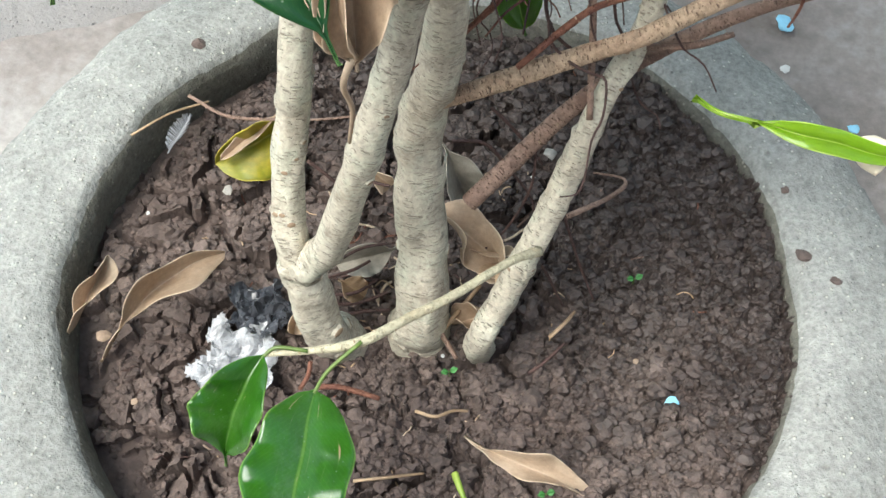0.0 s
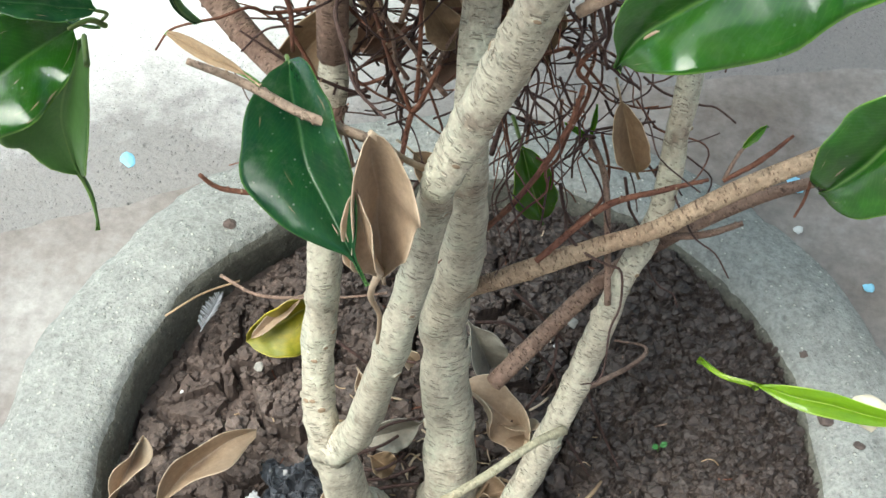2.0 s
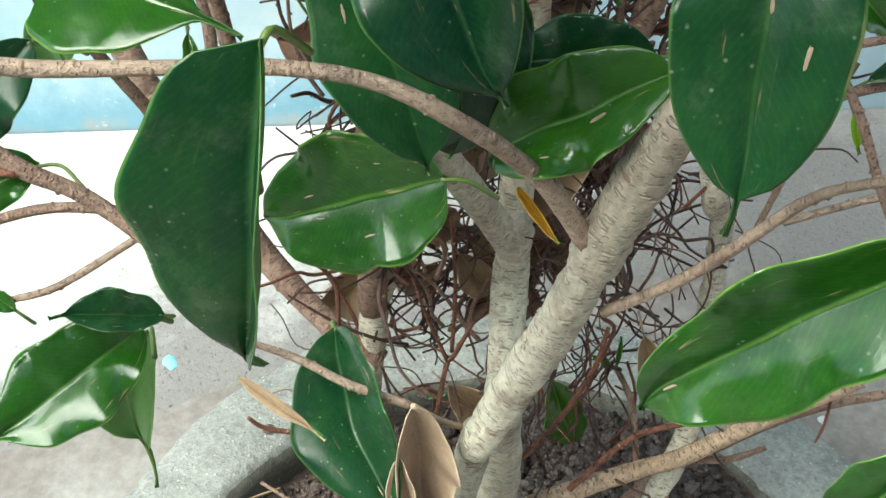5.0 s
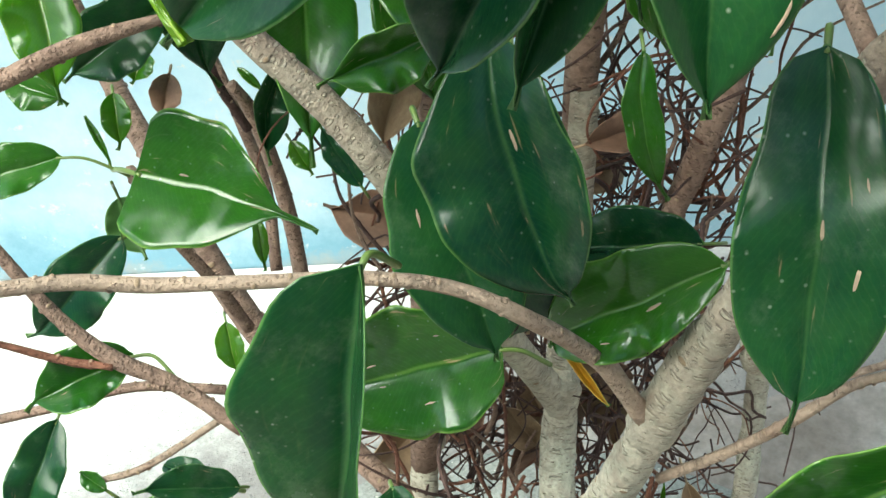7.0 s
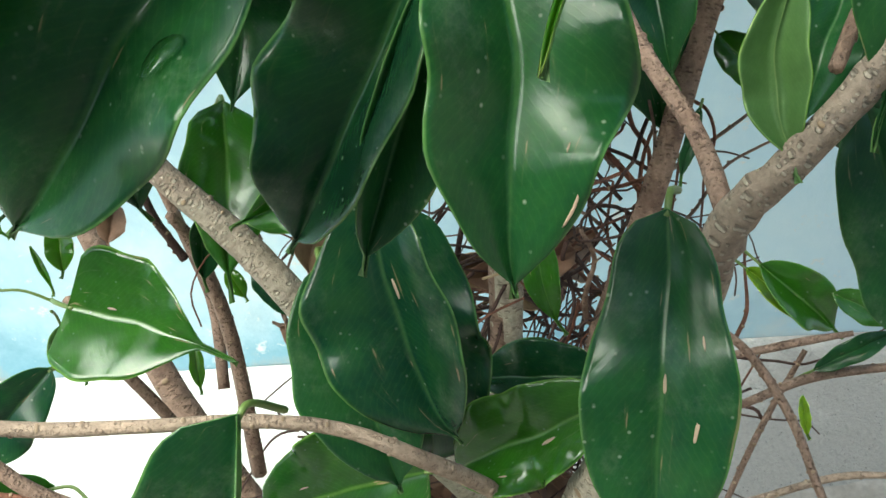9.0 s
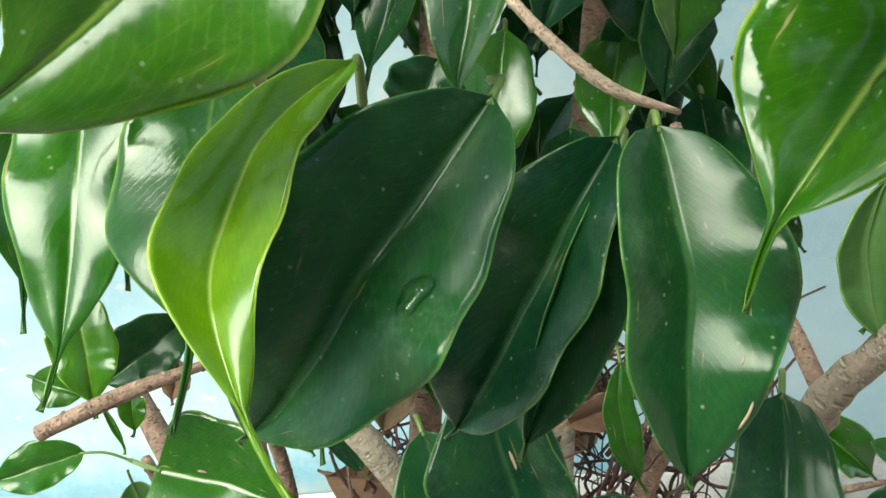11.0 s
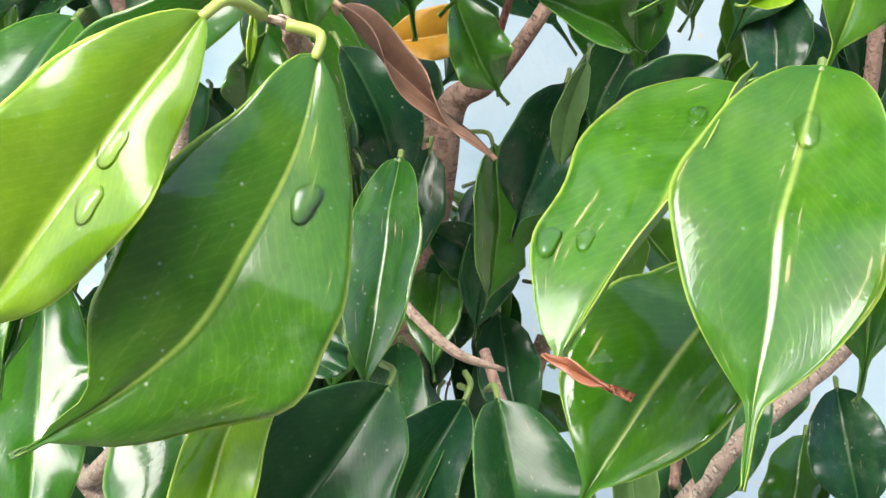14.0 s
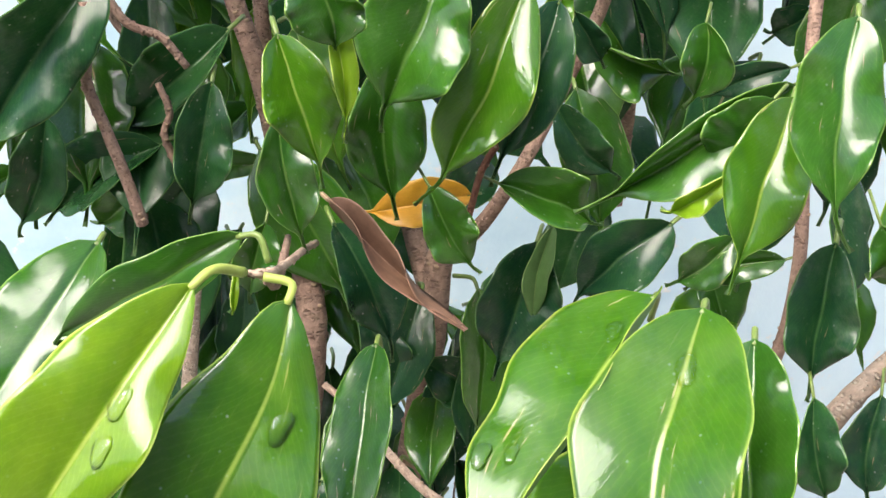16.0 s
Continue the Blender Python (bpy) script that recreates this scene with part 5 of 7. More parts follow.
leaf(PLANT, (0.0735, -0.1280, 0.4195), (0.0583, -0.1225, 0.3849), 0.0195, (-0.80, -0.53, 0.27), LEAF_MID, tail=0.06, belly=0.95, fold=(44, 12))
leaf(PLANT, (0.0398, -0.0689, 0.5103), (0.0332, -0.1063, 0.4517), 0.0288, (-0.28, -0.79, 0.54), LEAF_OLD, full=0.36, belly=1.22, tail=0.2, ripple=0.1, nicks=[(0.22, 1, -0.16, 0.09), (0.25, -1, -0.08, 0.1)], scars=[(0.33, 0.6, 0.001), (0.45, 0.04, 0.0014), (0.56, 0.5, 0.0016)], fold=(15, 12), sway=0.017)
leaf(PLANT, (-0.0178, -0.0335, 0.4947), (-0.0031, -0.0636, 0.4446), 0.0398, (-0.01, -0.86, 0.51), LEAF_OLD, ripple=0.1, tail=0.12, scars=[(0.36, 0.14, 0.0018)], fold=(12, 50), sway=-0.049)
leaf(PLANT, (-0.0347, -0.0188, 0.4639), (-0.0184, -0.0510, 0.4159), 0.0321, (0.06, -0.82, 0.57), LEAF_OLD, ripple=0.1, tail=0.12, scars=[(0.35, -0.5, 0.0016)], fold=(12, 24))
leaf(PLANT, (-0.0122, -0.0098, 0.4728), (-0.0112, -0.0306, 0.3977), 0.0337, (-0.03, -0.96, 0.27), LEAF_OLD, tail=0.1, fold=(42, 12))
leaf(PLANT, (0.0343, -0.0456, 0.4387), (-0.0079, -0.0375, 0.4079), 0.0276, (-0.50, -0.71, 0.50), LEAF_MID, tail=0.1, scars=[(0.35, 0.2, 0.0017), (0.6, 0.6, 0.0008)], fold=(12, 33))
leaf(PLANT, (0.0344, -0.0215, 0.4237), (0.0006, -0.0108, 0.4150), 0.0214, (-0.38, -0.69, 0.62), LEAF_OLD, tail=0.1, fold=(12, 62))
leaf(PLANT, (-0.115, 0.012, 0.43), (-0.064, -0.009, 0.424), 0.0400, (-0.32, -0.64, 0.70), LEAF_MID, ripple=0.07, crown=0.01, bend=0.01, scars=[(0.26, 0.12, 0.0011)], belly=0.56, full=0.46, tail=0.4, to=(-0.1287, 0.0315, 0.4173), fold=(22, 14), sway=0.03)
leaf(PLANT, (-0.1402, 0.0261, 0.4269), (-0.1710, 0.0201, 0.4218), 0.0165, (0.08, -0.85, 0.53), LEAF_MID, to=(-0.1223, 0.0262, 0.4185), fold=(12, 35))
leaf(PLANT, (-0.1178, -0.0042, 0.4216), (-0.1482, -0.0167, 0.3941), 0.0196, (0.02, -0.92, 0.39), LEAF_OLD, to=(-0.1105, 0.0096, 0.4065), fold=(24, 12))
leaf(PLANT, (-0.1101, -0.0392, 0.4118), (-0.1367, -0.0512, 0.4073), 0.0178, (0.21, -0.71, 0.67), LEAF_MID, to=(-0.0998, -0.043, 0.4069), fold=(12, 41))
leaf(PLANT, (-0.1336, -0.0433, 0.3934), (-0.1465, -0.0644, 0.3702), 0.0150, (0.27, -0.78, 0.56), LEAF_OLD, fold=(12, 28))
leaf(PLANT, (-0.0938, -0.0368, 0.3531), (-0.1213, -0.0434, 0.3623), 0.0137, (0.38, -0.56, 0.73), LEAF_OLD, fold=(12, 46))
leaf(PLANT, (-0.1219, -0.0556, 0.3788), (-0.1287, -0.0524, 0.3827), 0.0054, (0.22, -0.54, 0.81), LEAF_MID, tail=0.1, fold=(35, 12))
leaf(PLANT, (-0.1014, 0.0278, 0.4721), (-0.1280, 0.0148, 0.4588), 0.0210, (0.21, -0.87, 0.44), LEAF_OLD, fold=(12, 33))
leaf(PLANT, (-0.1262, 0.0175, 0.4919), (-0.1218, -0.0057, 0.4654), 0.0196, (0.33, -0.68, 0.65), LEAF_NEW, fold=(12, 33))
leaf(PLANT, (-0.1339, 0.0632, 0.4233), (-0.1322, 0.0515, 0.4099), 0.0101, (0.29, -0.70, 0.65), LEAF_NEW, fold=(12, 29))
leaf(PLANT, (-0.0798, 0.0694, 0.4272), (-0.0861, 0.0481, 0.4035), 0.0151, (0.19, -0.76, 0.63), LEAF_OLD, fold=(62, 12), sway=-0.109)
leaf(PLANT, (-0.0310, 0.0134, 0.4669), (-0.0593, -0.0029, 0.4651), 0.0185, (0.38, -0.72, 0.57), LEAF_MID, fold=(47, 12))
leaf(PLANT, (-0.0559, 0.0278, 0.4090), (-0.0682, 0.0406, 0.4242), 0.0085, (0.06, -0.74, 0.67), LEAF_OLD, fold=(12, 12))
leaf(PLANT, (-0.0910, 0.0373, 0.3915), (-0.0892, 0.0262, 0.3788), 0.0050, (0.19, -0.73, 0.66), LEAF_NEW, fold=(12, 12))
leaf(PLANT, (-0.0793, 0.0530, 0.4086), (-0.0728, 0.0460, 0.4003), 0.0065, (0.09, -0.73, 0.68), LEAF_NEW, fold=(12, 12))
leaf(PLANT, (-0.1338, 0.0416, 0.3988), (-0.1260, 0.0287, 0.3837), 0.0162, (-0.25, 0.67, -0.70), LEAF_MID, fold=(-30, -12))
leaf(PLANT, (-0.1160, 0.0582, 0.3259), (-0.1129, 0.0453, 0.3110), 0.0118, (0.23, -0.71, 0.67), LEAF_NEW, fold=(12, 40))
leaf(PLANT, (0.0190, -0.0065, 0.4718), (0.0241, -0.0222, 0.4385), 0.0096, (-0.12, -0.90, 0.41), LEAF_MID, fold=(12, 12), sway=-0.073)
leaf(PLANT, (-0.0392, 0.0456, 0.4433), (-0.0491, 0.0280, 0.4239), 0.0190, (0.11, -0.76, 0.64), LEAF_DRY, under=LEAF_DRY, wave=0.15, tail=0.1, fold=(40, 40))
leaf(PLANT, (-0.1431, 0.0586, 0.4185), (-0.1351, 0.0480, 0.4061), 0.0025, (0.23, -0.67, 0.71), LEAF_NEW, stem=False, fold=(12, 12))
leaf(PLANT, (0.0661, -0.0423, 0.5423), (0.0666, -0.0614, 0.5090), 0.0168, (0.26, 0.84, -0.48), LEAF_MID, fold=(-40, -40), sway=0.122)
leaf(PLANT, (0.0817, -0.0439, 0.5142), (0.0908, -0.0684, 0.4648), 0.0219, (-0.28, -0.88, 0.38), LEAF_OLD, fold=(12, 12), sway=0.04)
leaf(PLANT, (0.0876, 0.0355, 0.4114), (0.1148, 0.0292, 0.3845), 0.0195, (0.12, -0.93, 0.34), LEAF_MID, tail=0.3, fold=(52, 12))
leaf(PLANT, (0.0854, 0.0426, 0.4044), (0.1088, 0.0314, 0.3878), 0.0101, (-0.04, -0.86, 0.52), LEAF_LIME, fold=(40, 12))
leaf(PLANT, (0.1092, 0.0301, 0.4026), (0.1300, 0.0244, 0.3935), 0.0105, (0.00, -0.85, 0.53), LEAF_MID, fold=(24, 12))
leaf(PLANT, (0.0558, 0.0607, 0.4801), (0.0605, 0.0509, 0.4669), 0.0132, (-0.17, -0.82, 0.55), LEAF_OLD, fold=(43, 12))
leaf(PLANT, (0.0811, 0.0870, 0.4630), (0.0976, 0.0763, 0.4477), 0.0144, (-0.17, -0.88, 0.43), LEAF_MID, fold=(12, 12))
leaf(PLANT, (0.0980, 0.0113, 0.3789), (0.0988, 0.0030, 0.3679), 0.0035, (-0.23, -0.78, 0.58), LEAF_LIME, stem=False, fold=(12, 12))
leaf(PLANT, (0.1045, 0.0233, 0.3776), (0.1334, 0.0314, 0.3859), 0.0079, (-0.04, -0.65, 0.76), LEAF_OLD, fold=(12, 12))
leaf(PLANT, (0.0707, 0.0557, 0.4558), (0.0627, 0.0415, 0.4379), 0.0048, (-0.12, -0.75, 0.65), LEAF_OLD, fold=(12, 12))
leaf(PLANT, (0.0110, -0.0731, 0.5745), (0.0091, -0.1117, 0.5271), 0.0341, (-0.09, -0.77, 0.63), LEAF_OLD, crown=0.015, scars=[(0.8, 0.86, 0.0017), (0.3, 0.25, 0.0005), (0.66, 0.6, 0.0005)], tail=0.1, belly=0.95, fold=(47, 12), sway=0.041)
leaf(PLANT, (-0.0175, -0.0852, 0.5875), (-0.0597, -0.1097, 0.5393), 0.0410, (0.09, -0.92, 0.39), LEAF_OLD, tail=0.1, drops=[(0.45, 0.5, 0.0026)], fold=(12, 49), sway=-0.025)
leaf(PLANT, (0.0056, -0.0660, 0.5693), (-0.0275, -0.0798, 0.5111), 0.0337, (-0.13, -0.95, 0.30), LEAF_OLD, tail=0.15, fold=(12, 60), sway=-0.015)
leaf(PLANT, (0.0073, -0.0609, 0.5642), (-0.0154, -0.0857, 0.5121), 0.0205, (-0.06, -0.89, 0.45), LEAF_OLD, tail=0.15, fold=(64, 12))
leaf(PLANT, (-0.0382, -0.0846, 0.5949), (-0.0469, -0.1479, 0.5645), 0.0175, (0.02, -0.44, 0.90), LEAF_LIME, wave=0.16, tail=0.3, under=LEAF_LIME, drip=0, fold=(37, 18), sway=-0.207)
leaf(PLANT, (-0.0593, -0.0785, 0.5942), (-0.0627, -0.1290, 0.5632), 0.0286, (0.09, -0.53, 0.85), LEAF_MID, crown=0.02, wave=0.05, tail=0.42, nicks=[(0.5, -1, -0.01, 9), (0.5, 1, -0.31, 9)], fold=(-9, 9), sway=-0.008)
leaf(PLANT, (0.0629, -0.0762, 0.6085), (0.0126, -0.1157, 0.5687), 0.0420, (-0.1, -0.53, 0.84), LEAF_NEW, tail=0.3, drops=[(0.52, 0.1, 0.002), (0.6, 0.12, 0.0015), (0.68, 0.12, 0.001)], fold=(10, 40))
leaf(PLANT, (-0.0913, -0.0263, 0.5865), (-0.0952, -0.0903, 0.5376), 0.0258, (0.21, -0.60, 0.77), LEAF_MID, crown=0.03, nicks=[(0.5, -1, 0.0, 9), (0.5, 1, -0.09, 9)], fold=(-13, 13))
leaf(PLANT, (-0.0844, -0.0937, 0.6327), (-0.0901, -0.1202, 0.6131), 0.0073, (0.34, -0.61, 0.72), LEAF_MID, fold=(64, 12))
leaf(PLANT, (-0.0247, -0.0415, 0.5761), (-0.0315, -0.0475, 0.5637), 0.0175, (-0.08, -0.88, 0.47), LEAF_OLD, fold=(33, 12))
leaf(PLANT, (-0.0359, -0.0890, 0.6614), (-0.0899, -0.1233, 0.6036), 0.0385, (0.1, -0.93, 0.35), LEAF_LUSH, wave=0.05, tail=0.16, belly=1.3, bend=0.085, twist=-8, nicks=[(0.2, -1, -0.16, 0.1), (0.84, -1, -0.75, 0.12), (0.3, -1, 0.08, 0.2)], drops=[(0.27, 0.33, 0.0028)], to=(-0.0415, -0.0856, 0.6653), fold=(-2, 6), sway=0.104, hook=0.022)
leaf(PLANT, (-0.0559, -0.0977, 0.6709), (-0.1011, -0.1280, 0.6160), 0.0335, (0.02, -0.88, 0.47), LEAF_LIME, wave=0.09, tail=0.4, full=0.52, belly=1.4, crown=0.03, drops=[(0.35, 0.12, 0.0026), (0.47, 0.32, 0.0024)], to=(-0.0457, -0.0871, 0.6673), nicks=[(0.5, 1, -0.32, 9)], fold=(12, 18))
leaf(PLANT, (-0.0455, -0.0714, 0.6689), (-0.0932, -0.0597, 0.6360), 0.0155, (-0.33, -0.93, 0.15), LEAF_MID, to=(-0.0399, -0.0755, 0.6635), fold=(19, 12))
leaf(PLANT, (-0.0805, -0.0344, 0.6508), (-0.1168, -0.0764, 0.6106), 0.0286, (0.24, -0.77, 0.59), LEAF_MID, crown=0.02, nicks=[(0.5, -1, 0.04, 9), (0.5, 1, -0.24, 9)], fold=(-20, 20))
leaf(PLANT, (0.0493, -0.0837, 0.6553), (-0.0026, -0.1374, 0.6254), 0.0390, (-0.25, -0.58, 0.77), LEAF_NEW, ripple=0.06, tail=0.06, belly=0.95, drip=0, crown=0.01, drops=[(0.74, -0.8, 0.0024), (0.7, -0.45, 0.0018), (0.36, -0.75, 0.0011), (0.2, -0.2, 0.0022)], nicks=[(0.5, -1, -0.01, 9)], fold=(-8, 80))
leaf(PLANT, (-0.0044, -0.1360, 0.6273), (0.0075, -0.1469, 0.6250), 0.0022, (-0.51, -0.66, 0.55), LEAF_RUST, stem=False, name='dry_leaf_tip', bend=0.04, twist=120, wave=0.3, under=LEAF_RUST, drip=0, tail=0.5, fold=(12, 37))
leaf(PLANT, (0.0459, -0.1157, 0.6698), (0.0179, -0.1660, 0.6218), 0.0346, (-0.36, -0.58, 0.7), LEAF_NEW, ripple=0.06, crown=0.0, tail=0.3, drops=[(0.2, 0.02, 0.0028)], fold=(14, 22), sway=-0.02)
leaf(PLANT, (0.0625, -0.1089, 0.6574), (0.0522, -0.1428, 0.6193), 0.0218, (-0.40, -0.63, 0.67), LEAF_MID, fold=(12, 32))
leaf(PLANT, (-0.0107, -0.0457, 0.6232), (-0.0245, -0.0898, 0.5828), 0.0181, (-0.15, -0.64, 0.75), LEAF_MID, wave=0.05, fold=(12, 34))
leaf(PLANT, (-0.0473, -0.0865, 0.6677), (-0.0482, -0.0907, 0.6591), 0.0020, (-0.12, -0.89, 0.45), LEAF_LIME, stem=False, tail=0.1, name='leaf_bud', fold=(49, 12))
leaf(PLANT, (-0.1143, -0.0291, 0.5740), (-0.1373, -0.0307, 0.5604), 0.0120, (-0.16, -0.92, 0.37), LEAF_NEW, fold=(12, 12))
leaf(PLANT, (-0.0795, 0.0050, 0.7111), (-0.1173, -0.0009, 0.6558), 0.0300, (0.01, -1.00, 0.10), LEAF_OLD, bend=0.1, wave=0.11, tail=0.36, twist=36, fold=(26, 37), sway=-0.007)
leaf(PLANT, (-0.0969, 0.0101, 0.6684), (-0.1095, 0.0081, 0.6316), 0.0185, (0.04, -1.00, 0.04), LEAF_OLD, bend=0.1, wave=0.11, tail=0.36, twist=22, fold=(26, 34), sway=0.07)
leaf(PLANT, (-0.0455, 0.0512, 0.6814), (-0.0843, 0.0545, 0.6441), 0.0279, (-0.19, -0.98, 0.11), LEAF_OLD, bend=0.1, wave=0.11, tail=0.36, twist=-14, fold=(26, 61), sway=0.017)
leaf(PLANT, (-0.0513, 0.0352, 0.6696), (-0.0600, 0.0285, 0.6252), 0.0213, (-0.03, -0.99, 0.15), LEAF_OLD, bend=0.1, wave=0.11, tail=0.36, twist=-28, fold=(43, 26), sway=-0.004)
leaf(PLANT, (-0.0676, 0.0391, 0.6478), (-0.1059, 0.0460, 0.6179), 0.0299, (-0.28, -0.95, 0.13), LEAF_OLD, bend=0.1, wave=0.11, tail=0.36, twist=-30, fold=(26, 64), sway=-0.077)
leaf(PLANT, (-0.0346, -0.0213, 0.7004), (-0.0232, -0.0296, 0.6612), 0.0226, (-0.03, -0.98, 0.20), LEAF_NEW, bend=0.1, wave=0.11, tail=0.36, twist=-19, fold=(45, 26), sway=0.014)
leaf(PLANT, (-0.0343, -0.0116, 0.6744), (-0.0266, -0.0185, 0.6365), 0.0179, (-0.02, -0.98, 0.18), LEAF_MID, bend=0.1, wave=0.11, tail=0.36, twist=32, fold=(26, 30), sway=-0.028)
leaf(PLANT, (-0.0227, -0.0298, 0.7112), (-0.0186, -0.0348, 0.6757), 0.0087, (-0.08, -0.99, 0.13), LEAF_LIME, bend=0.1, wave=0.11, tail=0.36, twist=0, fold=(55, 26), sway=0.043)
leaf(PLANT, (-0.0285, -0.0353, 0.7205), (-0.0217, -0.0348, 0.6971), 0.0210, (-0.01, -1.00, -0.02), LEAF_MID, bend=0.1, wave=0.11, tail=0.36, twist=-42, fold=(26, 40), sway=0.105)
leaf(PLANT, (0.0119, -0.0012, 0.7148), (-0.0076, -0.0066, 0.6683), 0.0361, (-0.20, -0.96, 0.19), LEAF_MID, bend=0.1, wave=0.11, tail=0.36, twist=-3, fold=(26, 36), sway=0.012)
leaf(PLANT, (0.0352, 0.0019, 0.7081), (0.0069, -0.0100, 0.6450), 0.0256, (-0.23, -0.93, 0.28), LEAF_NEW, bend=0.1, wave=0.11, tail=0.36, twist=26, fold=(26, 26), sway=0.03)
leaf(PLANT, (0.0472, 0.0076, 0.7020), (0.0277, -0.0013, 0.6484), 0.0227, (-0.28, -0.93, 0.26), LEAF_OLD, bend=0.1, wave=0.11, tail=0.36, twist=-5, fold=(30, 26), sway=0.029)
leaf(PLANT, (-0.0012, 0.0186, 0.6806), (0.0031, 0.0080, 0.6339), 0.0286, (-0.13, -0.97, 0.21), LEAF_MID, bend=0.1, wave=0.11, tail=0.36, twist=15, fold=(39, 26), sway=-0.042)
leaf(PLANT, (0.0039, 0.0313, 0.6855), (-0.0106, 0.0377, 0.6647), 0.0194, (-0.38, -0.93, -0.02), LEAF_OLD, bend=0.1, wave=0.11, tail=0.36, twist=-2, fold=(44, 26), sway=0.06)
leaf(PLANT, (0.0308, -0.0034, 0.6502), (0.0643, -0.0048, 0.6343), 0.0226, (0.08, -0.96, 0.25), LEAF_MID, bend=0.1, wave=0.11, tail=0.36, twist=17, fold=(55, 26), sway=0.037)
leaf(PLANT, (0.0659, 0.0289, 0.6842), (0.0973, 0.0296, 0.6716), 0.0247, (0.07, -0.99, 0.12), LEAF_MID, bend=0.1, wave=0.11, tail=0.36, twist=-40, fold=(26, 75), sway=-0.027)
leaf(PLANT, (0.0540, 0.0221, 0.6655), (0.0785, 0.0185, 0.6415), 0.0167, (-0.05, -0.99, 0.09), LEAF_OLD, bend=0.1, wave=0.11, tail=0.36, twist=-4, fold=(26, 26), sway=-0.099)
leaf(PLANT, (0.0981, -0.0421, 0.6925), (0.0440, -0.0361, 0.6542), 0.0253, (-0.35, -0.86, 0.37), LEAF_MID, bend=0.1, wave=0.11, tail=0.36, twist=-8, fold=(65, 26), sway=0.007)
leaf(PLANT, (0.0885, -0.0592, 0.6951), (0.0708, -0.0775, 0.6509), 0.0234, (-0.40, -0.78, 0.48), LEAF_NEW, bend=0.1, wave=0.11, tail=0.36, twist=6, nicks=[(0.5, 1, -0.1, 9)], fold=(34, 3), sway=0.003)
leaf(PLANT, (0.0875, -0.0515, 0.6920), (0.0728, -0.0468, 0.6678), 0.0200, (-0.54, -0.83, 0.17), LEAF_MID, bend=0.1, wave=0.11, tail=0.36, twist=15, fold=(26, 36), sway=0.03)
leaf(PLANT, (0.0735, -0.0621, 0.6761), (0.0609, -0.0530, 0.6616), 0.0082, (-0.67, -0.73, 0.13), LEAF_LIME, bend=0.1, wave=0.11, tail=0.36, twist=43, fold=(52, 26), sway=0.067)
leaf(PLANT, (0.0938, -0.0714, 0.7185), (0.0871, -0.0941, 0.6702), 0.0234, (-0.49, -0.76, 0.43), LEAF_MID, bend=0.1, wave=0.11, tail=0.36, twist=9, nicks=[(0.5, 1, -0.17, 9)], fold=(26, -3), sway=-0.043)
leaf(PLANT, (0.0919, 0.0077, 0.6300), (0.0605, 0.0115, 0.5970), 0.0254, (-0.45, -0.83, 0.33), LEAF_OLD, bend=0.1, wave=0.11, tail=0.36, twist=36, fold=(26, 26), sway=-0.044)
leaf(PLANT, (0.1069, -0.0063, 0.6311), (0.0892, 0.0010, 0.6109), 0.0167, (-0.59, -0.77, 0.24), LEAF_MID, bend=0.1, wave=0.11, tail=0.36, twist=42, fold=(26, 26), sway=0.084)
leaf(PLANT, (0.0517, 0.0217, 0.6182), (0.0377, 0.0141, 0.5695), 0.0320, (-0.33, -0.91, 0.24), LEAF_OLD, bend=0.1, wave=0.11, tail=0.36, twist=-3, fold=(39, 26), sway=0.015)
leaf(PLANT, (0.0545, 0.0143, 0.6273), (0.0501, 0.0093, 0.5881), 0.0090, (-0.32, -0.93, 0.16), LEAF_UNDER, bend=0.1, wave=0.11, tail=0.36, twist=10, fold=(26, 26), sway=-0.06)
leaf(PLANT, (-0.0158, 0.0186, 0.6288), (0.0034, 0.0060, 0.5843), 0.0247, (-0.02, -0.96, 0.26), LEAF_OLD, bend=0.1, wave=0.11, tail=0.36, twist=36, fold=(41, 26), sway=0.054)
leaf(PLANT, (0.1067, -0.0621, 0.6561), (0.1039, -0.0698, 0.6121), 0.0220, (-0.52, -0.83, 0.18), LEAF_OLD, bend=0.1, wave=0.11, tail=0.36, twist=-40, fold=(40, 26), sway=-0.017)
leaf(PLANT, (0.0995, -0.0788, 0.6196), (0.1091, -0.0840, 0.5859), 0.0153, (-0.38, -0.92, 0.03), LEAF_OLD, bend=0.1, wave=0.11, tail=0.36, twist=23, fold=(42, 26), sway=-0.051)
leaf(PLANT, (0.0105, 0.0000, 0.6484), (0.0269, -0.0039, 0.6202), 0.0173, (-0.02, -0.99, 0.13), LEAF_MID, bend=0.1, wave=0.11, tail=0.36, twist=20, fold=(26, 26), sway=-0.057)
leaf(PLANT, (0.0541, 0.0149, 0.6968), (0.0668, 0.0168, 0.6785), 0.0128, (-0.05, -0.99, -0.14), LEAF_OLD, bend=0.1, wave=0.11, tail=0.36, twist=-23, fold=(26, 38))
leaf(PLANT, (0.0966, 0.0155, 0.6933), (0.0940, 0.0160, 0.6657), 0.0194, (-0.43, -0.90, 0.03), LEAF_MID, bend=0.1, wave=0.11, tail=0.36, twist=-34, fold=(44, 26), sway=0.12)
leaf(PLANT, (0.1262, 0.0137, 0.6794), (0.1030, 0.0249, 0.6648), 0.0120, (-0.54, -0.81, 0.22), LEAF_OLD, bend=0.1, wave=0.11, tail=0.36, twist=43, fold=(26, 26), sway=-0.048)
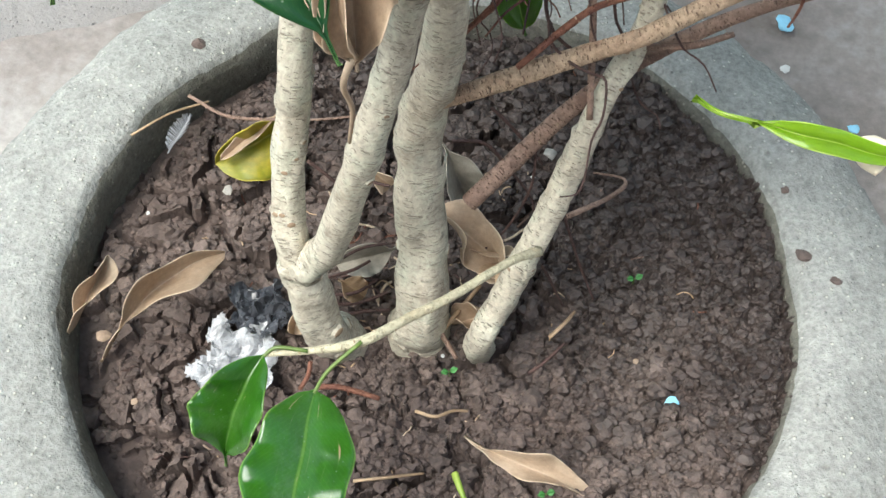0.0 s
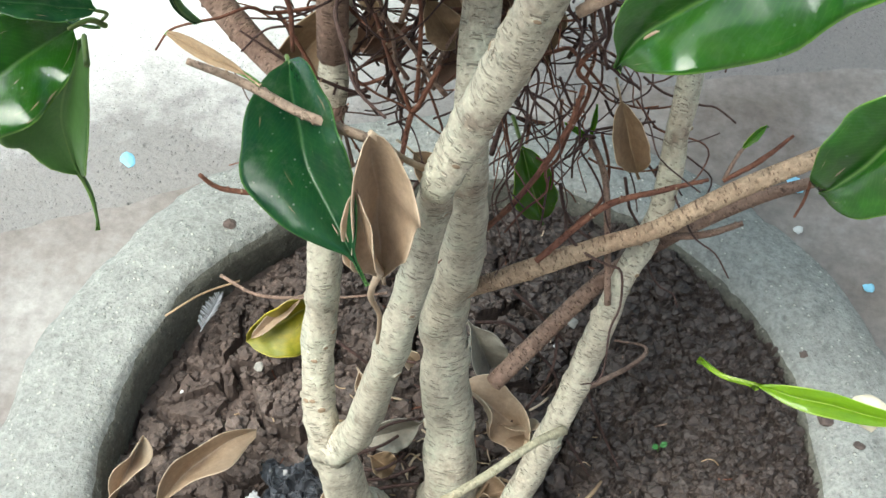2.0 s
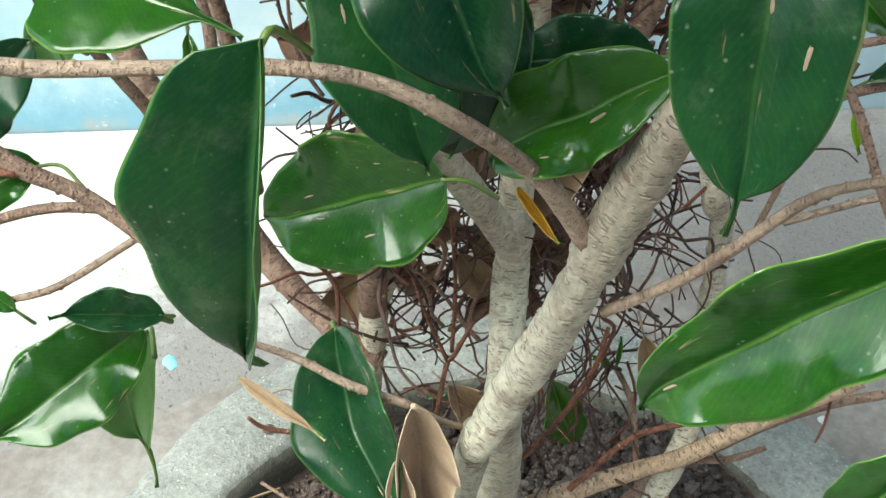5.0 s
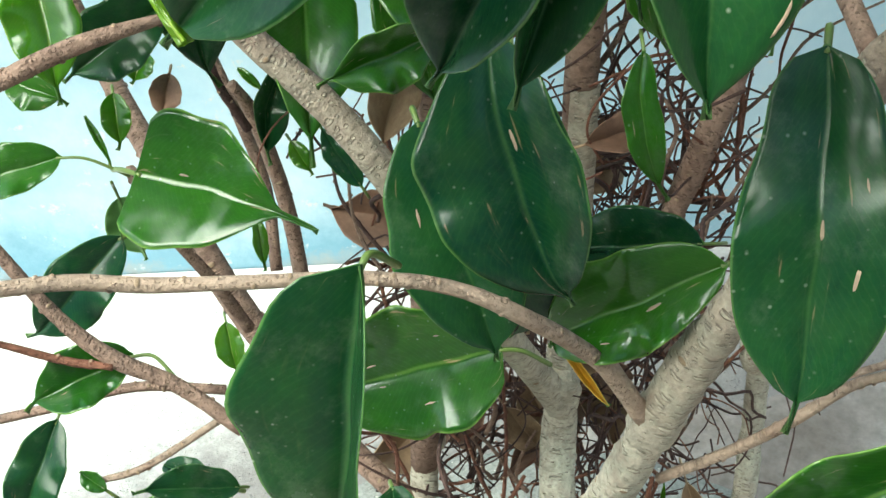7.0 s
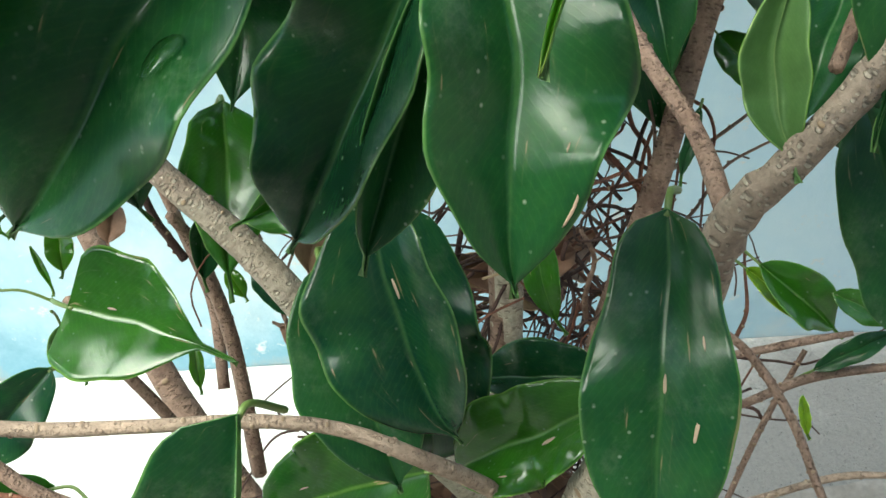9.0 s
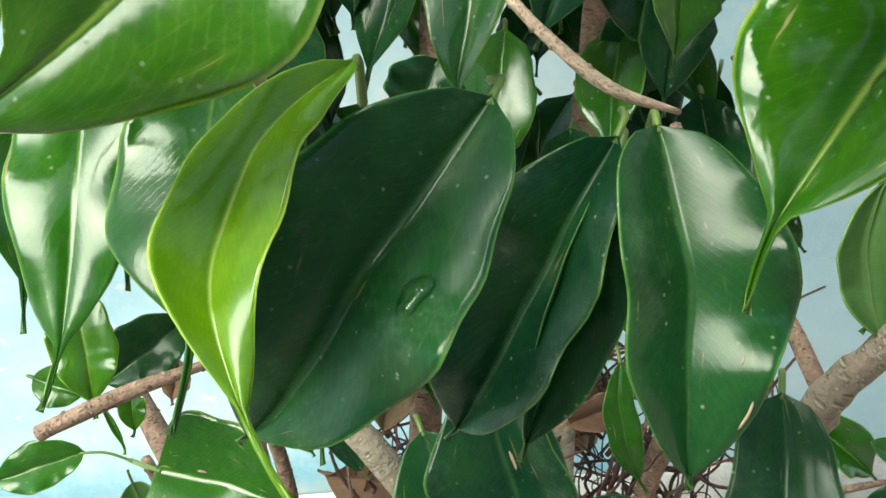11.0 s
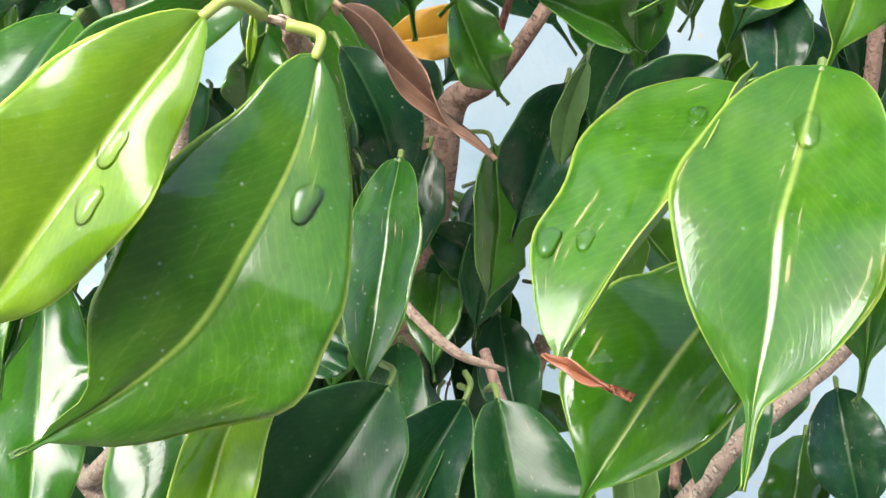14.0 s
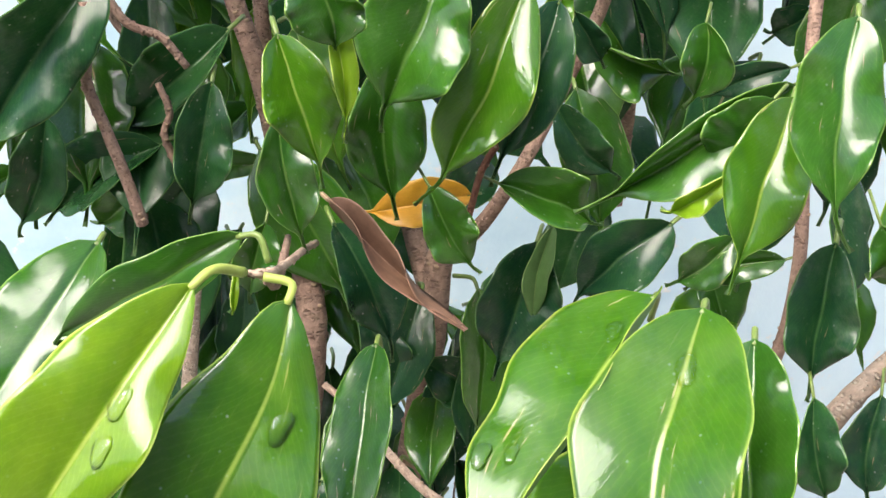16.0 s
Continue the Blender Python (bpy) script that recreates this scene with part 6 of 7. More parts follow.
leaf(PLANT, (0.1541, 0.0566, 0.6861), (0.1421, 0.0673, 0.6751), 0.0159, (-0.69, -0.72, 0.06), LEAF_OLD, bend=0.1, wave=0.11, tail=0.36, twist=-7, fold=(26, 26), sway=0.082)
leaf(PLANT, (0.0490, 0.0102, 0.7079), (0.0488, 0.0122, 0.6846), 0.0103, (-0.31, -0.95, -0.08), LEAF_NEW, bend=0.1, wave=0.11, tail=0.36, twist=37, fold=(33, 26), sway=-0.042)
leaf(PLANT, (-0.0037, 0.0280, 0.6983), (0.0023, 0.0313, 0.6802), 0.0113, (0.00, -0.98, -0.18), LEAF_NEW, bend=0.1, wave=0.11, tail=0.36, twist=-2, fold=(44, 26), sway=0.079)
leaf(PLANT, (-0.0373, 0.0041, 0.6363), (-0.0428, 0.0051, 0.6085), 0.0158, (-0.14, -0.99, -0.01), LEAF_MID, bend=0.1, wave=0.11, tail=0.36, twist=42, fold=(26, 26), sway=-0.03)
leaf(PLANT, (0.0204, 0.0447, 0.5598), (0.0446, 0.0431, 0.5395), 0.0214, (0.17, -0.94, 0.28), LEAF_OLD, bend=0.1, wave=0.11, tail=0.36, twist=-6, fold=(26, 26), sway=0.033)
leaf(PLANT, (-0.0036, 0.0388, 0.5834), (0.0085, 0.0328, 0.5491), 0.0177, (0.00, -0.98, 0.17), LEAF_OLD, bend=0.1, wave=0.11, tail=0.36, twist=30, fold=(26, 26), sway=0.092)
leaf(PLANT, (0.1223, -0.0124, 0.6256), (0.0954, -0.0009, 0.6097), 0.0120, (-0.54, -0.76, 0.37), LEAF_MID, bend=0.1, wave=0.11, tail=0.36, twist=21, fold=(26, 26), sway=-0.076)
leaf(PLANT, (0.1296, -0.0459, 0.6526), (0.1420, -0.0459, 0.6306), 0.0213, (-0.29, -0.94, -0.17), LEAF_MID, bend=0.1, wave=0.11, tail=0.36, twist=27, fold=(26, 53), sway=0.063)
leaf(PLANT, (-0.0767, 0.0744, 0.6235), (-0.0960, 0.0812, 0.6015), 0.0199, (-0.33, -0.95, -0.01), LEAF_MID, bend=0.1, wave=0.11, tail=0.36, twist=25, fold=(26, 26), sway=0.106)
leaf(PLANT, (-0.0614, 0.0707, 0.6225), (-0.0823, 0.0768, 0.5986), 0.0177, (-0.32, -0.95, 0.04), LEAF_OLD, bend=0.1, wave=0.11, tail=0.36, twist=15, fold=(26, 26), sway=0.086)
leaf(PLANT, (-0.0324, 0.0679, 0.6292), (-0.0616, 0.0838, 0.6213), 0.0115, (-0.52, -0.80, 0.30), LEAF_MID, bend=0.1, wave=0.11, tail=0.36, twist=-39, fold=(26, 26))
leaf(PLANT, (0.0343, 0.0596, 0.5498), (0.0331, 0.0544, 0.5116), 0.0219, (-0.22, -0.97, 0.14), LEAF_OLD, bend=0.1, wave=0.11, tail=0.36, twist=-43, fold=(26, 26), sway=-0.023)
leaf(PLANT, (0.1390, -0.0516, 0.5998), (0.1410, -0.0571, 0.5623), 0.0188, (-0.54, -0.83, 0.09), LEAF_OLD, bend=0.1, wave=0.11, tail=0.36, twist=21, fold=(26, 26), sway=-0.062)
leaf(PLANT, (-0.0195, -0.0007, 0.6456), (0.0185, -0.0294, 0.6180), 0.0115, (-0.24, -0.82, 0.52), LEAF_BROWN, under=LEAF_BROWN, wave=0.35, tail=0.45, twist=110, cup=0.5, bend=-0.06, fold=(40, 47), sway=-0.053)
leaf(PLANT, (0.0312, 0.0324, 0.6309), (-0.0055, 0.0364, 0.6232), 0.0171, (-0.18, -0.90, 0.40), LEAF_ORANGE, fold=(12, 34))
leaf(PLANT, (0.0203, 0.0423, 0.2114), (0.0315, 0.0440, 0.1593), 0.0192, (0.19, -0.98, 0.01), LEAF_NEW, fold=(31, 12))
tagged(leaf(None, (-0.1071, 0.0223, 0.0160), (-0.1619, -0.0344, 0.0050), 0.0190, (0.17, -0.49, 0.86), LEAF_TAN, name="fallen_leaf", stem=False, under=LEAF_TAN, wave=0.45, bend=0.14, cup=0.35, twist=70, drip=0, crown=0, belly=0.95, tail=0.5, fold=(30, 50), sway=-0.11), "curled tan dead leaf lying on the soil", "leaf")
tagged(leaf(None, (-0.1645, 0.0189, 0.0160), (-0.1792, -0.0226, 0.0070), 0.0150, (0.27, -0.47, 0.84), LEAF_TAN, name="fallen_leaf", stem=False, under=LEAF_TAN, wave=0.3, bend=0.1, cup=0.6, twist=80, tail=0.4, fold=(35, 64)), "small rolled tan dead leaf beside the rim", "leaf")
tagged(leaf(None, (-0.1183, 0.0765, 0.0140), (-0.0770, 0.1007, 0.0200), 0.0413, (0.18, -0.55, 0.82), LEAF_YELLOW, name="fallen_leaf", stem=False, under=LEAF_YELLOW, wave=0.06, bend=0.05, fold=(20, 65)), "yellow and green fallen leaf on the soil", "leaf")
tagged(leaf(None, (-0.1141, 0.0736, 0.0220), (-0.0827, 0.0968, 0.0350), 0.0095, (0.18, -0.55, 0.81), LEAF_TAN, name="fallen_leaf", stem=False, under=LEAF_TAN, wave=0.06, bend=0.05, fold=(53, 35)), "pale folded edge of a dead leaf on the soil", "leaf")
tagged(leaf(None, (0.0725, -0.0970, 0.0060), (0.0128, -0.0707, 0.0100), 0.0148, (-0.14, -0.30, 0.94), LEAF_TAN, name="fallen_leaf", stem=False, under=LEAF_TAN, wave=0.3, bend=0.1, cup=0.4, twist=-80, tail=0.35, fold=(25, 33)), "pinkish tan dead leaf lying on the soil", "leaf")
tagged(leaf(None, (-0.0022, 0.0356, 0.0400), (0.0382, 0.0137, 0.0140), 0.0272, (-0.01, -0.53, 0.85), LEAF_TAN, name="fallen_leaf", stem=False, under=LEAF_TAN, wave=0.5, bend=0.1, cup=0.4, twist=100, fold=(25, 42)), "crumpled brown dead leaf at the stem foot", "leaf")
tagged(leaf(None, (0.0102, 0.0194, 0.0300), (0.0348, 0.0189, 0.0150), 0.0196, (-0.03, -0.50, 0.87), LEAF_TAN, name="fallen_leaf", stem=False, under=LEAF_TAN, wave=0.5, cup=0.5, twist=-100, fold=(45, 35)), "torn brown dead leaf at the stem foot", "leaf")
tagged(leaf(None, (0.0065, -0.0101, 0.0060), (0.0341, -0.0056, 0.0120), 0.0199, (-0.02, -0.44, 0.90), LEAF_TAN, name="fallen_leaf", stem=False, under=LEAF_TAN, wave=0.4, bend=0.12, cup=0.7, twist=80, fold=(35, 49)), "rolled brown dead leaf at the stem foot", "leaf")
tagged(leaf(None, (0.0136, 0.0617, 0.0100), (0.0008, 0.0690, 0.0500), 0.0266, (-0.03, -0.54, 0.84), LEAF_GREY, name="fallen_leaf", stem=False, under=LEAF_GREY, wave=0.06, cup=0.1, fold=(25, 56)), "grey dry leaf leaning behind the stem", "leaf")
tagged(leaf(None, (-0.0515, 0.0183, 0.0120), (-0.0207, 0.0278, 0.0140), 0.0217, (0.08, -0.48, 0.87), LEAF_GREY, name="fallen_leaf", stem=False, under=LEAF_GREY, wave=0.1, cup=0.15, fold=(30, 52)), "grey dead leaf between the stems", "leaf")
tagged(leaf(None, (-0.0707, -0.0166, 0.0040), (-0.0680, -0.0054, 0.0140), 0.0128, (0.11, -0.43, 0.90), LEAF_TAN, name="fallen_leaf", stem=False, under=LEAF_TAN, wave=0.1, cup=0.3, fold=(40, 59)), "scrap of dead leaf at the stem foot", "leaf")
tagged(leaf(None, (-0.0516, 0.0420, 0.0100), (-0.0558, 0.0536, 0.0250), 0.0118, (0.08, -0.51, 0.86), LEAF_TAN, name="fallen_leaf", stem=False, under=LEAF_TAN, wave=0.1, cup=0.2, fold=(48, 40)), "small dry leaf between the stems", "leaf")
tagged(leaf(None, (-0.0369, 0.0042, 0.0060), (-0.0496, 0.0103, 0.0120), 0.0187, (0.05, -0.46, 0.89), LEAF_DRY, name="fallen_leaf", stem=False, under=LEAF_DRY, wave=0.1, cup=0.2, fold=(40, 50)), "torn dead leaf between the stems", "leaf")
tagged(leaf(None, (-0.0256, 0.0546, 0.0300), (-0.0354, 0.0579, 0.0400), 0.0145, (0.03, -0.54, 0.84), LEAF_TAN, name="fallen_leaf", stem=False, under=LEAF_TAN, wave=0.1, cup=0.2, fold=(58, 40)), "scrap of dead leaf behind the stems", "leaf")
tagged(tube("straw", [(-0.0099, -0.0556, 0.0040, 0.0009), (-0.0005, -0.0590, 0.0060, 0.0009), (0.0075, -0.0556, 0.0050, 0.0008), (0.0151, -0.0550, 0.0040, 0.0007)], LEAF_DRY, None, 6), "dry yellowish straw on the soil", "straw")
tagged(tube("straw", [(-0.0376, -0.0910, 0.0050, 0.0008), (-0.0208, -0.0891, 0.0060, 0.0008), (-0.0052, -0.0866, 0.0050, 0.0006)], LEAF_DRY, None, 6), "dry straw lying on the soil", "straw")
tagged(tube("straw", [(0.0551, -0.0158, 0.0050, 0.0010), (0.0629, -0.0086, 0.0070, 0.0010), (0.0683, -0.0011, 0.0050, 0.0008)], LEAF_DRY, None, 6), "short dry straw on the soil", "straw")
tagged(tube("straw", [(0.0091, -0.0862, 0.0050, 0.0018), (0.0110, -0.0925, 0.0060, 0.0015), (0.0144, -0.1001, 0.0050, 0.0010)], LEAF_LIME, None, 6), "yellow green leaf stalk on the soil", "stalk")
tagged(tube("dry_twig", [(0.0443, -0.0355, 0.0050, 0.0009), (0.0525, -0.0296, 0.0070, 0.0009), (0.0628, -0.0187, 0.0050, 0.0008)], ROOT, None, 6), "thin dark dry twig on the soil", "twig")
tagged(tube("dry_twig", [(-0.0570, -0.0451, 0.0060, 0.0015), (-0.0466, -0.0455, 0.0070, 0.0015), (-0.0358, -0.0478, 0.0060, 0.0015), (-0.0271, -0.0501, 0.0050, 0.0012)], TWIG_RED, None, 6), "reddish dry stalk lying on the soil", "twig")
tagged(tube("dry_twig", [(-0.0610, -0.0328, 0.0080, 0.0011), (-0.0619, -0.0398, 0.0070, 0.0012), (-0.0656, -0.0463, 0.0050, 0.0011)], TWIG_RED, None, 6), "short red brown stalk on the soil", "twig")
tagged(tube("dry_twig", [(-0.1346, 0.1127, 0.0240, 0.0012), (-0.1129, 0.0974, 0.0280, 0.0010), (-0.0880, 0.0905, 0.0350, 0.0009), (-0.0642, 0.0875, 0.0400, 0.0007), (-0.0409, 0.0870, 0.0450, 0.0007)], BARK_UP, None, 6), "long thin dry twig reaching over the rim", "twig")
tagged(tube("dry_twig", [(0.0636, 0.0448, 0.0200, 0.0017), (0.0754, 0.0509, 0.0200, 0.0016), (0.0862, 0.0580, 0.0180, 0.0014), (0.0961, 0.0678, 0.0150, 0.0013), (0.0951, 0.0738, 0.0140, 0.0007), (0.0811, 0.0792, 0.0100, 0.0006)], BARK_UP, None, 6), "forked grey dry twig on the soil", "twig")
tagged(tube("dry_twig", [(-0.0085, -0.0070, 0.0200, 0.0013), (0.0014, -0.0190, 0.0140, 0.0013), (0.0094, -0.0287, 0.0060, 0.0011)], BARK_UP, None, 6), "split grey twig leaning at the stem", "twig")
tagged(tube("straw", [(-0.0012, -0.0193, 0.0080, 0.0013), (0.0068, -0.0113, 0.0140, 0.0012), (0.0203, 0.0046, 0.0200, 0.0011)], LEAF_DRY, None, 6), "pale straw leaning at the stem foot", "straw")
tagged(tube("straw", [(0.0283, -0.0008, 0.0500, 0.0010), (0.0269, -0.0071, 0.0450, 0.0009), (0.0325, -0.0109, 0.0400, 0.0009), (0.0392, -0.0077, 0.0400, 0.0009), (0.0399, -0.0051, 0.0420, 0.0008)], LEAF_DRY, None, 6), "pale curled stalk round the thin stem", "straw")
tagged(tube("straw", [(0.0203, -0.0139, 0.0200, 0.0009), (0.0271, -0.0141, 0.0200, 0.0011), (0.0321, -0.0157, 0.0180, 0.0009)], LEAF_DRY, None, 6), "pale bent stalk at the thin stem", "straw")
tagged(tube("straw", [(-0.1622, 0.0876, 0.0220, 0.0007), (-0.1435, 0.1006, 0.0240, 0.0007), (-0.1233, 0.1078, 0.0260, 0.0007)], LEAF_DRY, None, 6), "long yellow straw lying across the rim", "straw")
tube("side_root", [(-0.0545, 0.0068, 0.0200, 0.0009), (-0.0423, 0.0115, 0.0200, 0.0009), (-0.0342, 0.0169, 0.0200, 0.0008)], ROOT, PLANT, 6)
tube("side_root", [(-0.0551, 0.0005, 0.0140, 0.0010), (-0.0407, 0.0021, 0.0140, 0.0010), (-0.0305, 0.0100, 0.0140, 0.0008)], ROOT, PLANT, 6)
tube("side_root", [(-0.0518, -0.0030, 0.0100, 0.0010), (-0.0379, -0.0010, 0.0100, 0.0010), (-0.0256, 0.0046, 0.0100, 0.0008)], ROOT, PLANT, 6)
tube("side_root", [(-0.0504, -0.0072, 0.0060, 0.0010), (-0.0379, -0.0043, 0.0060, 0.0010), (-0.0240, -0.0027, 0.0060, 0.0008)], ROOT, PLANT, 6)
tube("side_root", [(-0.0526, 0.0082, 0.0300, 0.0008), (-0.0381, 0.0181, 0.0300, 0.0008), (-0.0217, 0.0217, 0.0300, 0.0006)], ROOT, PLANT, 6)
tube("side_root", [(-0.0641, 0.0485, 0.0600, 0.0010), (-0.0523, 0.0441, 0.0500, 0.0009), (-0.0444, 0.0409, 0.0400, 0.0008), (-0.0568, 0.0432, 0.0200, 0.0006)], ROOT, PLANT, 6)
tube("side_root", [(-0.0248, 0.0416, 0.0500, 0.0008), (-0.0386, 0.0445, 0.0500, 0.0008), (-0.0475, 0.0475, 0.0400, 0.0006)], ROOT, PLANT, 6)
tube("aerial_root", [(0.0466, -0.0059, 0.0600, 0.0008), (0.0527, -0.0037, 0.0400, 0.0007), (0.0609, -0.0027, 0.0150, 0.0006)], ROOT, PLANT, 6)
tube("aerial_root", [(0.0507, 0.0177, 0.0900, 0.0008), (0.0602, 0.0095, 0.0600, 0.0007), (0.0692, 0.0083, 0.0300, 0.0006), (0.0772, 0.0035, 0.0100, 0.0005)], ROOT, PLANT, 6)
tube("aerial_root", [(0.0038, 0.0337, 0.1000, 0.0009), (0.0188, 0.0326, 0.1000, 0.0009), (0.0303, 0.0329, 0.0800, 0.0008), (0.0424, 0.0307, 0.0600, 0.0007), (0.0455, 0.0272, 0.0400, 0.0006)], ROOT, PLANT, 6)
tube("aerial_root", [(0.0202, 0.0378, 0.1200, 0.0009), (0.0306, 0.0334, 0.1100, 0.0008), (0.0448, 0.0296, 0.0900, 0.0007)], ROOT, PLANT, 6)
tube("aerial_root", [(0.0404, 0.0307, 0.1100, 0.0008), (0.0394, 0.0174, 0.0900, 0.0007), (0.0323, 0.0208, 0.0500, 0.0007), (0.0226, 0.0197, 0.0300, 0.0006)], ROOT, PLANT, 6)
sprout(0.0997, 0.0184, 0.0030)
sprout(0.0060, -0.0352, 0.0030)
sprout(-0.0364, 0.1844, 0.0030, 0.007)
sprout(0.0511, -0.0952, 0.0030)
scrap(0.1126, -0.0489, 0.0050, 0.0034, BLUE, "light blue chip of paint on the soil", "paint chip")
scrap(0.1348, 0.0250, 0.0040, 0.0017, WHITE, "white chip lying on the soil", "chip")
scrap(-0.2140, 0.2300, -0.0145, 0.0055, BLUE, "light blue smear of paint on the cement apron", "paint chip")
scrap(0.2088, 0.2101, -0.0170, 0.006, BLUE, "light blue chip of paint on the floor", "paint chip")
scrap(0.2377, 0.1319, -0.0170, 0.0035, BLUE, "light blue chip of paint on the floor", "paint chip")
scrap(0.2037, 0.1750, -0.0170, 0.003, WHITE, "white chip lying on the floor", "chip")
scrap(0.0493, 0.0781, 0.0060, 0.0012, WHITE, "white chip lying on the soil", "chip")
scrap(-0.1432, -0.0542, 0.0050, 0.002, TAN, "tan seed husk on the soil", "husk")
scrap(-0.1512, 0.0499, 0.0060, 0.001, WHITE, "white speck of lime on the soil", "chip")
scrap(0.0028, -0.0269, 0.0050, 0.0011, WHITE, "white speck of lime on the soil", "chip")
scrap(0.0970, -0.0276, 0.0050, 0.0015, TAN, "tan husk on the soil", "husk")
scrap(0.1518, 0.0049, 0.0060, 0.0016, TAN, "tan husk on the soil", "husk")
scrap(-0.1114, 0.0653, 0.0060, 0.0028, STONE, "small round pebble in the soil", "pebble")
scrap(-0.1630, -0.0205, 0.0060, 0.0034, TAN, "tan clay lump by the rim", "lump")
scrap(0.0589, 0.0920, 0.0080, 0.0036, STONE, "pale grey stone on the soil", "stone")
mud_lump(-0.1344, 0.1508, 0.0215, 0.0038)
mud_lump(0.1818, 0.0247, 0.0215, 0.0038)
mud_lump(0.1961, 0.0107, 0.0215, 0.003)
mud_lump(0.1780, 0.0639, 0.0215, 0.0022)
feather(-0.1395, 0.0983, 0.0080)
crumpled("foil_scrap", -0.0979, -0.0328, 0.006, 0.06, 0.064, FOIL, "crumpled white silver foil scrap on the soil", "foil", 3)
crumpled("plastic_scrap", -0.0877, -0.0050, 0.005, 0.044, 0.046, PLASTIC, "crumpled dark grey plastic scrap on the soil", "plastic", 8)
leaf(PLANT, (0.0733, -0.1559, 0.3645), (0.0385, -0.1428, 0.3611), 0.0046, (-0.29, -0.57, 0.77), LEAF_LIME, tail=0.6, stem=False, name='young_leaf', under=LEAF_LIME, fold=(12, 26))
tube("cut_tip", [(0.0663, -0.1507, 0.3618, 0.0019), (0.0687, -0.1511, 0.3602, 0.0031), (0.0708, -0.1527, 0.3596, 0.0028)], PITH, PLANT, 10, lump=0.06)
tube("twig", [(0.0459, 0.0457, 0.1590, 0.0008), (0.0555, 0.0504, 0.1678, 0.0008), (0.0584, 0.0586, 0.1788, 0.0007), (0.0540, 0.0620, 0.1965, 0.0007)], TWIG_RED, PLANT, 6, lump=0.25)
tube("twig", [(0.0567, 0.0091, 0.1516, 0.0014), (0.0554, 0.0292, 0.1786, 0.0014), (0.0543, 0.0456, 0.1906, 0.0014), (0.0481, 0.0540, 0.2032, 0.0012)], BARK_UP, PLANT, 6, lump=0.06, knots=2)
leaf(PLANT, (0.0374, 0.0546, 0.2115), (0.0472, 0.0532, 0.2041), 0.0027, (0.28, -0.80, 0.53), LEAF_NEW, stem=False, tail=0.1, fold=(12, 12))
leaf(PLANT, (0.0481, 0.0535, 0.2044), (0.0502, 0.0605, 0.2156), 0.0023, (-0.16, -0.82, 0.54), LEAF_NEW, stem=False, tail=0.1, fold=(12, 12))
tube("twig", [(0.0946, 0.0245, 0.2125, 0.0009), (0.1084, 0.0306, 0.2166, 0.0010), (0.1209, 0.0381, 0.2224, 0.0006)], TWIG_RED, PLANT, 6, lump=0.25, knots=2)
tube("twig", [(0.0946, 0.0245, 0.2125, 0.0008), (0.1009, 0.0330, 0.2188, 0.0007), (0.1072, 0.0370, 0.2221, 0.0004)], BARK_UP, PLANT, 6, lump=0.06)
leaf(PLANT, (0.1018, 0.0338, 0.2203), (0.1109, 0.0407, 0.2252), 0.0034, (-0.07, -0.52, 0.85), LEAF_NEW, stem=False, tail=0.1, fold=(12, 31))
tube("twig", [(0.1293, 0.0296, 0.2162, 0.0006), (0.1282, 0.0257, 0.2008, 0.0007), (0.1238, 0.0195, 0.1965, 0.0005)], TWIG_RED, PLANT, 6, lump=0.25)
leaf(PLANT, (0.0580, 0.0545, 0.2235), (0.0676, 0.0429, 0.1902), 0.0187, (-0.02, -0.95, 0.32), LEAF_DRY, under=LEAF_DRY, fold=(45, 45))
leaf(PLANT, (0.0048, 0.0292, 0.3333), (0.0158, 0.0020, 0.3357), 0.0048, (-0.44, -0.10, 0.89), LEAF_ORANGE, stem=False, tail=0.05, name='dry_stipule', fold=(50, 50))
leaf(PLANT, (-0.1259, -0.0095, 0.3303), (-0.1021, -0.0215, 0.3323), 0.0101, (-0.30, -0.45, 0.84), LEAF_OLD, stem=False, fold=(54, 12))
leaf(PLANT, (-0.0969, 0.0768, 0.4214), (-0.0883, 0.0714, 0.4148), 0.0037, (0.04, -0.75, 0.66), LEAF_NEW, stem=False, fold=(54, 12))
leaf(PLANT, (-0.1213, 0.0842, 0.4161), (-0.1249, 0.0738, 0.4045), 0.0114, (0.28, -0.76, 0.59), LEAF_BROWN, under=LEAF_BROWN, fold=(12, 32))
leaf(PLANT, (-0.1265, 0.0806, 0.4274), (-0.1306, 0.0734, 0.4195), 0.0148, (0.30, -0.78, 0.55), LEAF_NEW, fold=(12, 51))
leaf(PLANT, (-0.1590, 0.0493, 0.4392), (-0.1410, 0.0448, 0.4331), 0.0136, (0.03, -0.75, 0.66), LEAF_MID, fold=(12, 12))
leaf(PLANT, (-0.0311, 0.0533, 0.3024), (-0.0149, 0.0515, 0.2870), 0.0183, (0.35, -0.81, 0.47), LEAF_BROWN, wave=0.1, under=LEAF_BROWN, fold=(30, 30))
leaf(PLANT, (-0.0376, 0.0585, 0.2805), (-0.0231, 0.0631, 0.2841), 0.0142, (0.05, -0.70, 0.71), LEAF_DRY, wave=0.1, under=LEAF_DRY, fold=(30, 30))
leaf(PLANT, (-0.0153, 0.0607, 0.2685), (-0.0029, 0.0546, 0.2494), 0.0195, (0.25, -0.86, 0.44), LEAF_DRY, wave=0.1, under=LEAF_DRY, fold=(40, 49))
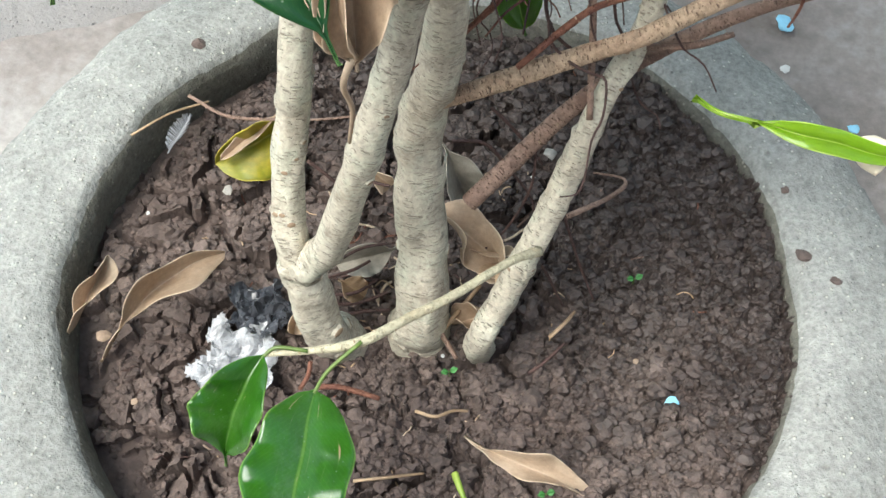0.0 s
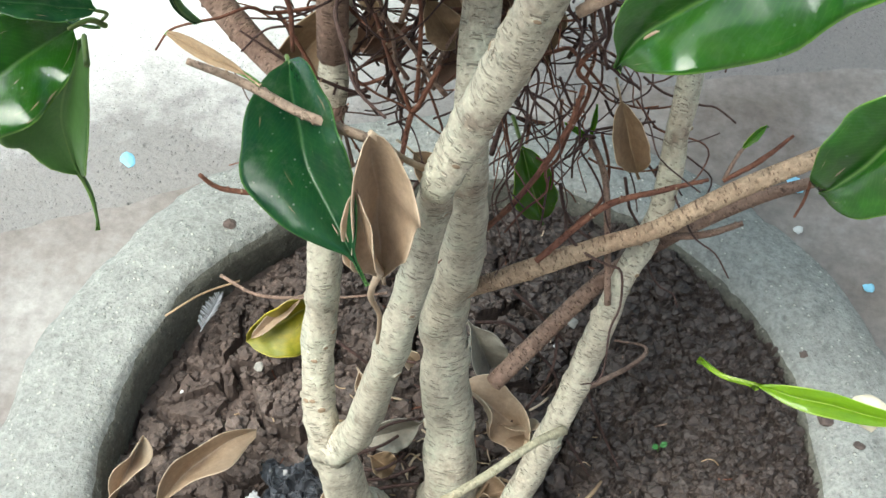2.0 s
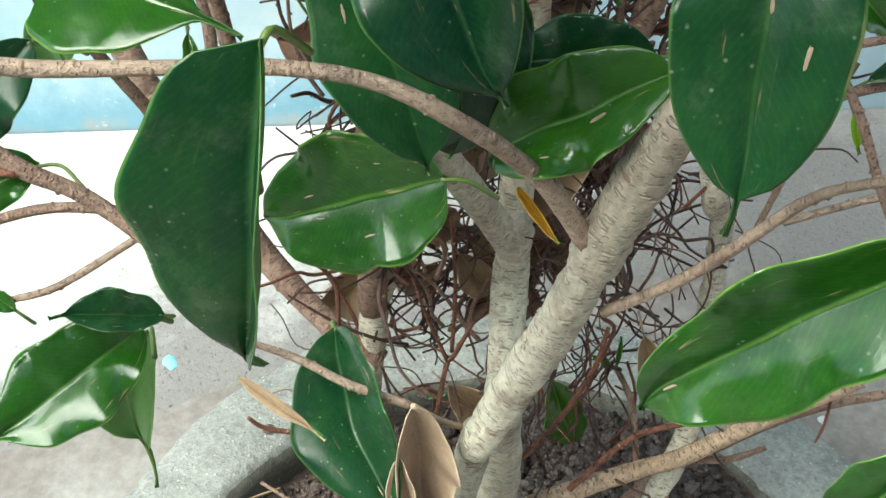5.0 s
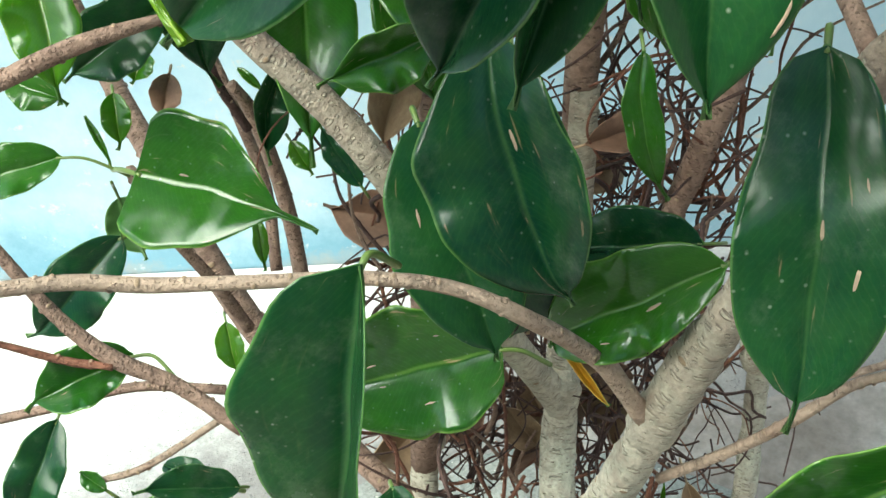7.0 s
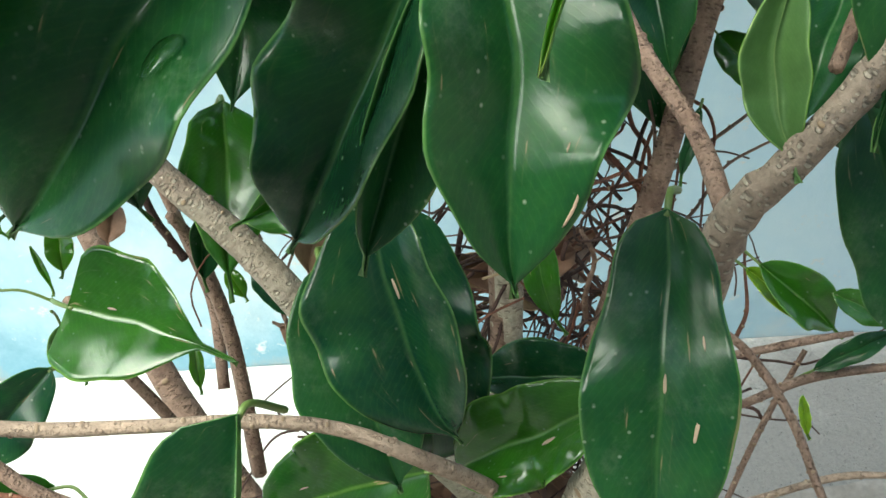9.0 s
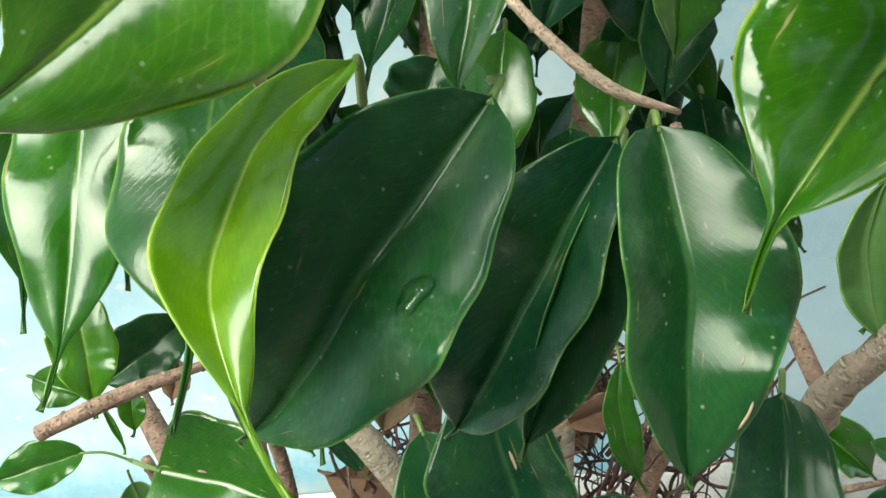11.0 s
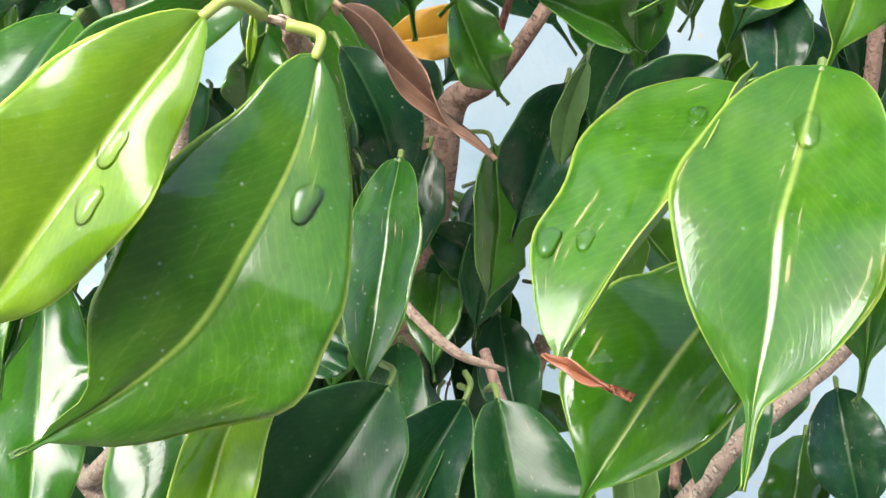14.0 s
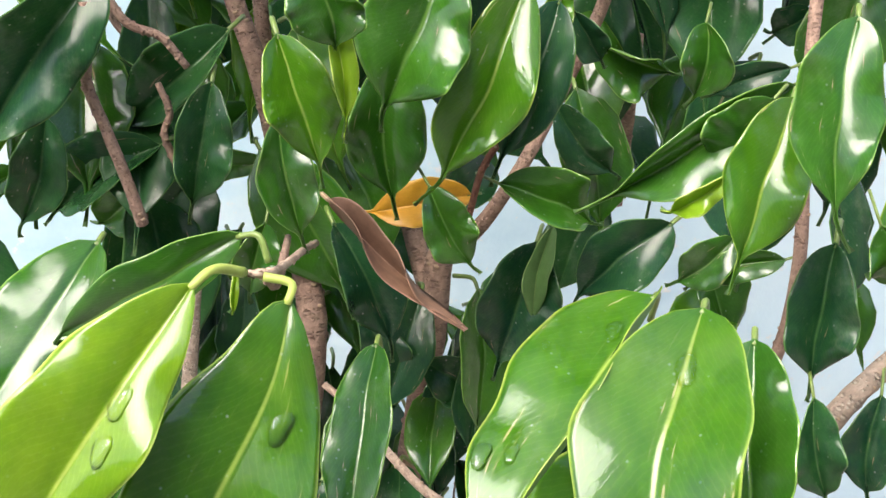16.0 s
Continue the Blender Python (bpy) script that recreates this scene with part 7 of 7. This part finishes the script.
leaf(PLANT, (0.0169, 0.0564, 0.3034), (0.0323, 0.0585, 0.2783), 0.0157, (0.39, -0.91, 0.16), LEAF_BROWN, wave=0.1, under=LEAF_BROWN, fold=(40, 40))
leaf(PLANT, (-0.0216, 0.0466, 0.2032), (-0.0058, 0.0420, 0.1854), 0.0213, (0.37, -0.77, 0.53), LEAF_DRY, wave=0.1, under=LEAF_DRY, fold=(40, 49))
leaf(PLANT, (0.0115, 0.0420, 0.4095), (0.0355, 0.0542, 0.4071), 0.0163, (0.40, -0.65, 0.65), LEAF_BROWN, wave=0.1, under=LEAF_BROWN, fold=(40, 40))
tube("twig", [(0.0775, 0.0110, 0.3287, 0.0011), (0.0902, 0.0234, 0.3521, 0.0012), (0.1051, 0.0352, 0.3750, 0.0010)], BARK_UP, PLANT, 6, lump=0.06, knots=8)
tube("twig", [(0.0811, -0.0010, 0.3455, 0.0012), (0.1084, 0.0004, 0.3535, 0.0012), (0.1275, -0.0028, 0.3565, 0.0009)], TWIG_GREEN, PLANT, 6, lump=0.06, knots=7)
tube("twig", [(-0.0461, -0.0860, 0.6669, 0.0005), (-0.0409, -0.0833, 0.6647, 0.0010), (-0.0359, -0.0621, 0.6557, 0.0010), (-0.0277, -0.0161, 0.6369, 0.0011), (-0.0194, 0.0385, 0.6124, 0.0012)], TWIG_GREEN, PLANT, 8, lump=0.06, knots=21)
leaf(PLANT, (0.0980, -0.0351, 0.5563), (0.0769, -0.0630, 0.5161), 0.0245, (-0.40, -0.64, 0.66), LEAF_OLD, bend=0.1, wave=0.05, tail=0.34, fold=(24, 31))
leaf(PLANT, (0.1270, -0.0367, 0.5463), (0.1285, -0.0668, 0.5133), 0.0253, (-0.54, -0.63, 0.55), LEAF_OLD, bend=0.1, wave=0.05, tail=0.34, fold=(31, 24))
leaf(PLANT, (0.1281, -0.0268, 0.5221), (0.1148, -0.0523, 0.4901), 0.0215, (-0.46, -0.59, 0.66), LEAF_MID, bend=0.1, wave=0.05, tail=0.34, fold=(24, 24))
leaf(PLANT, (0.0864, -0.0125, 0.5276), (0.0713, -0.0362, 0.4981), 0.0198, (-0.34, -0.64, 0.69), LEAF_OLD, bend=0.1, wave=0.05, tail=0.34, fold=(34, 24))
leaf(PLANT, (0.0905, -0.0022, 0.5107), (0.1026, -0.0148, 0.4707), 0.0215, (-0.33, -0.92, 0.19), LEAF_OLD, bend=0.1, wave=0.05, tail=0.34, fold=(24, 40))
leaf(PLANT, (0.1367, 0.0034, 0.5388), (0.1196, -0.0130, 0.5003), 0.0232, (-0.48, -0.71, 0.51), LEAF_OLD, bend=0.1, wave=0.05, tail=0.34, fold=(24, 24))


# ---- foliage further in, roots and small stuff ----
def joined(parts, name, label):
    """One mesh out of many leaves, for those too far in to tell apart."""
    verts, faces, uvs, fm, mats = [], [], [], [], []
    for ob in parts:
        me, o = ob.data, len(verts)
        verts += [v.co.copy() for v in me.vertices]
        layer, at = me.uv_layers[0].data, {}
        for p in me.polygons:
            faces.append([o + i for i in p.vertices])
            for li in p.loop_indices:
                at[me.loops[li].vertex_index] = tuple(layer[li].uv)
            m = me.materials[p.material_index]
            if m not in mats:
                mats.append(m)
            fm.append(mats.index(m))
        uvs += [at.get(i, (0, 0)) for i in range(len(me.vertices))]
        bpy.data.objects.remove(ob)
    return tagged(mesh_object(name, verts, faces, mats, PLANT, label, uvs=uvs, face_mats=fm), kind="stuff")


def back_foliage():
    rng = random.Random(11)
    deep = []
    # from 560 on: crown leaves never in view, added overhead as shade
    for i in range(960):
        x, y, z = rng.uniform(-0.3, 0.3), rng.uniform(0.035 if i < 560 else -0.03, 0.24), rng.uniform(0.5, 1.0) if i < 560 else rng.uniform(0.92, 1.15)
        if (i >= 560 and abs(x) > 0.22) or z < 0.53 + 0.25 * y or (abs(x - 0.028) < 0.03 and y < 0.085) or (abs(x + 0.025) < 0.02 and y < 0.06):
            continue
        length = rng.uniform(0.045, 0.075)
        yaw, droop = rng.uniform(-2.6, -0.5), rng.uniform(-1.25, -0.35)
        ax = Vector((math.cos(yaw) * math.cos(droop), math.sin(yaw) * math.cos(droop), math.sin(droop)))
        base = Vector((x, y, z))
        face = Vector((rng.uniform(-0.5, 0.5), -0.55, 0.7))
        near = y < 0.09 and z < 0.85
        ob = leaf(PLANT, base, base + ax * length, length * rng.uniform(0.42, 0.52), face, rng.choice((LEAF_OLD, LEAF_OLD, LEAF_MID, LEAF_MID, LEAF_NEW)),
                  bend=0.08, fold=(rng.uniform(5, 30), rng.uniform(5, 30)), wave=rng.uniform(0.02, 0.09), tail=0.36, sway=rng.uniform(-0.05, 0.05), steps=10 if i < 560 else 6, stem=near)
        if not near:
            deep.append(ob)
    joined(deep, "far_leaves", "dense dark green leaves deeper in the shrub, and unseen leaves added above for shade")


back_foliage()


def inner_foliage():
    rng = random.Random(21)
    for _ in range(70):
        base = Vector((rng.uniform(-0.1, 0.075), rng.uniform(0.04, 0.13), rng.uniform(0.47, 0.6)))
        yaw, droop = rng.uniform(-2.6, -0.5), rng.uniform(-1.3, -0.5)
        ax = Vector((math.cos(yaw) * math.cos(droop), math.sin(yaw) * math.cos(droop), math.sin(droop)))
        length = rng.uniform(0.04, 0.06)
        leaf(PLANT, base, base + ax * length, length * 0.46, (rng.uniform(-0.5, 0.5), -0.6, 0.6), rng.choice((LEAF_OLD, LEAF_OLD, LEAF_MID)),
             bend=0.08, fold=(rng.uniform(5, 30), rng.uniform(5, 30)), wave=0.03, steps=10)


inner_foliage()


def aerial_roots():
    """A tangle of thin dark roots behind the stems."""
    rng = random.Random(5)
    for k in range(420):
        if k < 290:
            a = Vector((rng.uniform(-0.055, 0.055), rng.uniform(0.035, 0.12), rng.uniform(0.17, 0.4)))
        elif k < 360:
            a = Vector((rng.uniform(0.03, 0.08), rng.uniform(0.05, 0.11), rng.uniform(0.17, 0.34)))
        else:
            a = Vector((rng.gauss(0.048, 0.011), rng.uniform(0.04, 0.1), rng.uniform(0.34, 0.46)))
        d = Vector((rng.uniform(-1, 1), rng.uniform(-0.4, 0.6), rng.uniform(-1, 0.6))).normalized()
        r = rng.uniform(0.0003, 0.0008) if rng.random() < 0.8 or 290 <= k < 360 else rng.uniform(0.0008, 0.0012)
        pts = []
        for i in range(rng.randint(5, 10)):
            pts.append((*a, r * (1 - 0.07 * i)))
            d = (d + Vector((rng.uniform(-0.8, 0.8), rng.uniform(-0.6, 0.5), rng.uniform(-0.8, 0.55)))).normalized()
            a = a + d * rng.uniform(0.006, 0.014)
        tube("aerial_root", pts, rng.choice((ROOT, ROOT, ROOT, TWIG_RED)), PLANT, 5, 3)


aerial_roots()


def inner_twigs():
    """Short dead twigs caught between the stems."""
    rng = random.Random(9)
    for k in range(110):
        if k < 75:
            a = Vector((rng.uniform(-0.055, 0.06), rng.uniform(0.03, 0.11), rng.uniform(0.2, 0.37)))
        else:
            a = Vector((rng.gauss(0.05, 0.014), rng.uniform(0.05, 0.1), rng.uniform(0.34, 0.43)))
        d = Vector((rng.uniform(-0.5, 0.5), rng.uniform(-0.3, 0.4), rng.uniform(0.2, 1))).normalized()
        r = rng.uniform(0.0006, 0.0013)
        pts = []
        for i in range(5):
            pts.append((*a, r * (1 - 0.12 * i)))
            d = (d + Vector((rng.uniform(-0.4, 0.4), rng.uniform(-0.3, 0.3), rng.uniform(-0.4, 0.4)))).normalized()
            a = a + d * rng.uniform(0.009, 0.017)
        tube("dead_twig", pts, rng.choice((TWIG_RED, ROOT, BARK_UP)), PLANT, 6, 4, lump=0.1, knots=3)


inner_twigs()


def caught_leaves():
    """Dead brown leaves caught among the twigs."""
    rng = random.Random(33)
    for _ in range(44):
        base = Vector((rng.uniform(-0.055, 0.045), rng.uniform(0.06, 0.13), rng.uniform(0.2, 0.37)))
        ax = Vector((rng.uniform(-1, 1), rng.uniform(-0.5, 0.5), rng.uniform(-1, 0.2))).normalized()
        length = rng.uniform(0.028, 0.048)
        leaf(PLANT, base, base + ax * length, length * 0.5, (rng.uniform(-0.7, 0.7), -0.8, 0.4), rng.choice((LEAF_BROWN, LEAF_BROWN, LEAF_DRY)), under=LEAF_BROWN,
             bend=0.12, fold=(rng.uniform(10, 50), rng.uniform(10, 50)), wave=0.15, twist=rng.uniform(-80, 80), cup=0.2, steps=12, stem=False, name="dead_leaf")


caught_leaves()


def litter():
    """Bits of dry stalk, root and leaf round the stems' feet and here and there on the bed."""
    rng = random.Random(77)
    bits = []
    for i in range(150):
        if i < 70:
            x, y = rng.uniform(-0.06, 0.035), rng.uniform(-0.02, 0.06)
        else:
            an, r = rng.uniform(0, 6.283), 0.16 * math.sqrt(rng.random())
            x, y = POT.x + r * math.cos(an), POT.y + r * math.sin(an)
        yaw, length, r = rng.uniform(0, 6.283), rng.uniform(0.006, 0.02 if i < 70 else 0.012), rng.uniform(0.0003, 0.0008 if i < 70 else 0.0005)
        pts = []
        for k in range(4):
            x, y = x + math.cos(yaw) * length / 3, y + math.sin(yaw) * length / 3
            pts.append((x, y, soil_height(x, y) + r + (0.004 * rng.random() if i < 70 else 0.001), r))
            yaw += rng.uniform(-0.6, 0.6)
        bits.append(tube("bit", pts, rng.choice((ROOT, TWIG_RED, LEAF_DRY, BARK_UP, LEAF_TAN)), None, 5, 3))
    ob = joined(bits, "litter", "")
    ob.parent = None
    tagged(ob, "dry stalk and root bits strewn on the soil", "litter", kind="stuff")


litter()

# alike small things lying about, told as groups
GROUPS = {"leaf": "dead leaves on the soil", "paint chip": "blue paint chips", "chip": "white chips", "mud lump": "mud lumps on the rim",
          "seedling": "sprouts in the soil", "straw": "straws on the soil", "twig": "dry twigs on the soil", "husk": "tan husks"}
for thing in [o for o in scene.objects if o.parent is None and "category" in o]:
    if thing["category"] in GROUPS:
        tagged(thing, group=GROUPS[thing["category"]])
